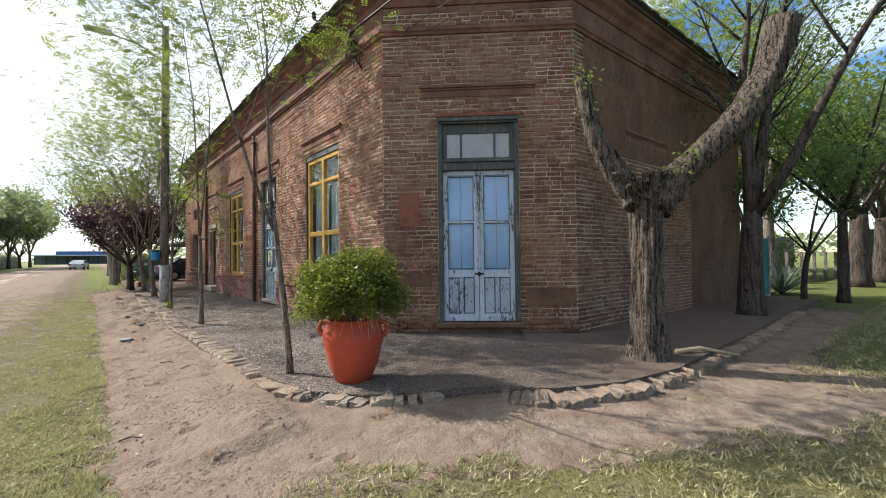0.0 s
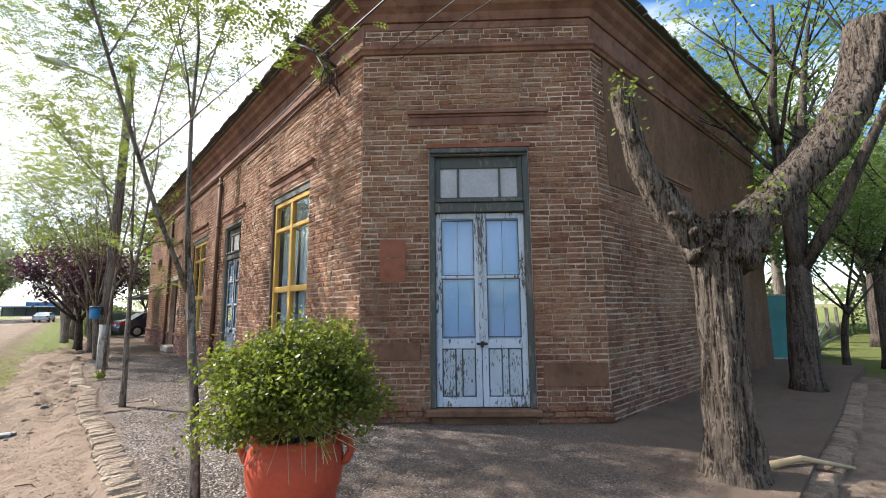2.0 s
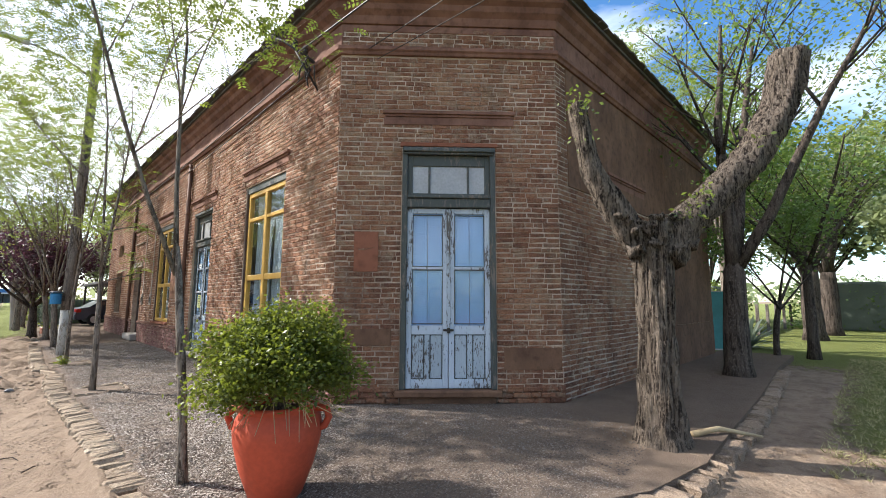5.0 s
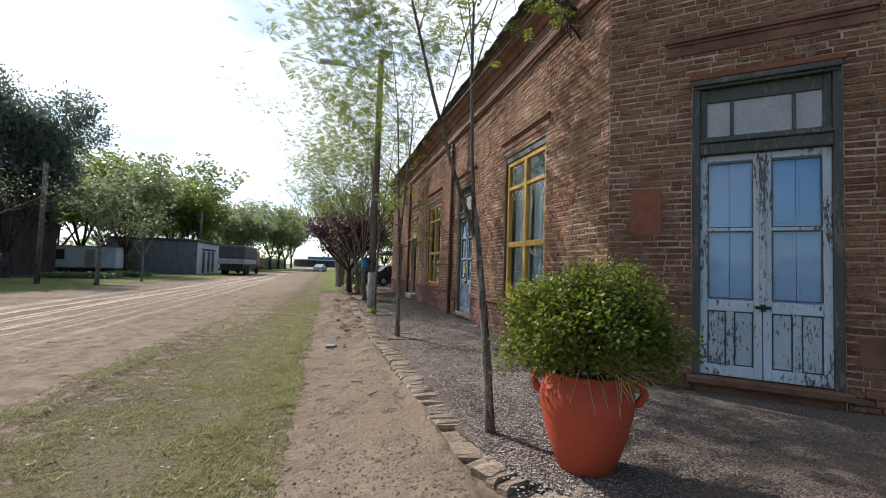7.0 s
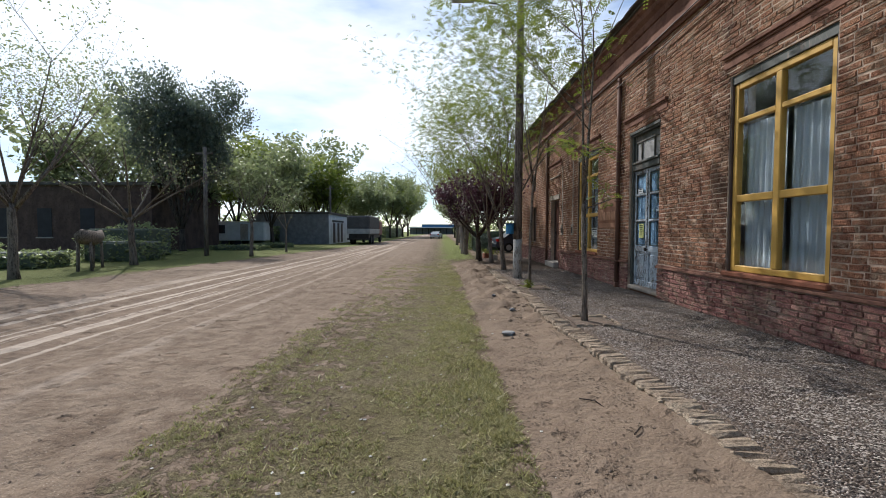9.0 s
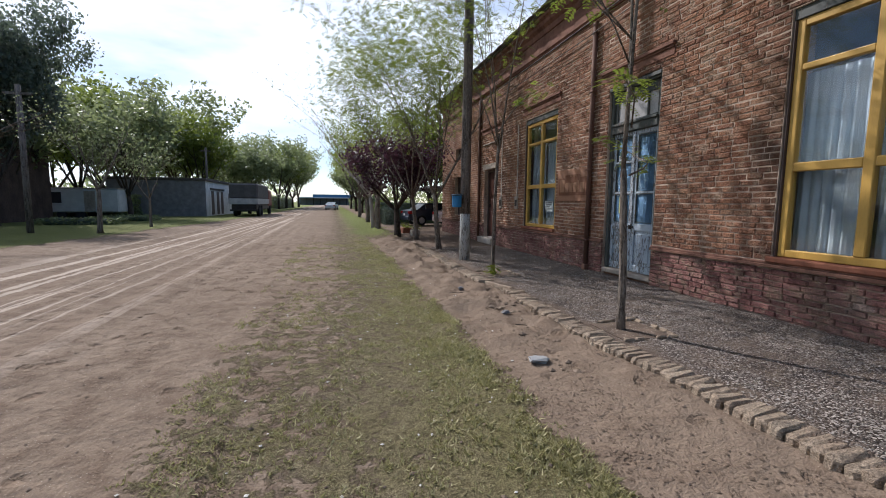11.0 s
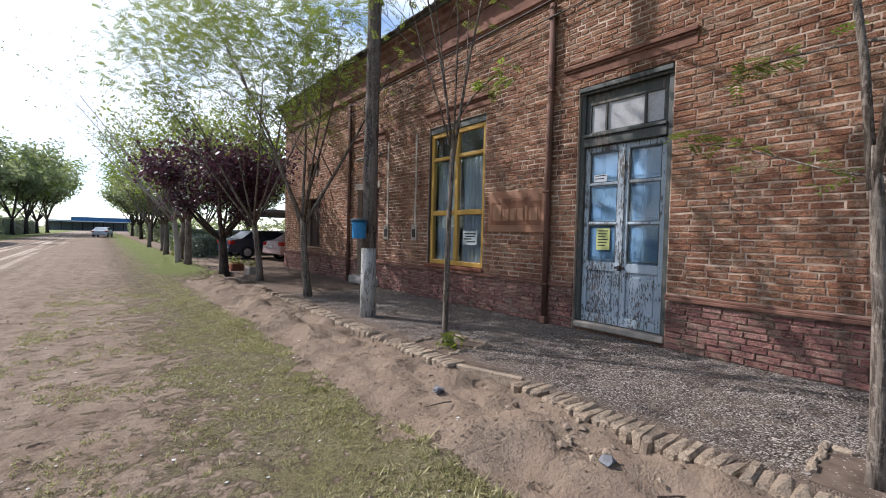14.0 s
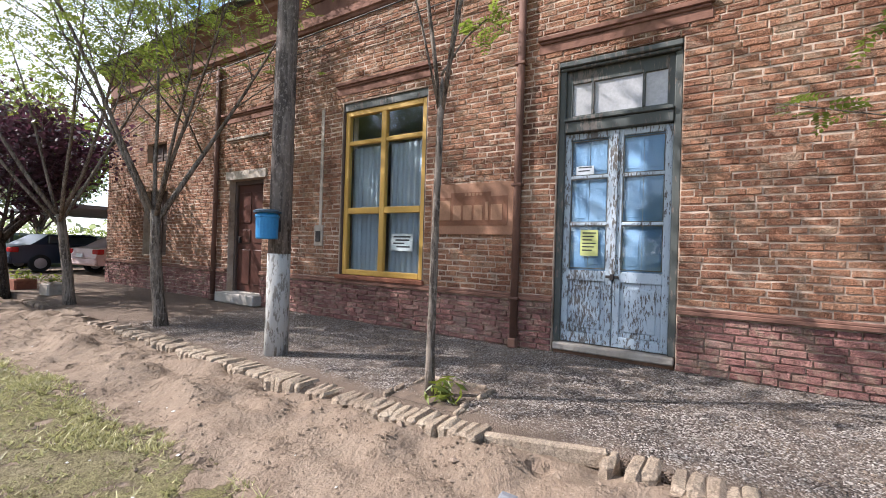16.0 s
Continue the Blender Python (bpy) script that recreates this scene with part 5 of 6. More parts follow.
plant_tree("street_tree", (1.46, 17.7, PAVE_Z), "grey-stemmed street tree forking low with light leaves", 64, 7.2, 0.078, 1.6, 6, lean=(-0.06, 0.02), feather=2, upright=0.8, size=0.08, spread=0.22, sprout=7, twig=6, bias=0.4, reach=1.1, **SP)
plant_tree("street_tree", (1.42, 20.9, PAVE_Z), "grey-stemmed street tree forking low with light leaves", 65, 7.4, 0.08, 1.6, 6, lean=(-0.06, 0.04), feather=3, upright=0.75, size=0.085, spread=0.24, sprout=7, twig=6, bias=0.35, **SP)
plant_tree("plum_tree", (1.15, 23.8, 0), "purple-leaved plum tree with a dense dark crown", 66, 4.5, 0.14, 1.3, 8, LEAF_PURPLE, DARK_BARK, 0.13, 11, 0.22, 0.6, sprout=5, twig=4, upright=0.5, lean=(-0.04, 0.05))


def side_branch(tree, pts, r0, seed, n):
    """A low side branch with hanging feathered leaves towards its end."""
    rng = random.Random(seed)
    pts = [Vector(p) for p in pts]
    vv, ff = [], []
    tube(vv, ff, pts, [r0 * (1 - 0.75 * i / (len(pts) - 1)) for i in range(len(pts))], 6)
    limb = raw_part("side_branch", vv, ff, YOUNG_BARK, tree, True)
    tips = []
    for k in range(n):
        t = rng.uniform(0.45, 1.0) * (len(pts) - 1)
        i = min(int(t), len(pts) - 2)
        tips.append(pts[i].lerp(pts[i + 1], t - i))
    lv, lf = sprays(tips, rng, 1, 0.17, 0.05, 6, 0.06)
    raw_part("leaves", lv, lf, LEAF_SPRING, limb)


side_branch(kerb_tree_b, [(0, 0, 1.62), (0.22, 0.06, 1.7), (0.47, 0.3, 1.78), (0.52, 0.8, 2.0), (0.58, 1.42, 2.2)], 0.012, 5, 26)
side_branch(kerb_tree_b, [(0, 0, 2.4), (0.2, 0.2, 2.5), (0.5, 0.65, 2.62), (0.62, 1.1, 2.6)], 0.012, 6, 20)
side_branch(kerb_tree_b, [(0, 0, 2.1), (-0.1, -0.15, 2.35), (-0.35, -0.3, 2.5), (-0.5, -0.3, 2.45)], 0.01, 7, 22)
side_branch(kerb_tree_c, [(0.03, 0, 2.6), (0.3, -0.05, 3.0), (0.6, -0.1, 3.3), (0.9, -0.1, 3.45)], 0.012, 8, 26)
for k, (x, y, h) in enumerate(((0.75, 28.0, 7.2), (1.0, 32.0, 7.0), (0.9, 36.5, 7.6), (1.3, 42, 7.6), (1.0, 48, 8.0), (1.6, 56, 8.5))):
    plant_tree("street_tree", (x, y, 0), "leafy street tree in fresh green foliage", 70 + k, h, 0.13, 1.8, 6, LEAF_SPRING, YOUNG_BARK, 0.15, 2 if k < 2 else 5, 0.28, 0.5, group=G, sprout=5, twig=5)

# tree pits in the footpath
for x, y in ((1.42, 9.45), (1.38, 13.1)):
    pit = thing("tree_pit", pose(x + 0.06, y, PAVE_Z + 0.004), "square earth tree pit edged with thin bricks", "tree pit", "tree pits")
    part("earth", boxes((-0.27, 0.3, -0.29, 0.29, -0.06, 0.003)), plain("pit_earth", (0.12, 0.085, 0.062), 0.95, 0.5, 30, bump=1.0), pit)
    for a, b, c, d in ((-0.3, 0.33, -0.34, -0.29), (-0.3, 0.33, 0.29, 0.34), (0.3, 0.35, -0.29, 0.29)):
        long_x = b - a > d - c
        n = 5
        for i in range(n):
            if rng.random() < 0.18:
                continue
            u, w = i / n, (i + 1) / n
            q = (a + (b - a) * u, a + (b - a) * w, c, d) if long_x else (a, b, c + (d - c) * u, c + (d - c) * w)
            bm = boxes((q[0] + 0.003, q[1] - 0.003, q[2] + 0.003, q[3] - 0.003, -0.06, 0.03), bevel=0.014)
            shift = Vector((rng.uniform(-0.012, 0.012), rng.uniform(-0.012, 0.012), rng.uniform(-0.012, 0.008)))
            for v in bm.verts:
                v.co += shift + Vector((rng.uniform(-0.006, 0.006), rng.uniform(-0.006, 0.006), rng.uniform(-0.006, 0.004)))
            part("edging_brick", bm, RUBBLE, pit)


def tuft(at, seed, n=70, size=0.13):
    rng = random.Random(seed)
    pts = [(rng.gauss(0, 0.05), rng.gauss(0, 0.05), abs(rng.gauss(0.07, 0.05))) for _ in range(n)]
    v, f = leaves(pts, size, rng, 1, 0.01, 0.22)
    ob = new("weed", mesh_from("weed", [(p[0], p[1], max(0.0, p[2])) for p in v], f, LEAF_BOX))
    ob.matrix_world = pose(*at)
    return tagged(ob, "small green weed at the foot of a tree", "weed")


tuft((1.3, 12.98, PAVE_Z + 0.02), 3)
tuft((3.3, 6.55, PAVE_Z), 4, 90, 0.16)

# the pollarded old trunk by the corner
def stump_tree():
    rng = random.Random(81)
    ob = thing("pollarded_tree", pose(4.97, 2.66, PAVE_Z - 0.06), "old pollarded tree with furrowed bark and two lopped limbs", "tree")
    r, u = Vector((0.744, -0.668, 0)), Vector((0, 0, 1))

    def lumpy(name, pts, radii, seg, amp, freq):
        verts, faces = [], []
        fine_p, fine_r = [], []
        for (p, q), (a, b) in zip(zip(pts, pts[1:]), zip(radii, radii[1:])):
            for k in range(9):
                t = k / 9
                fine_p.append(p.lerp(q, t))
                fine_r.append(a + (b - a) * t)
        fine_p.append(pts[-1])
        fine_r.append(radii[-1])
        for _ in range(6):
            fine_p = [fine_p[0]] + [(fine_p[i - 1] + fine_p[i] * 2 + fine_p[i + 1]) / 4 for i in range(1, len(fine_p) - 1)] + [fine_p[-1]]
        tube(verts, faces, fine_p, fine_r, seg)
        out = []
        axis_n = seg
        for i, v in enumerate(verts):
            c = fine_p[i // axis_n]
            d = v - c
            a = math.atan2(d.y, d.x)
            ridge = noise.noise((math.cos(a) * freq, math.sin(a) * freq, v.z * 0.9)) + 0.5 * noise.noise((v.x * 16, v.y * 16, v.z * 5))
            out.append(c + d * (1 + amp * ridge))
        raw_part(name, out, faces, OLD_BARK, ob, True)

    z = lambda h: u * h
    lumpy("trunk", [z(-0.05), z(0.12), z(0.35), z(1.1), z(1.75), z(2.2)], [0.29, 0.225, 0.185, 0.165, 0.17, 0.2], 48, 0.3, 5.0)
    lumpy("limb", [z(1.9) - r * 0.1, z(2.12) - r * 0.22, z(2.4) - r * 0.4, z(2.72) - r * 0.6, z(3.1) - r * 0.68, z(3.45) - r * 0.74], [0.13, 0.14, 0.135, 0.105, 0.085, 0.09], 24, 0.42, 4.5)
    lumpy("limb", [z(1.85) + r * 0.1, z(2.2) + r * 0.35, z(2.5) + r * 0.7, z(2.9) + r * 1.12, z(3.5) + r * 1.5, z(4.1) + r * 1.66], [0.2, 0.175, 0.165, 0.17, 0.16, 0.175], 28, 0.28, 4.5)
    # knots and splinters round the fork
    for k in range(60):
        c = z(1.9 + rng.uniform(-0.05, 0.35)) + r * rng.uniform(-0.35, 0.4) + Vector((-0.55, -0.6, 0)) * rng.uniform(0.08, 0.22)
        vv, ff = [], []
        d = Vector((rng.uniform(-1, 1), rng.uniform(-1, 1), rng.uniform(-0.3, 1))).normalized()
        tube(vv, ff, [c, c + d * 0.06, c + d * rng.uniform(0.09, 0.2)], [0.045, 0.034, 0.005], 6, 0.2, rng)
        raw_part("knot", vv, ff, OLD_BARK, ob, True)
    for k, (h, s, n) in enumerate(((2.42, 0.42, 60), (3.4, -0.74, 60), (2.2, 0.25, 40), (3.0, -0.75, 16), (3.1, 1.1, 20))):
        pts = [z(h) + r * s + Vector((rng.gauss(0, 0.09), rng.gauss(0, 0.09), rng.gauss(0, 0.08))) + Vector((-0.1, -0.1, 0)) for _ in range(n)]
        v, f = leaves(pts, 0.055, rng, 1, 0.01, 0.5)
        tagged(raw_part("shoot", v, f, LEAF_SPRING, ob), kind="stuff")
    return ob


stump_tree()

# the garden trees beyond the side wall
GARDEN = "trees in the garden"
plant_tree("garden_tree", (10.05, 2.95, 0.02), "thick-trunked garden tree with hanging fresh green foliage", 91, 9.5, 0.22, 2.3, 4, LEAF_GARDEN, DARK_BARK, 0.1, 6, 0.36, 0.5, group=GARDEN, sprout=8, twig=6, upright=0.7, arms=((-0.03, 0.02), (0.14, -0.12), (0.5, 0.1), (0.15, -0.6)))
plant_tree("garden_tree", (14.4, 2.9, 0), "slim forked garden tree", 92, 4.8, 0.075, 1.5, 5, LEAF_GARDEN, DARK_BARK, 0.11, 8, 0.2, 0.5, group=GARDEN, upright=0.5, sprout=5, twig=4)
plant_tree("garden_tree", (15.3, 2.25, 0), "straight dark-trunked garden tree", 93, 7.0, 0.13, 2.6, 6, LEAF_GARDEN, DARK_BARK, 0.13, 8, 0.26, 0.5, group=GARDEN, upright=0.5, sprout=5, twig=4)
plant_tree("garden_tree", (22.5, 2.7, 0), "broad dark-trunked garden tree", 94, 9.0, 0.34, 2.8, 6, LEAF_SPRING, DARK_BARK, 0.17, 7, 0.3, 0.5, group=GARDEN, sprout=5, twig=4)
plant_tree("garden_tree", (26.5, 2.4, 0), "broad dark-trunked garden tree", 95, 9.5, 0.36, 2.8, 6, LEAF_FAR, DARK_BARK, 0.17, 7, 0.3, 0.5, group=GARDEN, sprout=5, twig=4)
plant_tree("garden_tree", (15.5, 5.6, 0), "tall thin-crowned garden tree in spring leaf", 96, 11.5, 0.19, 4.0, 5, LEAF_SPRING, YOUNG_BARK, 0.14, 6, 0.3, 0.5, feather=3, group=GARDEN, sprout=6, twig=5, upright=0.9)
plant_tree("garden_tree", (23.0, 5.5, 0), "tall thin-crowned garden tree in spring leaf", 97, 13, 0.22, 4.5, 6, LEAF_SPRING, YOUNG_BARK, 0.15, 5, 0.3, 0.5, group=GARDEN, sprout=6, twig=5, upright=0.9)
plant_tree("garden_tree", (19.5, -2.0, 0), "tall thin-crowned garden tree in spring leaf", 98, 12, 0.2, 3.5, 6, LEAF_SPRING, YOUNG_BARK, 0.15, 5, 0.3, 0.5, group=GARDEN, sprout=6, twig=5, upright=0.9)


# ---- street furniture and things on the house ----
pole = thing("utility_pole", pose(1.46, 15.2, PAVE_Z), "dark wooden utility pole with a whitewashed foot and street lamp", "utility pole")
vv, ff = [], []
tube(vv, ff, [(0, 0, -0.1), (0, 0, 0.55), (0.0, 0, 1.08)], [0.125, 0.12, 0.118], 18, 0.02, random.Random(2))
raw_part("painted_foot", vv, ff, WHITEWASH, pole, True)
vv, ff = [], []
tube(vv, ff, [(0, 0, 1.08), (0.005, 0, 2.5), (0.03, 0.01, 4.5), (0.05, 0.02, 8.2)], [0.117, 0.112, 0.105, 0.09], 18, 0.015, random.Random(3))
raw_part("shaft", vv, ff, POLE_WOOD, pole, True)
vv, ff = [], []
tube(vv, ff, [(0.05, 0, 7.1), (-0.6, -0.02, 7.45), (-1.25, -0.03, 7.55)], [0.025, 0.022, 0.022], 8)
raw_part("lamp_arm", vv, ff, IRON, pole, True)
head = boxes((-1.85, -1.2, -0.1, 0.08, 7.5, 7.63), bevel=0.04)
part("lamp_head", head, plain("lamp_grey", (0.42, 0.43, 0.44), 0.5), pole, "grey street lamp head")
for z in (7.7, 7.95):
    part("insulator", lathe(bmesh.new(), [(0.02, z), (0.045, z + 0.03), (0.03, z + 0.07), (0.045, z + 0.1), (0.015, z + 0.14)], 10), IRON, pole)

bin_box = thing("hanging_bin", pose(1.23, 15.1, 1.34), "small bright blue tin box strapped to the pole", "bin")
BLUE_TIN = plain("blue_tin", (0.03, 0.2, 0.42), 0.45, 0.2)
part("body", lathe(bmesh.new(), [(0.1, 0), (0.106, 0.01), (0.11, 0.215), (0.117, 0.22), (0.117, 0.24), (0.1, 0.262)], 20), BLUE_TIN, bin_box)
part("lid", lathe(bmesh.new(), [(0.134, 0.263), (0.136, 0.283), (0.1, 0.3), (0.02, 0.305)], 20), plain("dark_lid", (0.03, 0.06, 0.09), 0.5), bin_box)
part("strap", boxes((0.1, 0.16, -0.012, 0.012, 0.08, 0.2), bevel=0.003), IRON, bin_box)

# the terracotta urn with its box bush
urn = thing("terracotta_pot", pose(1.86, 4.22, PAVE_Z), "round orange terracotta pot with two small ear handles", "plant pot")
part("body", lathe(bmesh.new(), [(0.165, 0), (0.18, 0.01), (0.25, 0.2), (0.295, 0.38), (0.302, 0.46), (0.288, 0.53), (0.262, 0.575), (0.268, 0.595), (0.278, 0.61), (0.27, 0.63), (0.245, 0.625), (0.24, 0.57)], 40), TERRACOTTA, urn, smooth=True)
part("soil", lathe(bmesh.new(), [(0.05, 0.55), (0.245, 0.572)], 24), SOIL, urn)
for s in (-1, 1):
    vv, ff = [], []
    a = Vector((-0.74 * s, 0.67 * s, 0))
    tube(vv, ff, [a * 0.25 + Vector((0, 0, 0.585)), a * 0.335 + Vector((0, 0, 0.58)), a * 0.355 + Vector((0, 0, 0.52)), a * 0.325 + Vector((0, 0, 0.46)), a * 0.28 + Vector((0, 0, 0.45))], [0.03, 0.027, 0.025, 0.027, 0.034], 10)
    raw_part("handle", vv, ff, TERRACOTTA, urn, True)
bush = thing("box_bush", pose(1.86, 4.22, PAVE_Z + 0.57), "round dense box bush in the terracotta pot", "bush")
rng = random.Random(15)
wv, wf, pts = [], [], []
R = Vector((0.74, -0.67, 0))
for k in range(240):
    a, e = rng.uniform(0, 6.28), math.asin(rng.uniform(-0.36, 1.0))
    d = Vector((math.cos(a) * math.cos(e), math.sin(a) * math.cos(e), math.sin(e)))
    reach = rng.uniform(0.8, 1.05) * (0.47 + 0.15 * noise.noise(d * 1.8)) * (1 + 0.13 * abs(d.dot(R)))
    c = Vector((0, 0, 0.29))
    tip = c + Vector((d.x * reach, d.y * reach, d.z * reach * 0.95))
    if k % 3 == 0:
        tube(wv, wf, [Vector((0, 0, -0.02)), c * 0.5 + tip * 0.25, tip], [0.016, 0.009, 0.003], 4)
    for t in (0.45, 0.6, 0.72, 0.82, 0.9, 0.96, 1.0):
        p = c.lerp(tip, t)
        pts += [p + Vector((rng.gauss(0, 0.05), rng.gauss(0, 0.05), rng.gauss(0, 0.045))) for _ in range(int(9 + 15 * t))]
tagged(raw_part("stem", wv, wf, YOUNG_BARK, bush), kind="stuff")
lv, lf = leaves(pts, 0.032, rng, 1, 0.006, 0.6)
raw_part("leaves", lv, lf, LEAF_BOX, bush)
sv, sf = [], []
for k in range(46):
    a = rng.uniform(0, 6.28)
    o = Vector((math.cos(a), math.sin(a), 0))
    tube(sv, sf, [o * 0.16 + Vector((0, 0, 0.1)), o * 0.28 + Vector((0, 0, rng.uniform(0.04, 0.16))), o * rng.uniform(0.32, 0.46) + Vector((rng.gauss(0, 0.05), rng.gauss(0, 0.05), rng.uniform(-0.12, 0.08)))], [0.004, 0.0035, 0.002], 3)
tagged(raw_part("dry_straw", sv, sf, STRAW, bush), kind="stuff")

# tin sign: the trade name is drawn as plain shapes
sign = thing("tin_sign", WEST @ pose(wy(13.98), -0.012, 1.5), "old rusty brown tin advertising sign on the brick", "sign")
SIGN_BROWN = plain("rusty_sign_brown", (0.17, 0.07, 0.036), 0.7, 0.35)
SIGN_TAN = plain("faded_sign_tan", (0.27, 0.135, 0.08), 0.7, 0.35)
SIGN_LETTER = plain("faded_letter_tan", (0.27, 0.14, 0.08), 0.7, 0.3)
part("plate", boxes((-0.62, 0.62, -0.008, 0.008, 0, 0.68), bevel=0.004), SIGN_TAN, sign)
part("panel", boxes((-0.54, 0.54, -0.012, -0.0082, 0.12, 0.5), (-0.3, 0.3, -0.012, -0.0082, 0.5, 0.56)), SIGN_BROWN, sign)
for a, b, h in ((-0.5, -0.3, 0.27), (-0.26, -0.13, 0.2), (-0.1, 0.03, 0.2), (0.06, 0.19, 0.2), (0.225, 0.275, 0.24), (0.31, 0.47, 0.2)):
    part("letter_shape", boxes((a, b, -0.016, -0.0122, 0.19, 0.19 + h), bevel=0.002), SIGN_LETTER, sign)
for k in range(5):
    part("letter_shape", boxes((0.05 + k * 0.055 - 0.13, 0.085 + k * 0.055 - 0.13, -0.016, -0.0122, 0.515, 0.55)), SIGN_LETTER, sign)


def downpipe(y):
    ob = thing("downpipe", WEST @ pose(wy(y), -0.055, 0.2), "rusty brown iron rainwater pipe down the brick front", "pipe", "rain pipes")
    vv, ff = [], []
    tube(vv, ff, [(0, 0, 0), (0, 0, 2.4), (0, 0, 4.72)], [0.048, 0.048, 0.048], 14)
    raw_part("pipe", vv, ff, RUST, ob, True)
    for z in (0.5, 1.9, 3.4, 4.5):
        part("bracket", boxes((-0.065, 0.065, -0.055, 0.055, z, z + 0.035), bevel=0.006), RUST, ob)
    part("shoe", boxes((-0.055, 0.055, -0.06, 0.055, -0.09, 0.03), bevel=0.012), RUST, ob)


downpipe(13.3)
downpipe(19.95)
for y in (16.88, 18.05):
    ob = thing("meter_box", WEST @ pose(wy(y), -0.02, 1.34), "small grey electric meter box let into the wall", "meter box", "meter boxes")
    part("surround", boxes((-0.1, 0.1, -0.004, 0.03, -0.05, 0.3), bevel=0.006), GREY_RENDER, ob)
    part("cover", boxes((-0.06, 0.06, -0.016, -0.004, 0.02, 0.2), bevel=0.006), IRON, ob, "black cover")

# iron wire bracket near the corner, and the wires
bracket = thing("wire_bracket", WEST @ pose(wy(6.95), 0, 5.1), "black iron bracket with insulators on the wall", "bracket")
vv, ff = [], []
arm = [Vector((0, 0.02, -0.02)), Vector((-0.05, -0.2, 0.1)), Vector((-0.4, -0.38, 0.4)), Vector((-0.85, -0.52, 0.68))]
tube(vv, ff, arm, [0.024, 0.024, 0.022, 0.02], 8)
raw_part("arm", vv, ff, IRON, bracket, True)
vv, ff = [], []
tube(vv, ff, [Vector((0.0, 0.02, -0.42)), Vector((-0.1, -0.14, -0.1)), Vector((-0.22, -0.28, 0.22))], [0.016, 0.016, 0.014], 6)
raw_part("brace", vv, ff, IRON, bracket, True)
for p in (arm[3], arm[2].lerp(arm[3], 0.45), arm[1].lerp(arm[2], 0.5), arm[1]):
    part("insulator", lathe(bmesh.new(), [(0.015, 0.0), (0.034, 0.02), (0.05, 0.05), (0.034, 0.08), (0.05, 0.11), (0.02, 0.15)], 10), IRON, bracket).location = p
rng = random.Random(64)
for k in range(7):
    vv, ff = [], []
    p = Vector((rng.uniform(-0.12, 0.08), rng.uniform(-0.2, -0.06), rng.uniform(-0.1, 0.1)))
    q = p + Vector((rng.uniform(-0.08, 0.08), rng.uniform(-0.05, 0.03), rng.uniform(-0.34, -0.14)))
    tube(vv, ff, [p, p.lerp(q, 0.5) + Vector((rng.uniform(-0.06, 0.06), -0.03, 0)), q], [0.012, 0.012, 0.01], 5)
    raw_part("loose_cable", vv, ff, IRON, bracket, True)


def wire(p, q, sag, r, label):
    pts = []
    p, q = Vector(p), Vector(q)
    for i in range(25):
        t = i / 24
        pts.append(p.lerp(q, t) - Vector((0, 0, sag * 4 * t * (1 - t))))
    vv, ff = [], []
    tube(vv, ff, pts, [r] * 25, 5)
    ob = new("overhead_wire", mesh_from("overhead_wire", vv, ff, IRON, True))
    tagged(ob, label, "wire", "overhead wires")


wire((3.22, 7.05, 5.24), (4.2, -14.0, 6.6), 0.35, 0.012, "thick black overhead service wire from the wall bracket")
wire((3.72, 5.9, 5.02), (4.9, -14.0, 6.9), 0.3, 0.006, "thin overhead wire fixed to the corner wall")
wire((3.8, 5.82, 4.86), (6.8, -14.0, 7.4), 0.3, 0.006, "thin overhead wire fixed to the corner wall")
wire((3.3, 25.2, 4.75), (3.38, 7.0, 5.16), 0.1, 0.011, "thin black cable strung along the brick front")

wire((3.36, 25.2, 4.6), (3.4, 7.2, 4.97), 0.16, 0.008, "thin pale cable strung along the brick front")
rng = random.Random(19)
pts = [(rng.gauss(0, 0.07), rng.gauss(0, 0.13), rng.gauss(0.03, 0.07)) for _ in range(150)]
v, f = leaves(pts, 0.1, rng, 1, 0.01, 0.22)
ob = new("wall_plant", mesh_from("wall_plant", v, f, LEAF_SPRING))
ob.matrix_world = pose(3.36, 7.22, 5.14)
tagged(ob, "small yellow-green plant rooted on the wall moulding", "plant", kind="stuff")

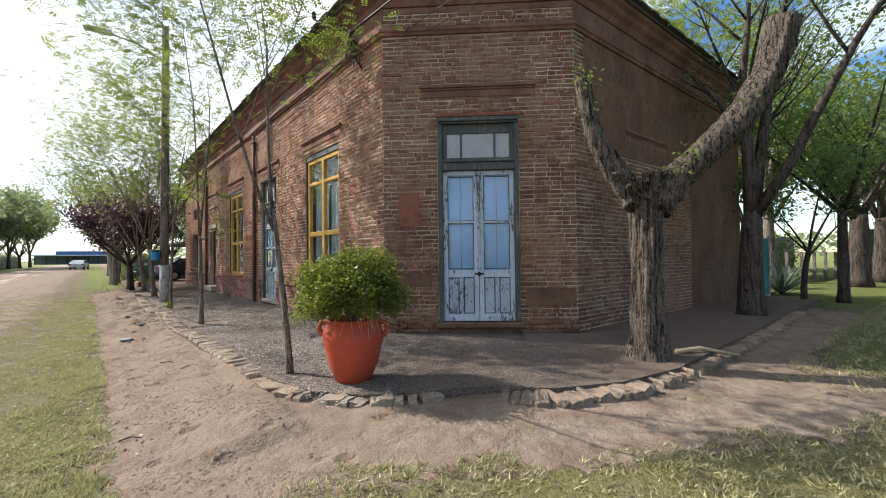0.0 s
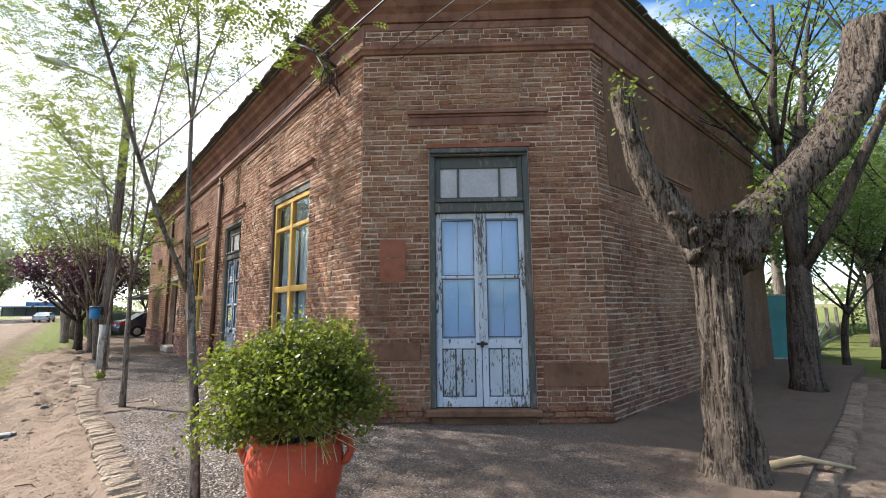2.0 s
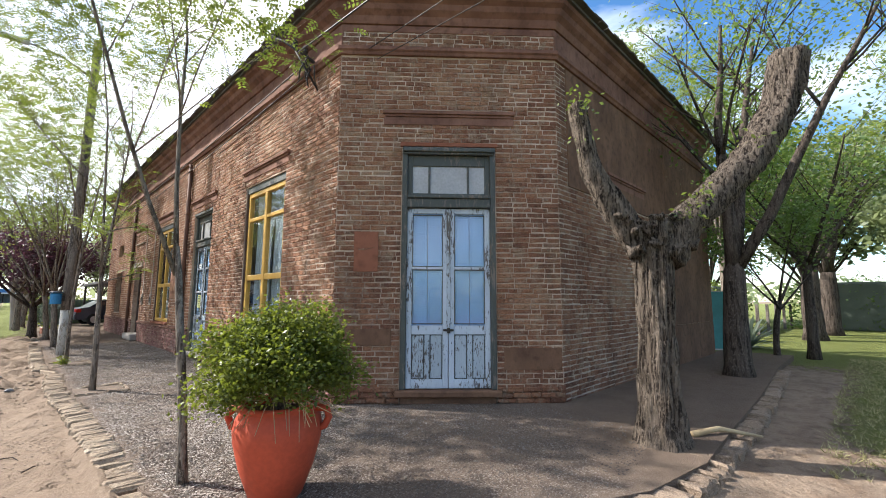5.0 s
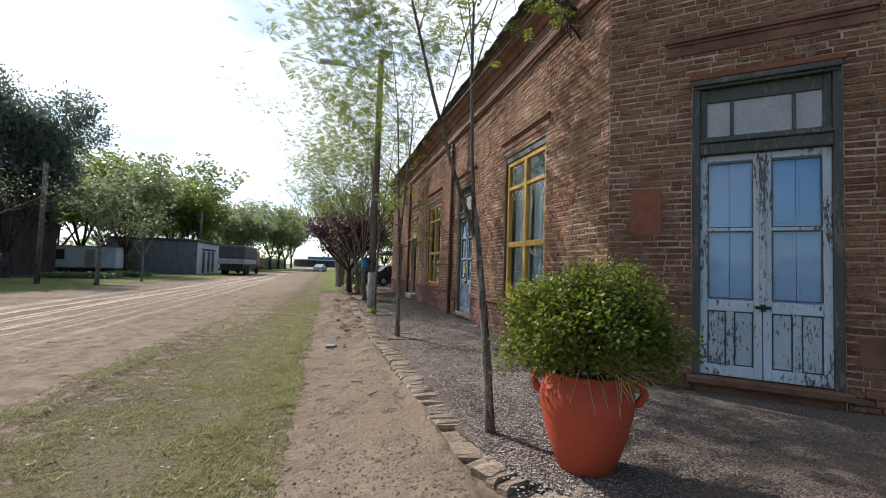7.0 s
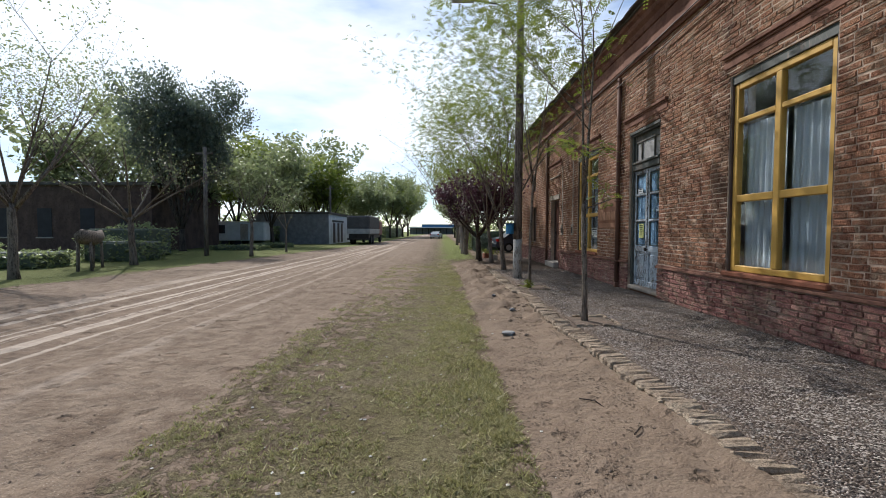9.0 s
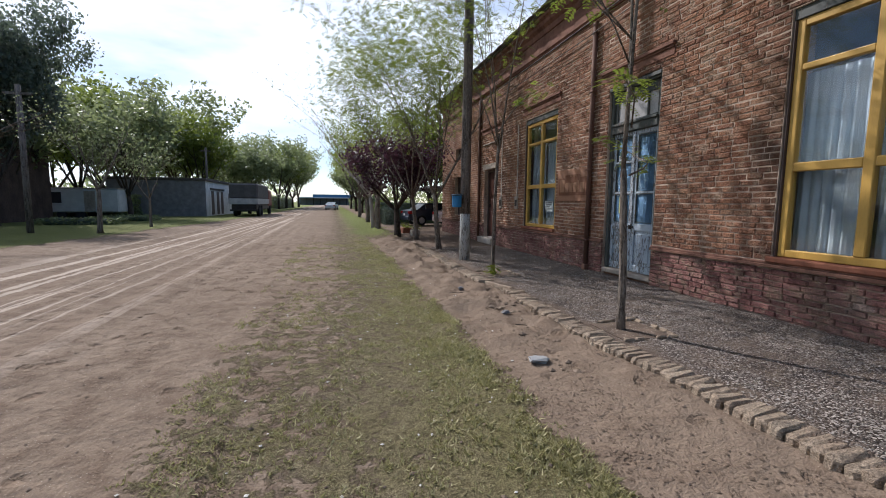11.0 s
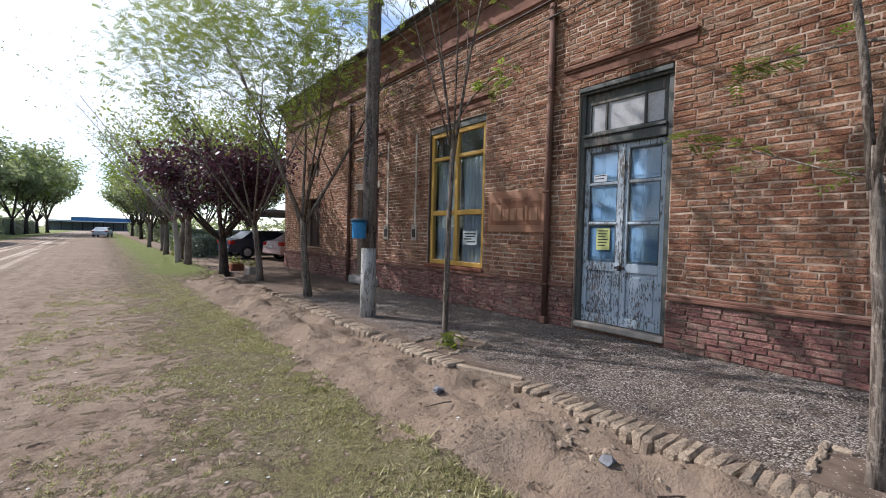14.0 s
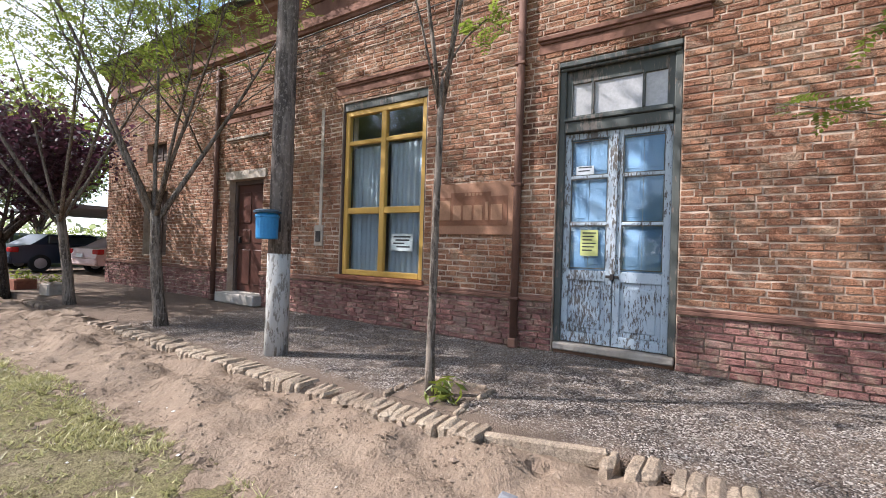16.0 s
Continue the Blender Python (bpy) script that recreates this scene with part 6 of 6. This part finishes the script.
# ---- beyond the house ----
def car(name, m, paint, label, scale=1.0):
    ob = thing(name, m, label, "car")
    body = bmesh.new()
    prof = [(-2.15, 0.32), (-2.2, 0.62), (-2.12, 0.92), (-1.62, 1.0), (-1.05, 1.38), (0.3, 1.42), (0.95, 0.98), (1.85, 0.86), (2.12, 0.66), (2.12, 0.32)]
    rows = []
    for y, inset in ((-0.82, 1.0), (-0.86, 0.0), (0.86, 0.0), (0.82, 1.0)):
        rows.append([body.verts.new((x, y * (0.8 if z > 1.1 else 1.0), z)) for x, z in prof])
    for a, b in zip(rows, rows[1:]):
        for k in range(len(prof) - 1):
            body.faces.new((a[k], a[k + 1], b[k + 1], b[k]))
    body.faces.new(rows[0])
    body.faces.new(rows[-1][::-1])
    part("body", body, paint, ob)
    glass = plain("car_glass", (0.03, 0.04, 0.05), 0.1, 0.1, spec=0.8)
    part("rear_window", boxes((-1.62, -1.1, -0.6, 0.6, 1.05, 1.07)), glass, ob).matrix_basis = pose(-0.3, 0, -0.9, 0, -33, 0) @ pose(0.5, 0, 0.13)
    for s in (-1, 1):
        part("side_window", boxes((-1.1, 0.5, s * 0.76 - 0.06, s * 0.76 + 0.06, 1.03, 1.34), bevel=0.03), glass, ob)
        part("tail_light", boxes((-2.19, -1.95, s * 0.74 - 0.15, s * 0.74 + 0.15, 0.72, 0.9), bevel=0.03), plain("red_lens", (0.45, 0.02, 0.02), 0.25), ob)
        for x in (-1.35, 1.35):
            w = part("wheel", lathe(bmesh.new(), [(0.16, -0.1), (0.31, -0.1), (0.32, -0.06), (0.32, 0.06), (0.31, 0.1), (0.16, 0.1)], 22), plain("tyre_rubber", (0.02, 0.02, 0.02), 0.85), ob)
            w.matrix_basis = pose(x, s * 0.8, 0.32, 90, 0, 0)
            part("rim", lathe(bmesh.new(), [(0.05, -0.11), (0.19, -0.105), (0.19, 0.105), (0.05, 0.11)], 16), plain("rim_silver", (0.5, 0.5, 0.52), 0.35, metal=0.7), w)
    part("bumper", boxes((-2.24, -2.1, -0.84, 0.84, 0.34, 0.6), bevel=0.04), paint, ob)
    part("number_plate", boxes((-2.255, -2.24, -0.2, 0.2, 0.62, 0.74)), plain("plate_white", (0.6, 0.6, 0.6), 0.5), ob)
    return ob


car("parked_car", pose(6.65, 30.5, 0.02, 0, 0, 10), plain("pearl_pink_paint", (0.62, 0.46, 0.44), 0.3, 0.08, spec=0.6), "pale pink saloon car parked behind the house")
car("parked_car", pose(5.1, 33.0, 0.02, 0, 0, 8), plain("dark_blue_car_paint", (0.025, 0.035, 0.06), 0.3, 0.1, spec=0.6), "dark blue saloon car in the shade of the shelter")
car("parked_car", pose(-1.6, 88, 0, 0, 0, 80), plain("white_car_paint", (0.7, 0.72, 0.74), 0.3, 0.05, spec=0.6), "white car parked far along the street verge")

# car shelter and hedge
shelter = thing("car_shelter", pose(7.0, 31.0, 0), "low open car shelter with a flat slatted roof on posts", "shelter")
part("roof", boxes((-3.6, 4.0, -3.6, 3.4, 2.2, 2.32), bevel=0.01), plain("shelter_roof", (0.12, 0.12, 0.125), 0.7), shelter)
for x in (-3.4, 0.2, 3.8):
    for y in (-3.4, 3.2):
        if x < 0 and y < 0:
            continue
        part("post", boxes((x - 0.05, x + 0.05, y - 0.05, y + 0.05, 0, 2.2)), IRON, shelter)
part("back_wall", boxes((3.6, 3.75, -3.6, 3.4, 0, 2.2)), plain("pale_wall", (0.55, 0.55, 0.53), 0.85), shelter)


def hedge(at, size, seed, n, label, leaf=LEAF_FAR, name="hedge", s=0.09, cat="hedge"):
    rng = random.Random(seed)
    pts = []
    for _ in range(n):
        p = Vector([rng.uniform(-1, 1) for _ in range(3)])
        k = rng.choice((0, 1, 2))
        p[k] = math.copysign(rng.uniform(0.8, 1.0), p[k])
        q = Vector((p.x * size[0] / 2, p.y * size[1] / 2, (p.z + 1) * size[2] / 2))
        q.z *= 0.85 + 0.3 * noise.noise((at[0] + q.x * 0.5, at[1] + q.y * 0.5, 0))
        pts.append(q)
    v, f = leaves(pts, s, rng, 1, 0.04, 0.6)
    ob = thing(name, pose(*at), label, cat, kind="")
    raw_part("leaves", v, f, leaf, ob)
    core = boxes((-size[0] * 0.42, size[0] * 0.42, -size[1] * 0.42, size[1] * 0.42, 0, size[2] * 0.8), bevel=0.1)
    part("inner_growth", core, LEAF_DARK, ob)
    return ob


hedge((4.4, 36.2, 0), (6.5, 1.2, 1.8), 201, 5200, "clipped bright green hedge behind the parked cars", LEAF_SPRING)
hedge((2.2, 40.0, 0), (1.0, 14.0, 1.3), 202, 4200, "dark green hedge along the street", LEAF_DARK)
for x, y, s in ((1.62, 24.4, 1.0), (1.72, 22.8, 0.85)):
    ob = thing("planter", pose(x, y, PAVE_Z if y < 23.5 else 0.06, 0, 0, 8), "square brick-red planter with small plants" if s == 1.0 else "square grey concrete planter with small plants", "planter", "planters")
    part("box", boxes((-0.2 * s, 0.2 * s, -0.2 * s, 0.2 * s, -0.03, 0.28 * s), bevel=0.03), RED_RENDER if s == 1.0 else GREY_RENDER, ob)
    rng = random.Random(int(y * 10))
    v, f = leaves([(rng.gauss(0, 0.12), rng.gauss(0, 0.12), 0.28 * s + abs(rng.gauss(0, 0.1))) for _ in range(130)], 0.08, rng, 1, 0.02, 0.4)
    tagged(raw_part("plant", v, f, LEAF_BOX, ob), kind="stuff")

# ---- the other side of the street ----
OPP = "trees across the street"
plant_tree("verge_tree", (-13.2, 15.9, 0), "open-crowned verge tree with thin new leaves", 111, 8.0, 0.12, 2.2, 7, LEAF_FAR, YOUNG_BARK, 0.1, 4, 0.2, 0.5, group=OPP, sprout=7, twig=6, upright=0.6)
plant_tree("verge_tree", (-13.5, 21.2, 0), "nearly bare verge tree with grey spreading branches", 112, 7.0, 0.13, 2.0, 8, LEAF_FAR, YOUNG_BARK, 0.08, 1, 0.2, 0.5, group=OPP, sprout=6, twig=6, upright=0.4)
plant_tree("verge_tree", (-11.4, 27.5, 0), "small verge tree in thin leaf", 113, 6.0, 0.1, 1.9, 5, LEAF_FAR, YOUNG_BARK, 0.1, 2, 0.24, 0.5, group=OPP, sprout=5, twig=5)
plant_tree("verge_tree", (-11.3, 32.7, 0), "small verge tree in thin leaf", 114, 5.0, 0.07, 1.6, 4, LEAF_FAR, YOUNG_BARK, 0.1, 2, 0.22, 0.5, group=OPP, sprout=5, twig=4)
big = plant_tree("magnolia_tree", (-19.0, 34.0, 0), "tall dark evergreen tree with dense glossy leaves", 115, 11.5, 0.35, 1.8, 11, LEAF_DARK, DARK_BARK, 0.3, 22, 0.45, 0.6, group=OPP, sprout=8, twig=5, upright=0.9, limb_len=0.62)
big.matrix_world = pose(-19.2, 34.0, 0) @ Matrix.Diagonal((0.62, 0.62, 0.88, 1))
crowd = [plant_tree("verge_tree", (-17.5, 46, 0), "leafy roadside tree in fresh foliage", 116, 9.5, 0.2, 1.8, 8, LEAF_FAR, DARK_BARK, 0.42, 5, 0.42, 0.55, group=OPP, sprout=6, twig=5),
         plant_tree("verge_tree", (-22, 40, 0), "leafy roadside tree in fresh foliage", 117, 9.5, 0.2, 1.6, 8, LEAF_FAR, DARK_BARK, 0.42, 6, 0.44, 0.55, group=OPP, sprout=6, twig=5, upright=0.55),
         plant_tree("verge_tree", (-16.5, 62, 0), "leafy roadside tree in fresh foliage", 118, 10.5, 0.22, 2.0, 8, LEAF_SPRING, DARK_BARK, 0.42, 5, 0.42, 0.55, group=OPP, sprout=6, twig=5)]
plant_tree("street_tree", (0.7, 30.0, 0), "nearly bare tree with pale grey branches over the street", 119, 8.6, 0.11, 2.0, 8, LEAF_FAR, plain("pale_grey_bark", (0.34, 0.3, 0.27), 0.9, 0.25), 0.09, 1, 0.2, 0.5, group=G, sprout=6, twig=6, upright=0.55, lean=(-0.12, 0.0))
rng = random.Random(300)
for x, y, s in ((-24, 52, 1.0), (-20, 66, 1.3), (-15, 78, 1.15), (-17, 88, 1.2), (-12, 98, 1.25), (-11.5, 108, 1.3), (-11, 118, 1.3), (-10.5, 130, 1.35), (-24, 58, 1.3), (-30, 60, 1.2), (-33, 44, 1.2), (-44, 16, 0.9), (-46, 2, 0.9), (-34, 0, 1.1), (-27, -10, 1.0), (-22, 100, 1.2), (-26, 80, 1.2)):
    o = crowd[rng.randrange(3)]
    o2 = copy_thing(o, pose(x, y, 0, 0, 0, rng.uniform(0, 360)) @ Matrix.Diagonal((s, s, s * rng.uniform(0.9, 1.1), 1)))
for x, y, s in ((2.5, 66, 0.8), (2.2, 76, 0.9), (3.0, 88, 1.0), (2.5, 102, 1.0), (3.5, 118, 1.1), (8, 48, 0.9), (11, 60, 1.0), (9, 74, 1.0), (16, 42, 1.0), (20, 30, 1.1), (30, 8, 1.1), (33, -3, 1.1), (36, 14, 1.2), (28, 20, 1.1), (42, 4, 1.3), (26, -10, 1.0)):
    o = crowd[rng.randrange(3)]
    copy_thing(o, pose(x, y, 0, 0, 0, rng.uniform(0, 360)) @ Matrix.Diagonal((s, s, s * rng.uniform(0.9, 1.1), 1)))


def far_pole(x, y, h):
    ob = thing("far_pole", pose(x, y, 0), "grey wooden line pole across the street", "utility pole", "line poles")
    vv, ff = [], []
    tube(vv, ff, [(0, 0, -0.1), (0.03, 0, h)], [0.13, 0.1], 10)
    raw_part("shaft", vv, ff, POLE_WOOD, ob, True)
    part("crossarm", boxes((-0.5, 0.5, -0.04, 0.04, h - 0.4, h - 0.3)), POLE_WOOD, ob)


far_pole(-14.2, 28.0, 6.2)
far_pole(-14.3, 56.0, 7.0)

# covered lorry
lorry = thing("covered_lorry", pose(-9.7, 50.0, 0) @ Matrix.Scale(1.1, 4), "dark canvas-covered lorry parked on the verge", "truck")
CANVAS = plain("dark_canvas", (0.1, 0.097, 0.1), 0.85, 0.25)
part("canvas", boxes((-1.15, 1.15, 0, 6.6, 1.55, 2.85), bevel=0.12), CANVAS, lorry)
part("tailboard", boxes((-1.15, 1.15, -0.03, 6.6, 1.05, 1.548), bevel=0.02), plain("faded_white_boards", (0.42, 0.42, 0.42), 0.7), lorry, "pale boarded sides")
part("chassis", boxes((-1.0, 1.0, 0.1, 9.2, 0.6, 1.045), bevel=0.03), IRON, lorry)
part("cab", boxes((-1.1, 1.1, 7.0, 9.3, 0.8, 2.5), bevel=0.15), plain("cab_paint", (0.2, 0.06, 0.05), 0.5), lorry)
part("bumper", boxes((-1.1, 1.1, -0.12, -0.03, 0.45, 0.62), bevel=0.02), IRON, lorry)
for s in (-1, 1):
    for y in (1.5, 2.7, 8.2):
        w = part("wheel", lathe(bmesh.new(), [(0.2, -0.14), (0.46, -0.13), (0.48, 0.0), (0.46, 0.13), (0.2, 0.14)], 18), plain("lorry_tyre", (0.02, 0.02, 0.02), 0.9), lorry)
        w.matrix_basis = pose(s * 0.95, y, 0.48, 0, 90, 0)

# low white house with three dark doors
house = thing("white_house", pose(-13.0, 50.3, 0), "low whitewashed house with three tall dark openings", "house")
OLD_WHITE = render_mat("old_whitewash", (0.6, 0.6, 0.58), (0.82, 0.82, 0.8))
part("wall", boxes((-8, 0, 0, 11.5, -0.1, 3.3)), OLD_WHITE, house)
part("flank_wall", boxes((-8, 0.0, -0.06, -0.004, -0.1, 3.3)), plain("dark_flank", (0.21, 0.205, 0.21), 0.9, 0.3), house, "dark weathered flank wall")
part("roof", boxes((-8.2, 0.15, -0.2, 11.7, 3.3, 3.55), bevel=0.03), ROOFING, house)
for y in (1.9, 3.9, 5.6):
    d = part("door", boxes((-0.02, 0.03, y, y + 0.9, 0.1, 2.4)), JAMB_PAINT, house)
part("lintel", boxes((0.004, 0.06, 1.5, 7.0, 2.5, 2.7)), IRON, house)
part("window", boxes((-0.02, 0.03, 9.0, 9.9, 1.2, 2.3)), JAMB_PAINT, house)

# rural caravan
van = thing("site_caravan", pose(-20.7, 45, 0, 0, 0, 4), "pale grey site caravan with one dark window", "caravan")
part("body", boxes((-3.1, 3.1, -1.1, 1.1, 0.5, 2.3), bevel=0.08), plain("caravan_white", (0.55, 0.55, 0.53), 0.6, 0.15), van)
part("roof", boxes((-3.15, 3.15, -1.15, 1.15, 2.3, 2.36), bevel=0.02), CONCRETE, van)
part("window", boxes((-1.2, -0.5, -1.13, -1.08, 1.2, 2.0)), INK, van)
part("door", boxes((0.9, 1.6, -1.13, -1.08, 0.6, 2.1), bevel=0.01), GREY_RENDER, van)
for x in (-0.6, 0.6):
    for s in (-1, 1):
        part("wheel", lathe(bmesh.new(), [(0.1, -0.09), (0.3, -0.09), (0.31, 0.0), (0.3, 0.09), (0.1, 0.09)], 16), INK, van).matrix_basis = pose(x, s * 0.95, 0.31, 90, 0, 0)

# dark brick house among the trees
brick_house = thing("brick_house", pose(-21.0, 33.5, 0), "dark brick house half hidden behind verge trees", "house")
part("wall", boxes((-14, 0, 0, 9, -0.1, 4.6)), render_mat("dark_brick_far", (0.06, 0.04, 0.034), (0.12, 0.08, 0.066)), brick_house)
part("roof", boxes((-14.2, 0.2, -0.2, 9.2, 4.6, 4.85), bevel=0.04), ROOFING, brick_house)
for x in (-11, -8, -5, -2.2):
    w = part("window", boxes((x, x + 1.0, -0.03, 0.02, 1.0, 3.0)), INK, brick_house)
    part("sill", boxes((x - 0.1, x + 1.1, -0.1, 0.0, 0.9, 0.99)), CONCRETE, w)

# hollowed-log trough on posts
trough = thing("log_trough", pose(-13.6, 19.2, 0, 0, 0, 118), "long grey hollowed-log trough raised on posts", "trough")
vv, ff = [], []
tube(vv, ff, [(-1.5, 0, 1.28), (-1.0, 0, 1.2), (0.4, 0, 1.15), (1.1, 0, 1.2), (1.55, 0, 1.42)], [0.14, 0.27, 0.27, 0.2, 0.05], 12, 0.06, random.Random(8))
raw_part("log", vv, ff, YOUNG_BARK, trough, True)
for x, y in ((-1.0, -0.2), (-1.0, 0.2), (0.9, -0.15), (0.9, 0.15)):
    vv, ff = [], []
    tube(vv, ff, [(x, y, -0.1), (x * 0.98, y * 0.8, 1.05)], [0.055, 0.05], 8, 0.05, random.Random(9))
    raw_part("post", vv, ff, YOUNG_BARK, trough, True)

# scrub on the verge
for k, (x, y, w, d, h) in enumerate(((-16, 24, 3, 2, 1.2), (-18.5, 28, 4, 2.5, 2.0), (-17, 20, 3, 2, 0.8), (-16, 36, 4, 2, 0.45), (-15.5, 41, 3, 2, 0.45), (-21, 20, 4, 3, 1.2), (-23, 12, 5, 3, 1.6))):
    hedge((x, y, -0.05), (w, d, h), 400 + k, 1300, "low dark green scrub on the far verge", LEAF_FAR, "scrub", 0.16, "shrub")

for k, (x, y, w, d, h) in enumerate(((-15.5, 76, 3, 26, 2.6), (-14, 112, 4, 44, 3.0), (4.2, 72, 3, 24, 2.4), (4.8, 106, 4, 40, 2.8), (-22, 48, 8, 3, 2.4))):
    hedge((x, y, -0.05), (w, d, h), 450 + k, 2600, "dense green undergrowth beneath the roadside trees", LEAF_FAR, "undergrowth", 0.32, "shrub")

# blue roofed sheds at the street's end
sheds = thing("blue_shed", pose(-1.0, 215, 0), "long blue metal shed closing the end of the street", "shed")
BLUE_METAL = plain("blue_sheet_metal", (0.05, 0.17, 0.36), 0.5, 0.15)
part("fascia", boxes((-9.3, 9.5, 0, 12, 3.3, 5.0)), BLUE_METAL, sheds)
part("canopy", boxes((-16, -9.4, 0.5, 10, 3.2, 3.8)), BLUE_METAL, sheds)
part("canopy_edge", boxes((-16, 9.5, -0.1, -0.02, 3.25, 3.6)), plain("white_edge", (0.65, 0.68, 0.7), 0.5), sheds)
for k in range(9):
    x = -15 + k * 3.0
    part("post", boxes((x - 0.12, x + 0.12, 1.0, 1.3, 0, 3.25)), IRON, sheds)
part("back_wall", boxes((-16, 9.5, 9.5, 9.8, 0, 3.3)), plain("shed_wall", (0.2, 0.22, 0.25), 0.8), sheds)

# distant woods close the horizon all round
rng = random.Random(77)
pts = []
for k in range(5200):
    a = rng.uniform(0, 2 * math.pi)
    r = rng.uniform(170, 330)
    x, y = r * math.sin(a), 20 + r * math.cos(a)
    if abs(x + 1) < 22 and y > 0:
        continue
    top = 11 * (0.75 + 0.5 * noise.noise((a * 9, 0, 0)))
    pts.append((x, y, top * rng.random() ** 0.6))
v, f = leaves(pts, 2.2, rng, 3, 1.6, 0.8)
woods = new("distant_woods", mesh_from("distant_woods", v, f, LEAF_FAR))
tagged(woods, "distant belt of green trees on the horizon", "woods", kind="stuff")

# ---- the garden beside the house ----
gate = thing("teal_gate", pose(15.4, 4.32, 0, 0, 0, -52), "teal painted sheet metal gate standing ajar", "gate")
part("sheet", boxes((-0.45, 0.45, -0.012, 0.012, 0.08, 1.75)), plain("teal_paint", (0.06, 0.24, 0.24), 0.5, 0.2), gate)
part("gate_frame", boxes((-0.49, -0.45, -0.025, 0.025, 0, 1.85), (0.45, 0.49, -0.025, 0.025, 0, 1.85), (-0.45, 0.45, -0.025, 0.025, 1.75, 1.79), (-0.45, 0.45, -0.025, 0.025, 0.04, 0.08)), WHITEWASH, gate, "pale gate frame")
for k in range(9):
    x = 15.5 + k * 2.1
    ob = thing("fence_post", pose(x, 5.0 - 0.08 * k, 0), "grey wooden fence post with wires", "post", "garden fence posts")
    part("post", boxes((-0.06, 0.06, -0.06, 0.06, -0.1, 1.35), bevel=0.012), POLE_WOOD, ob)


def agave(at, seed, size, label):
    rng = random.Random(seed)
    verts, faces = [], []
    for k in range(46):
        a, e = rng.uniform(0, 6.28), rng.uniform(0.15, 1.35)
        d, side = Vector((math.cos(a), math.sin(a), 0)), Vector((-math.sin(a), math.cos(a), 0))
        i, L = len(verts), size * rng.uniform(0.7, 1.1)
        for t, w in ((0, 0.05), (0.4, 0.075), (0.75, 0.05), (1.0, 0.004)):
            p = d * (L * t * math.cos(e)) + Vector((0, 0, L * (t * math.sin(e) - 0.25 * t * t)))
            verts += [p - side * w * size * 0.6, p + side * w * size * 0.6]
        for q in range(3):
            j = i + 2 * q
            faces.append((j, j + 1, j + 3, j + 2))
    ob = new("spiky_plant", mesh_from("spiky_plant", verts, faces, LEAF_DARK))
    ob.matrix_world = pose(*at)
    tagged(ob, label, "plant")


agave((17.3, 4.0, 0), 1, 1.5, "large spiky dark green rosette plant in the garden")
agave((20.0, 4.4, 0), 2, 1.3, "large spiky dark green rosette plant in the garden")
for k, (x, y, w, d, h) in enumerate(((19, 8, 9, 2, 2.2), (27, 7, 8, 2, 2.8), (33, 0, 4, 9, 3.2), (31, -8, 4, 8, 2.6))):
    hedge((x, y, -0.05), (w, d, h), 500 + k, 2200, "loose green garden shrubs", LEAF_SPRING if k % 2 else LEAF_GARDEN, "shrubs", 0.17, "shrub")


# ---- bricks of the walls ----
west_cut = [(h[0], h[1], h[2], h[3]) for h in west_holes] + [(D3[0] - 0.1, D3[1] + 0.1, 2.5, 2.72)]
brick_skin(wall_west, WEST_L, 0.78, 4.99, west_cut, (wy(11.5), wy(9.6), 0.8, 2.9), BRICK_PIECE, BRICK_REST, 101, step=0.075)
brick_skin(wall_west, WEST_L, -0.03, 0.70, [D2, D3], (wy(14.5), wy(7.2), 0.0, 0.7), PLINTH_PIECE, PLINTH_REST, 102, front=-0.02, worn=0.12, step=0.072)
brick_skin(wall_corner, CUT_L, 0.0, 4.99, cut_holes, (0.0, 3.2, 0.5, 2.2), BRICK_PIECE, BRICK_REST, 103)
brick_skin(wall_corner, CUT_L + 0.02, -0.03, 0.33, [D1], (9, 9, 9, 9), PLINTH_PIECE, BRICK_REST, 106, front=-0.03, worn=0.3)
brick_skin(wall_corner, CUT_L, 5.135, 5.42, [], (9, 9, 9, 9), BRICK_PIECE, BRICK_REST, 104)
brick_skin(wall_south, 4.6, 0.0, 4.99, [(0.3, 4.6, 3.13, 5.0)], (0.0, 4.0, 0.9, 2.5), BRICK_PIECE, BRICK_REST, 105)
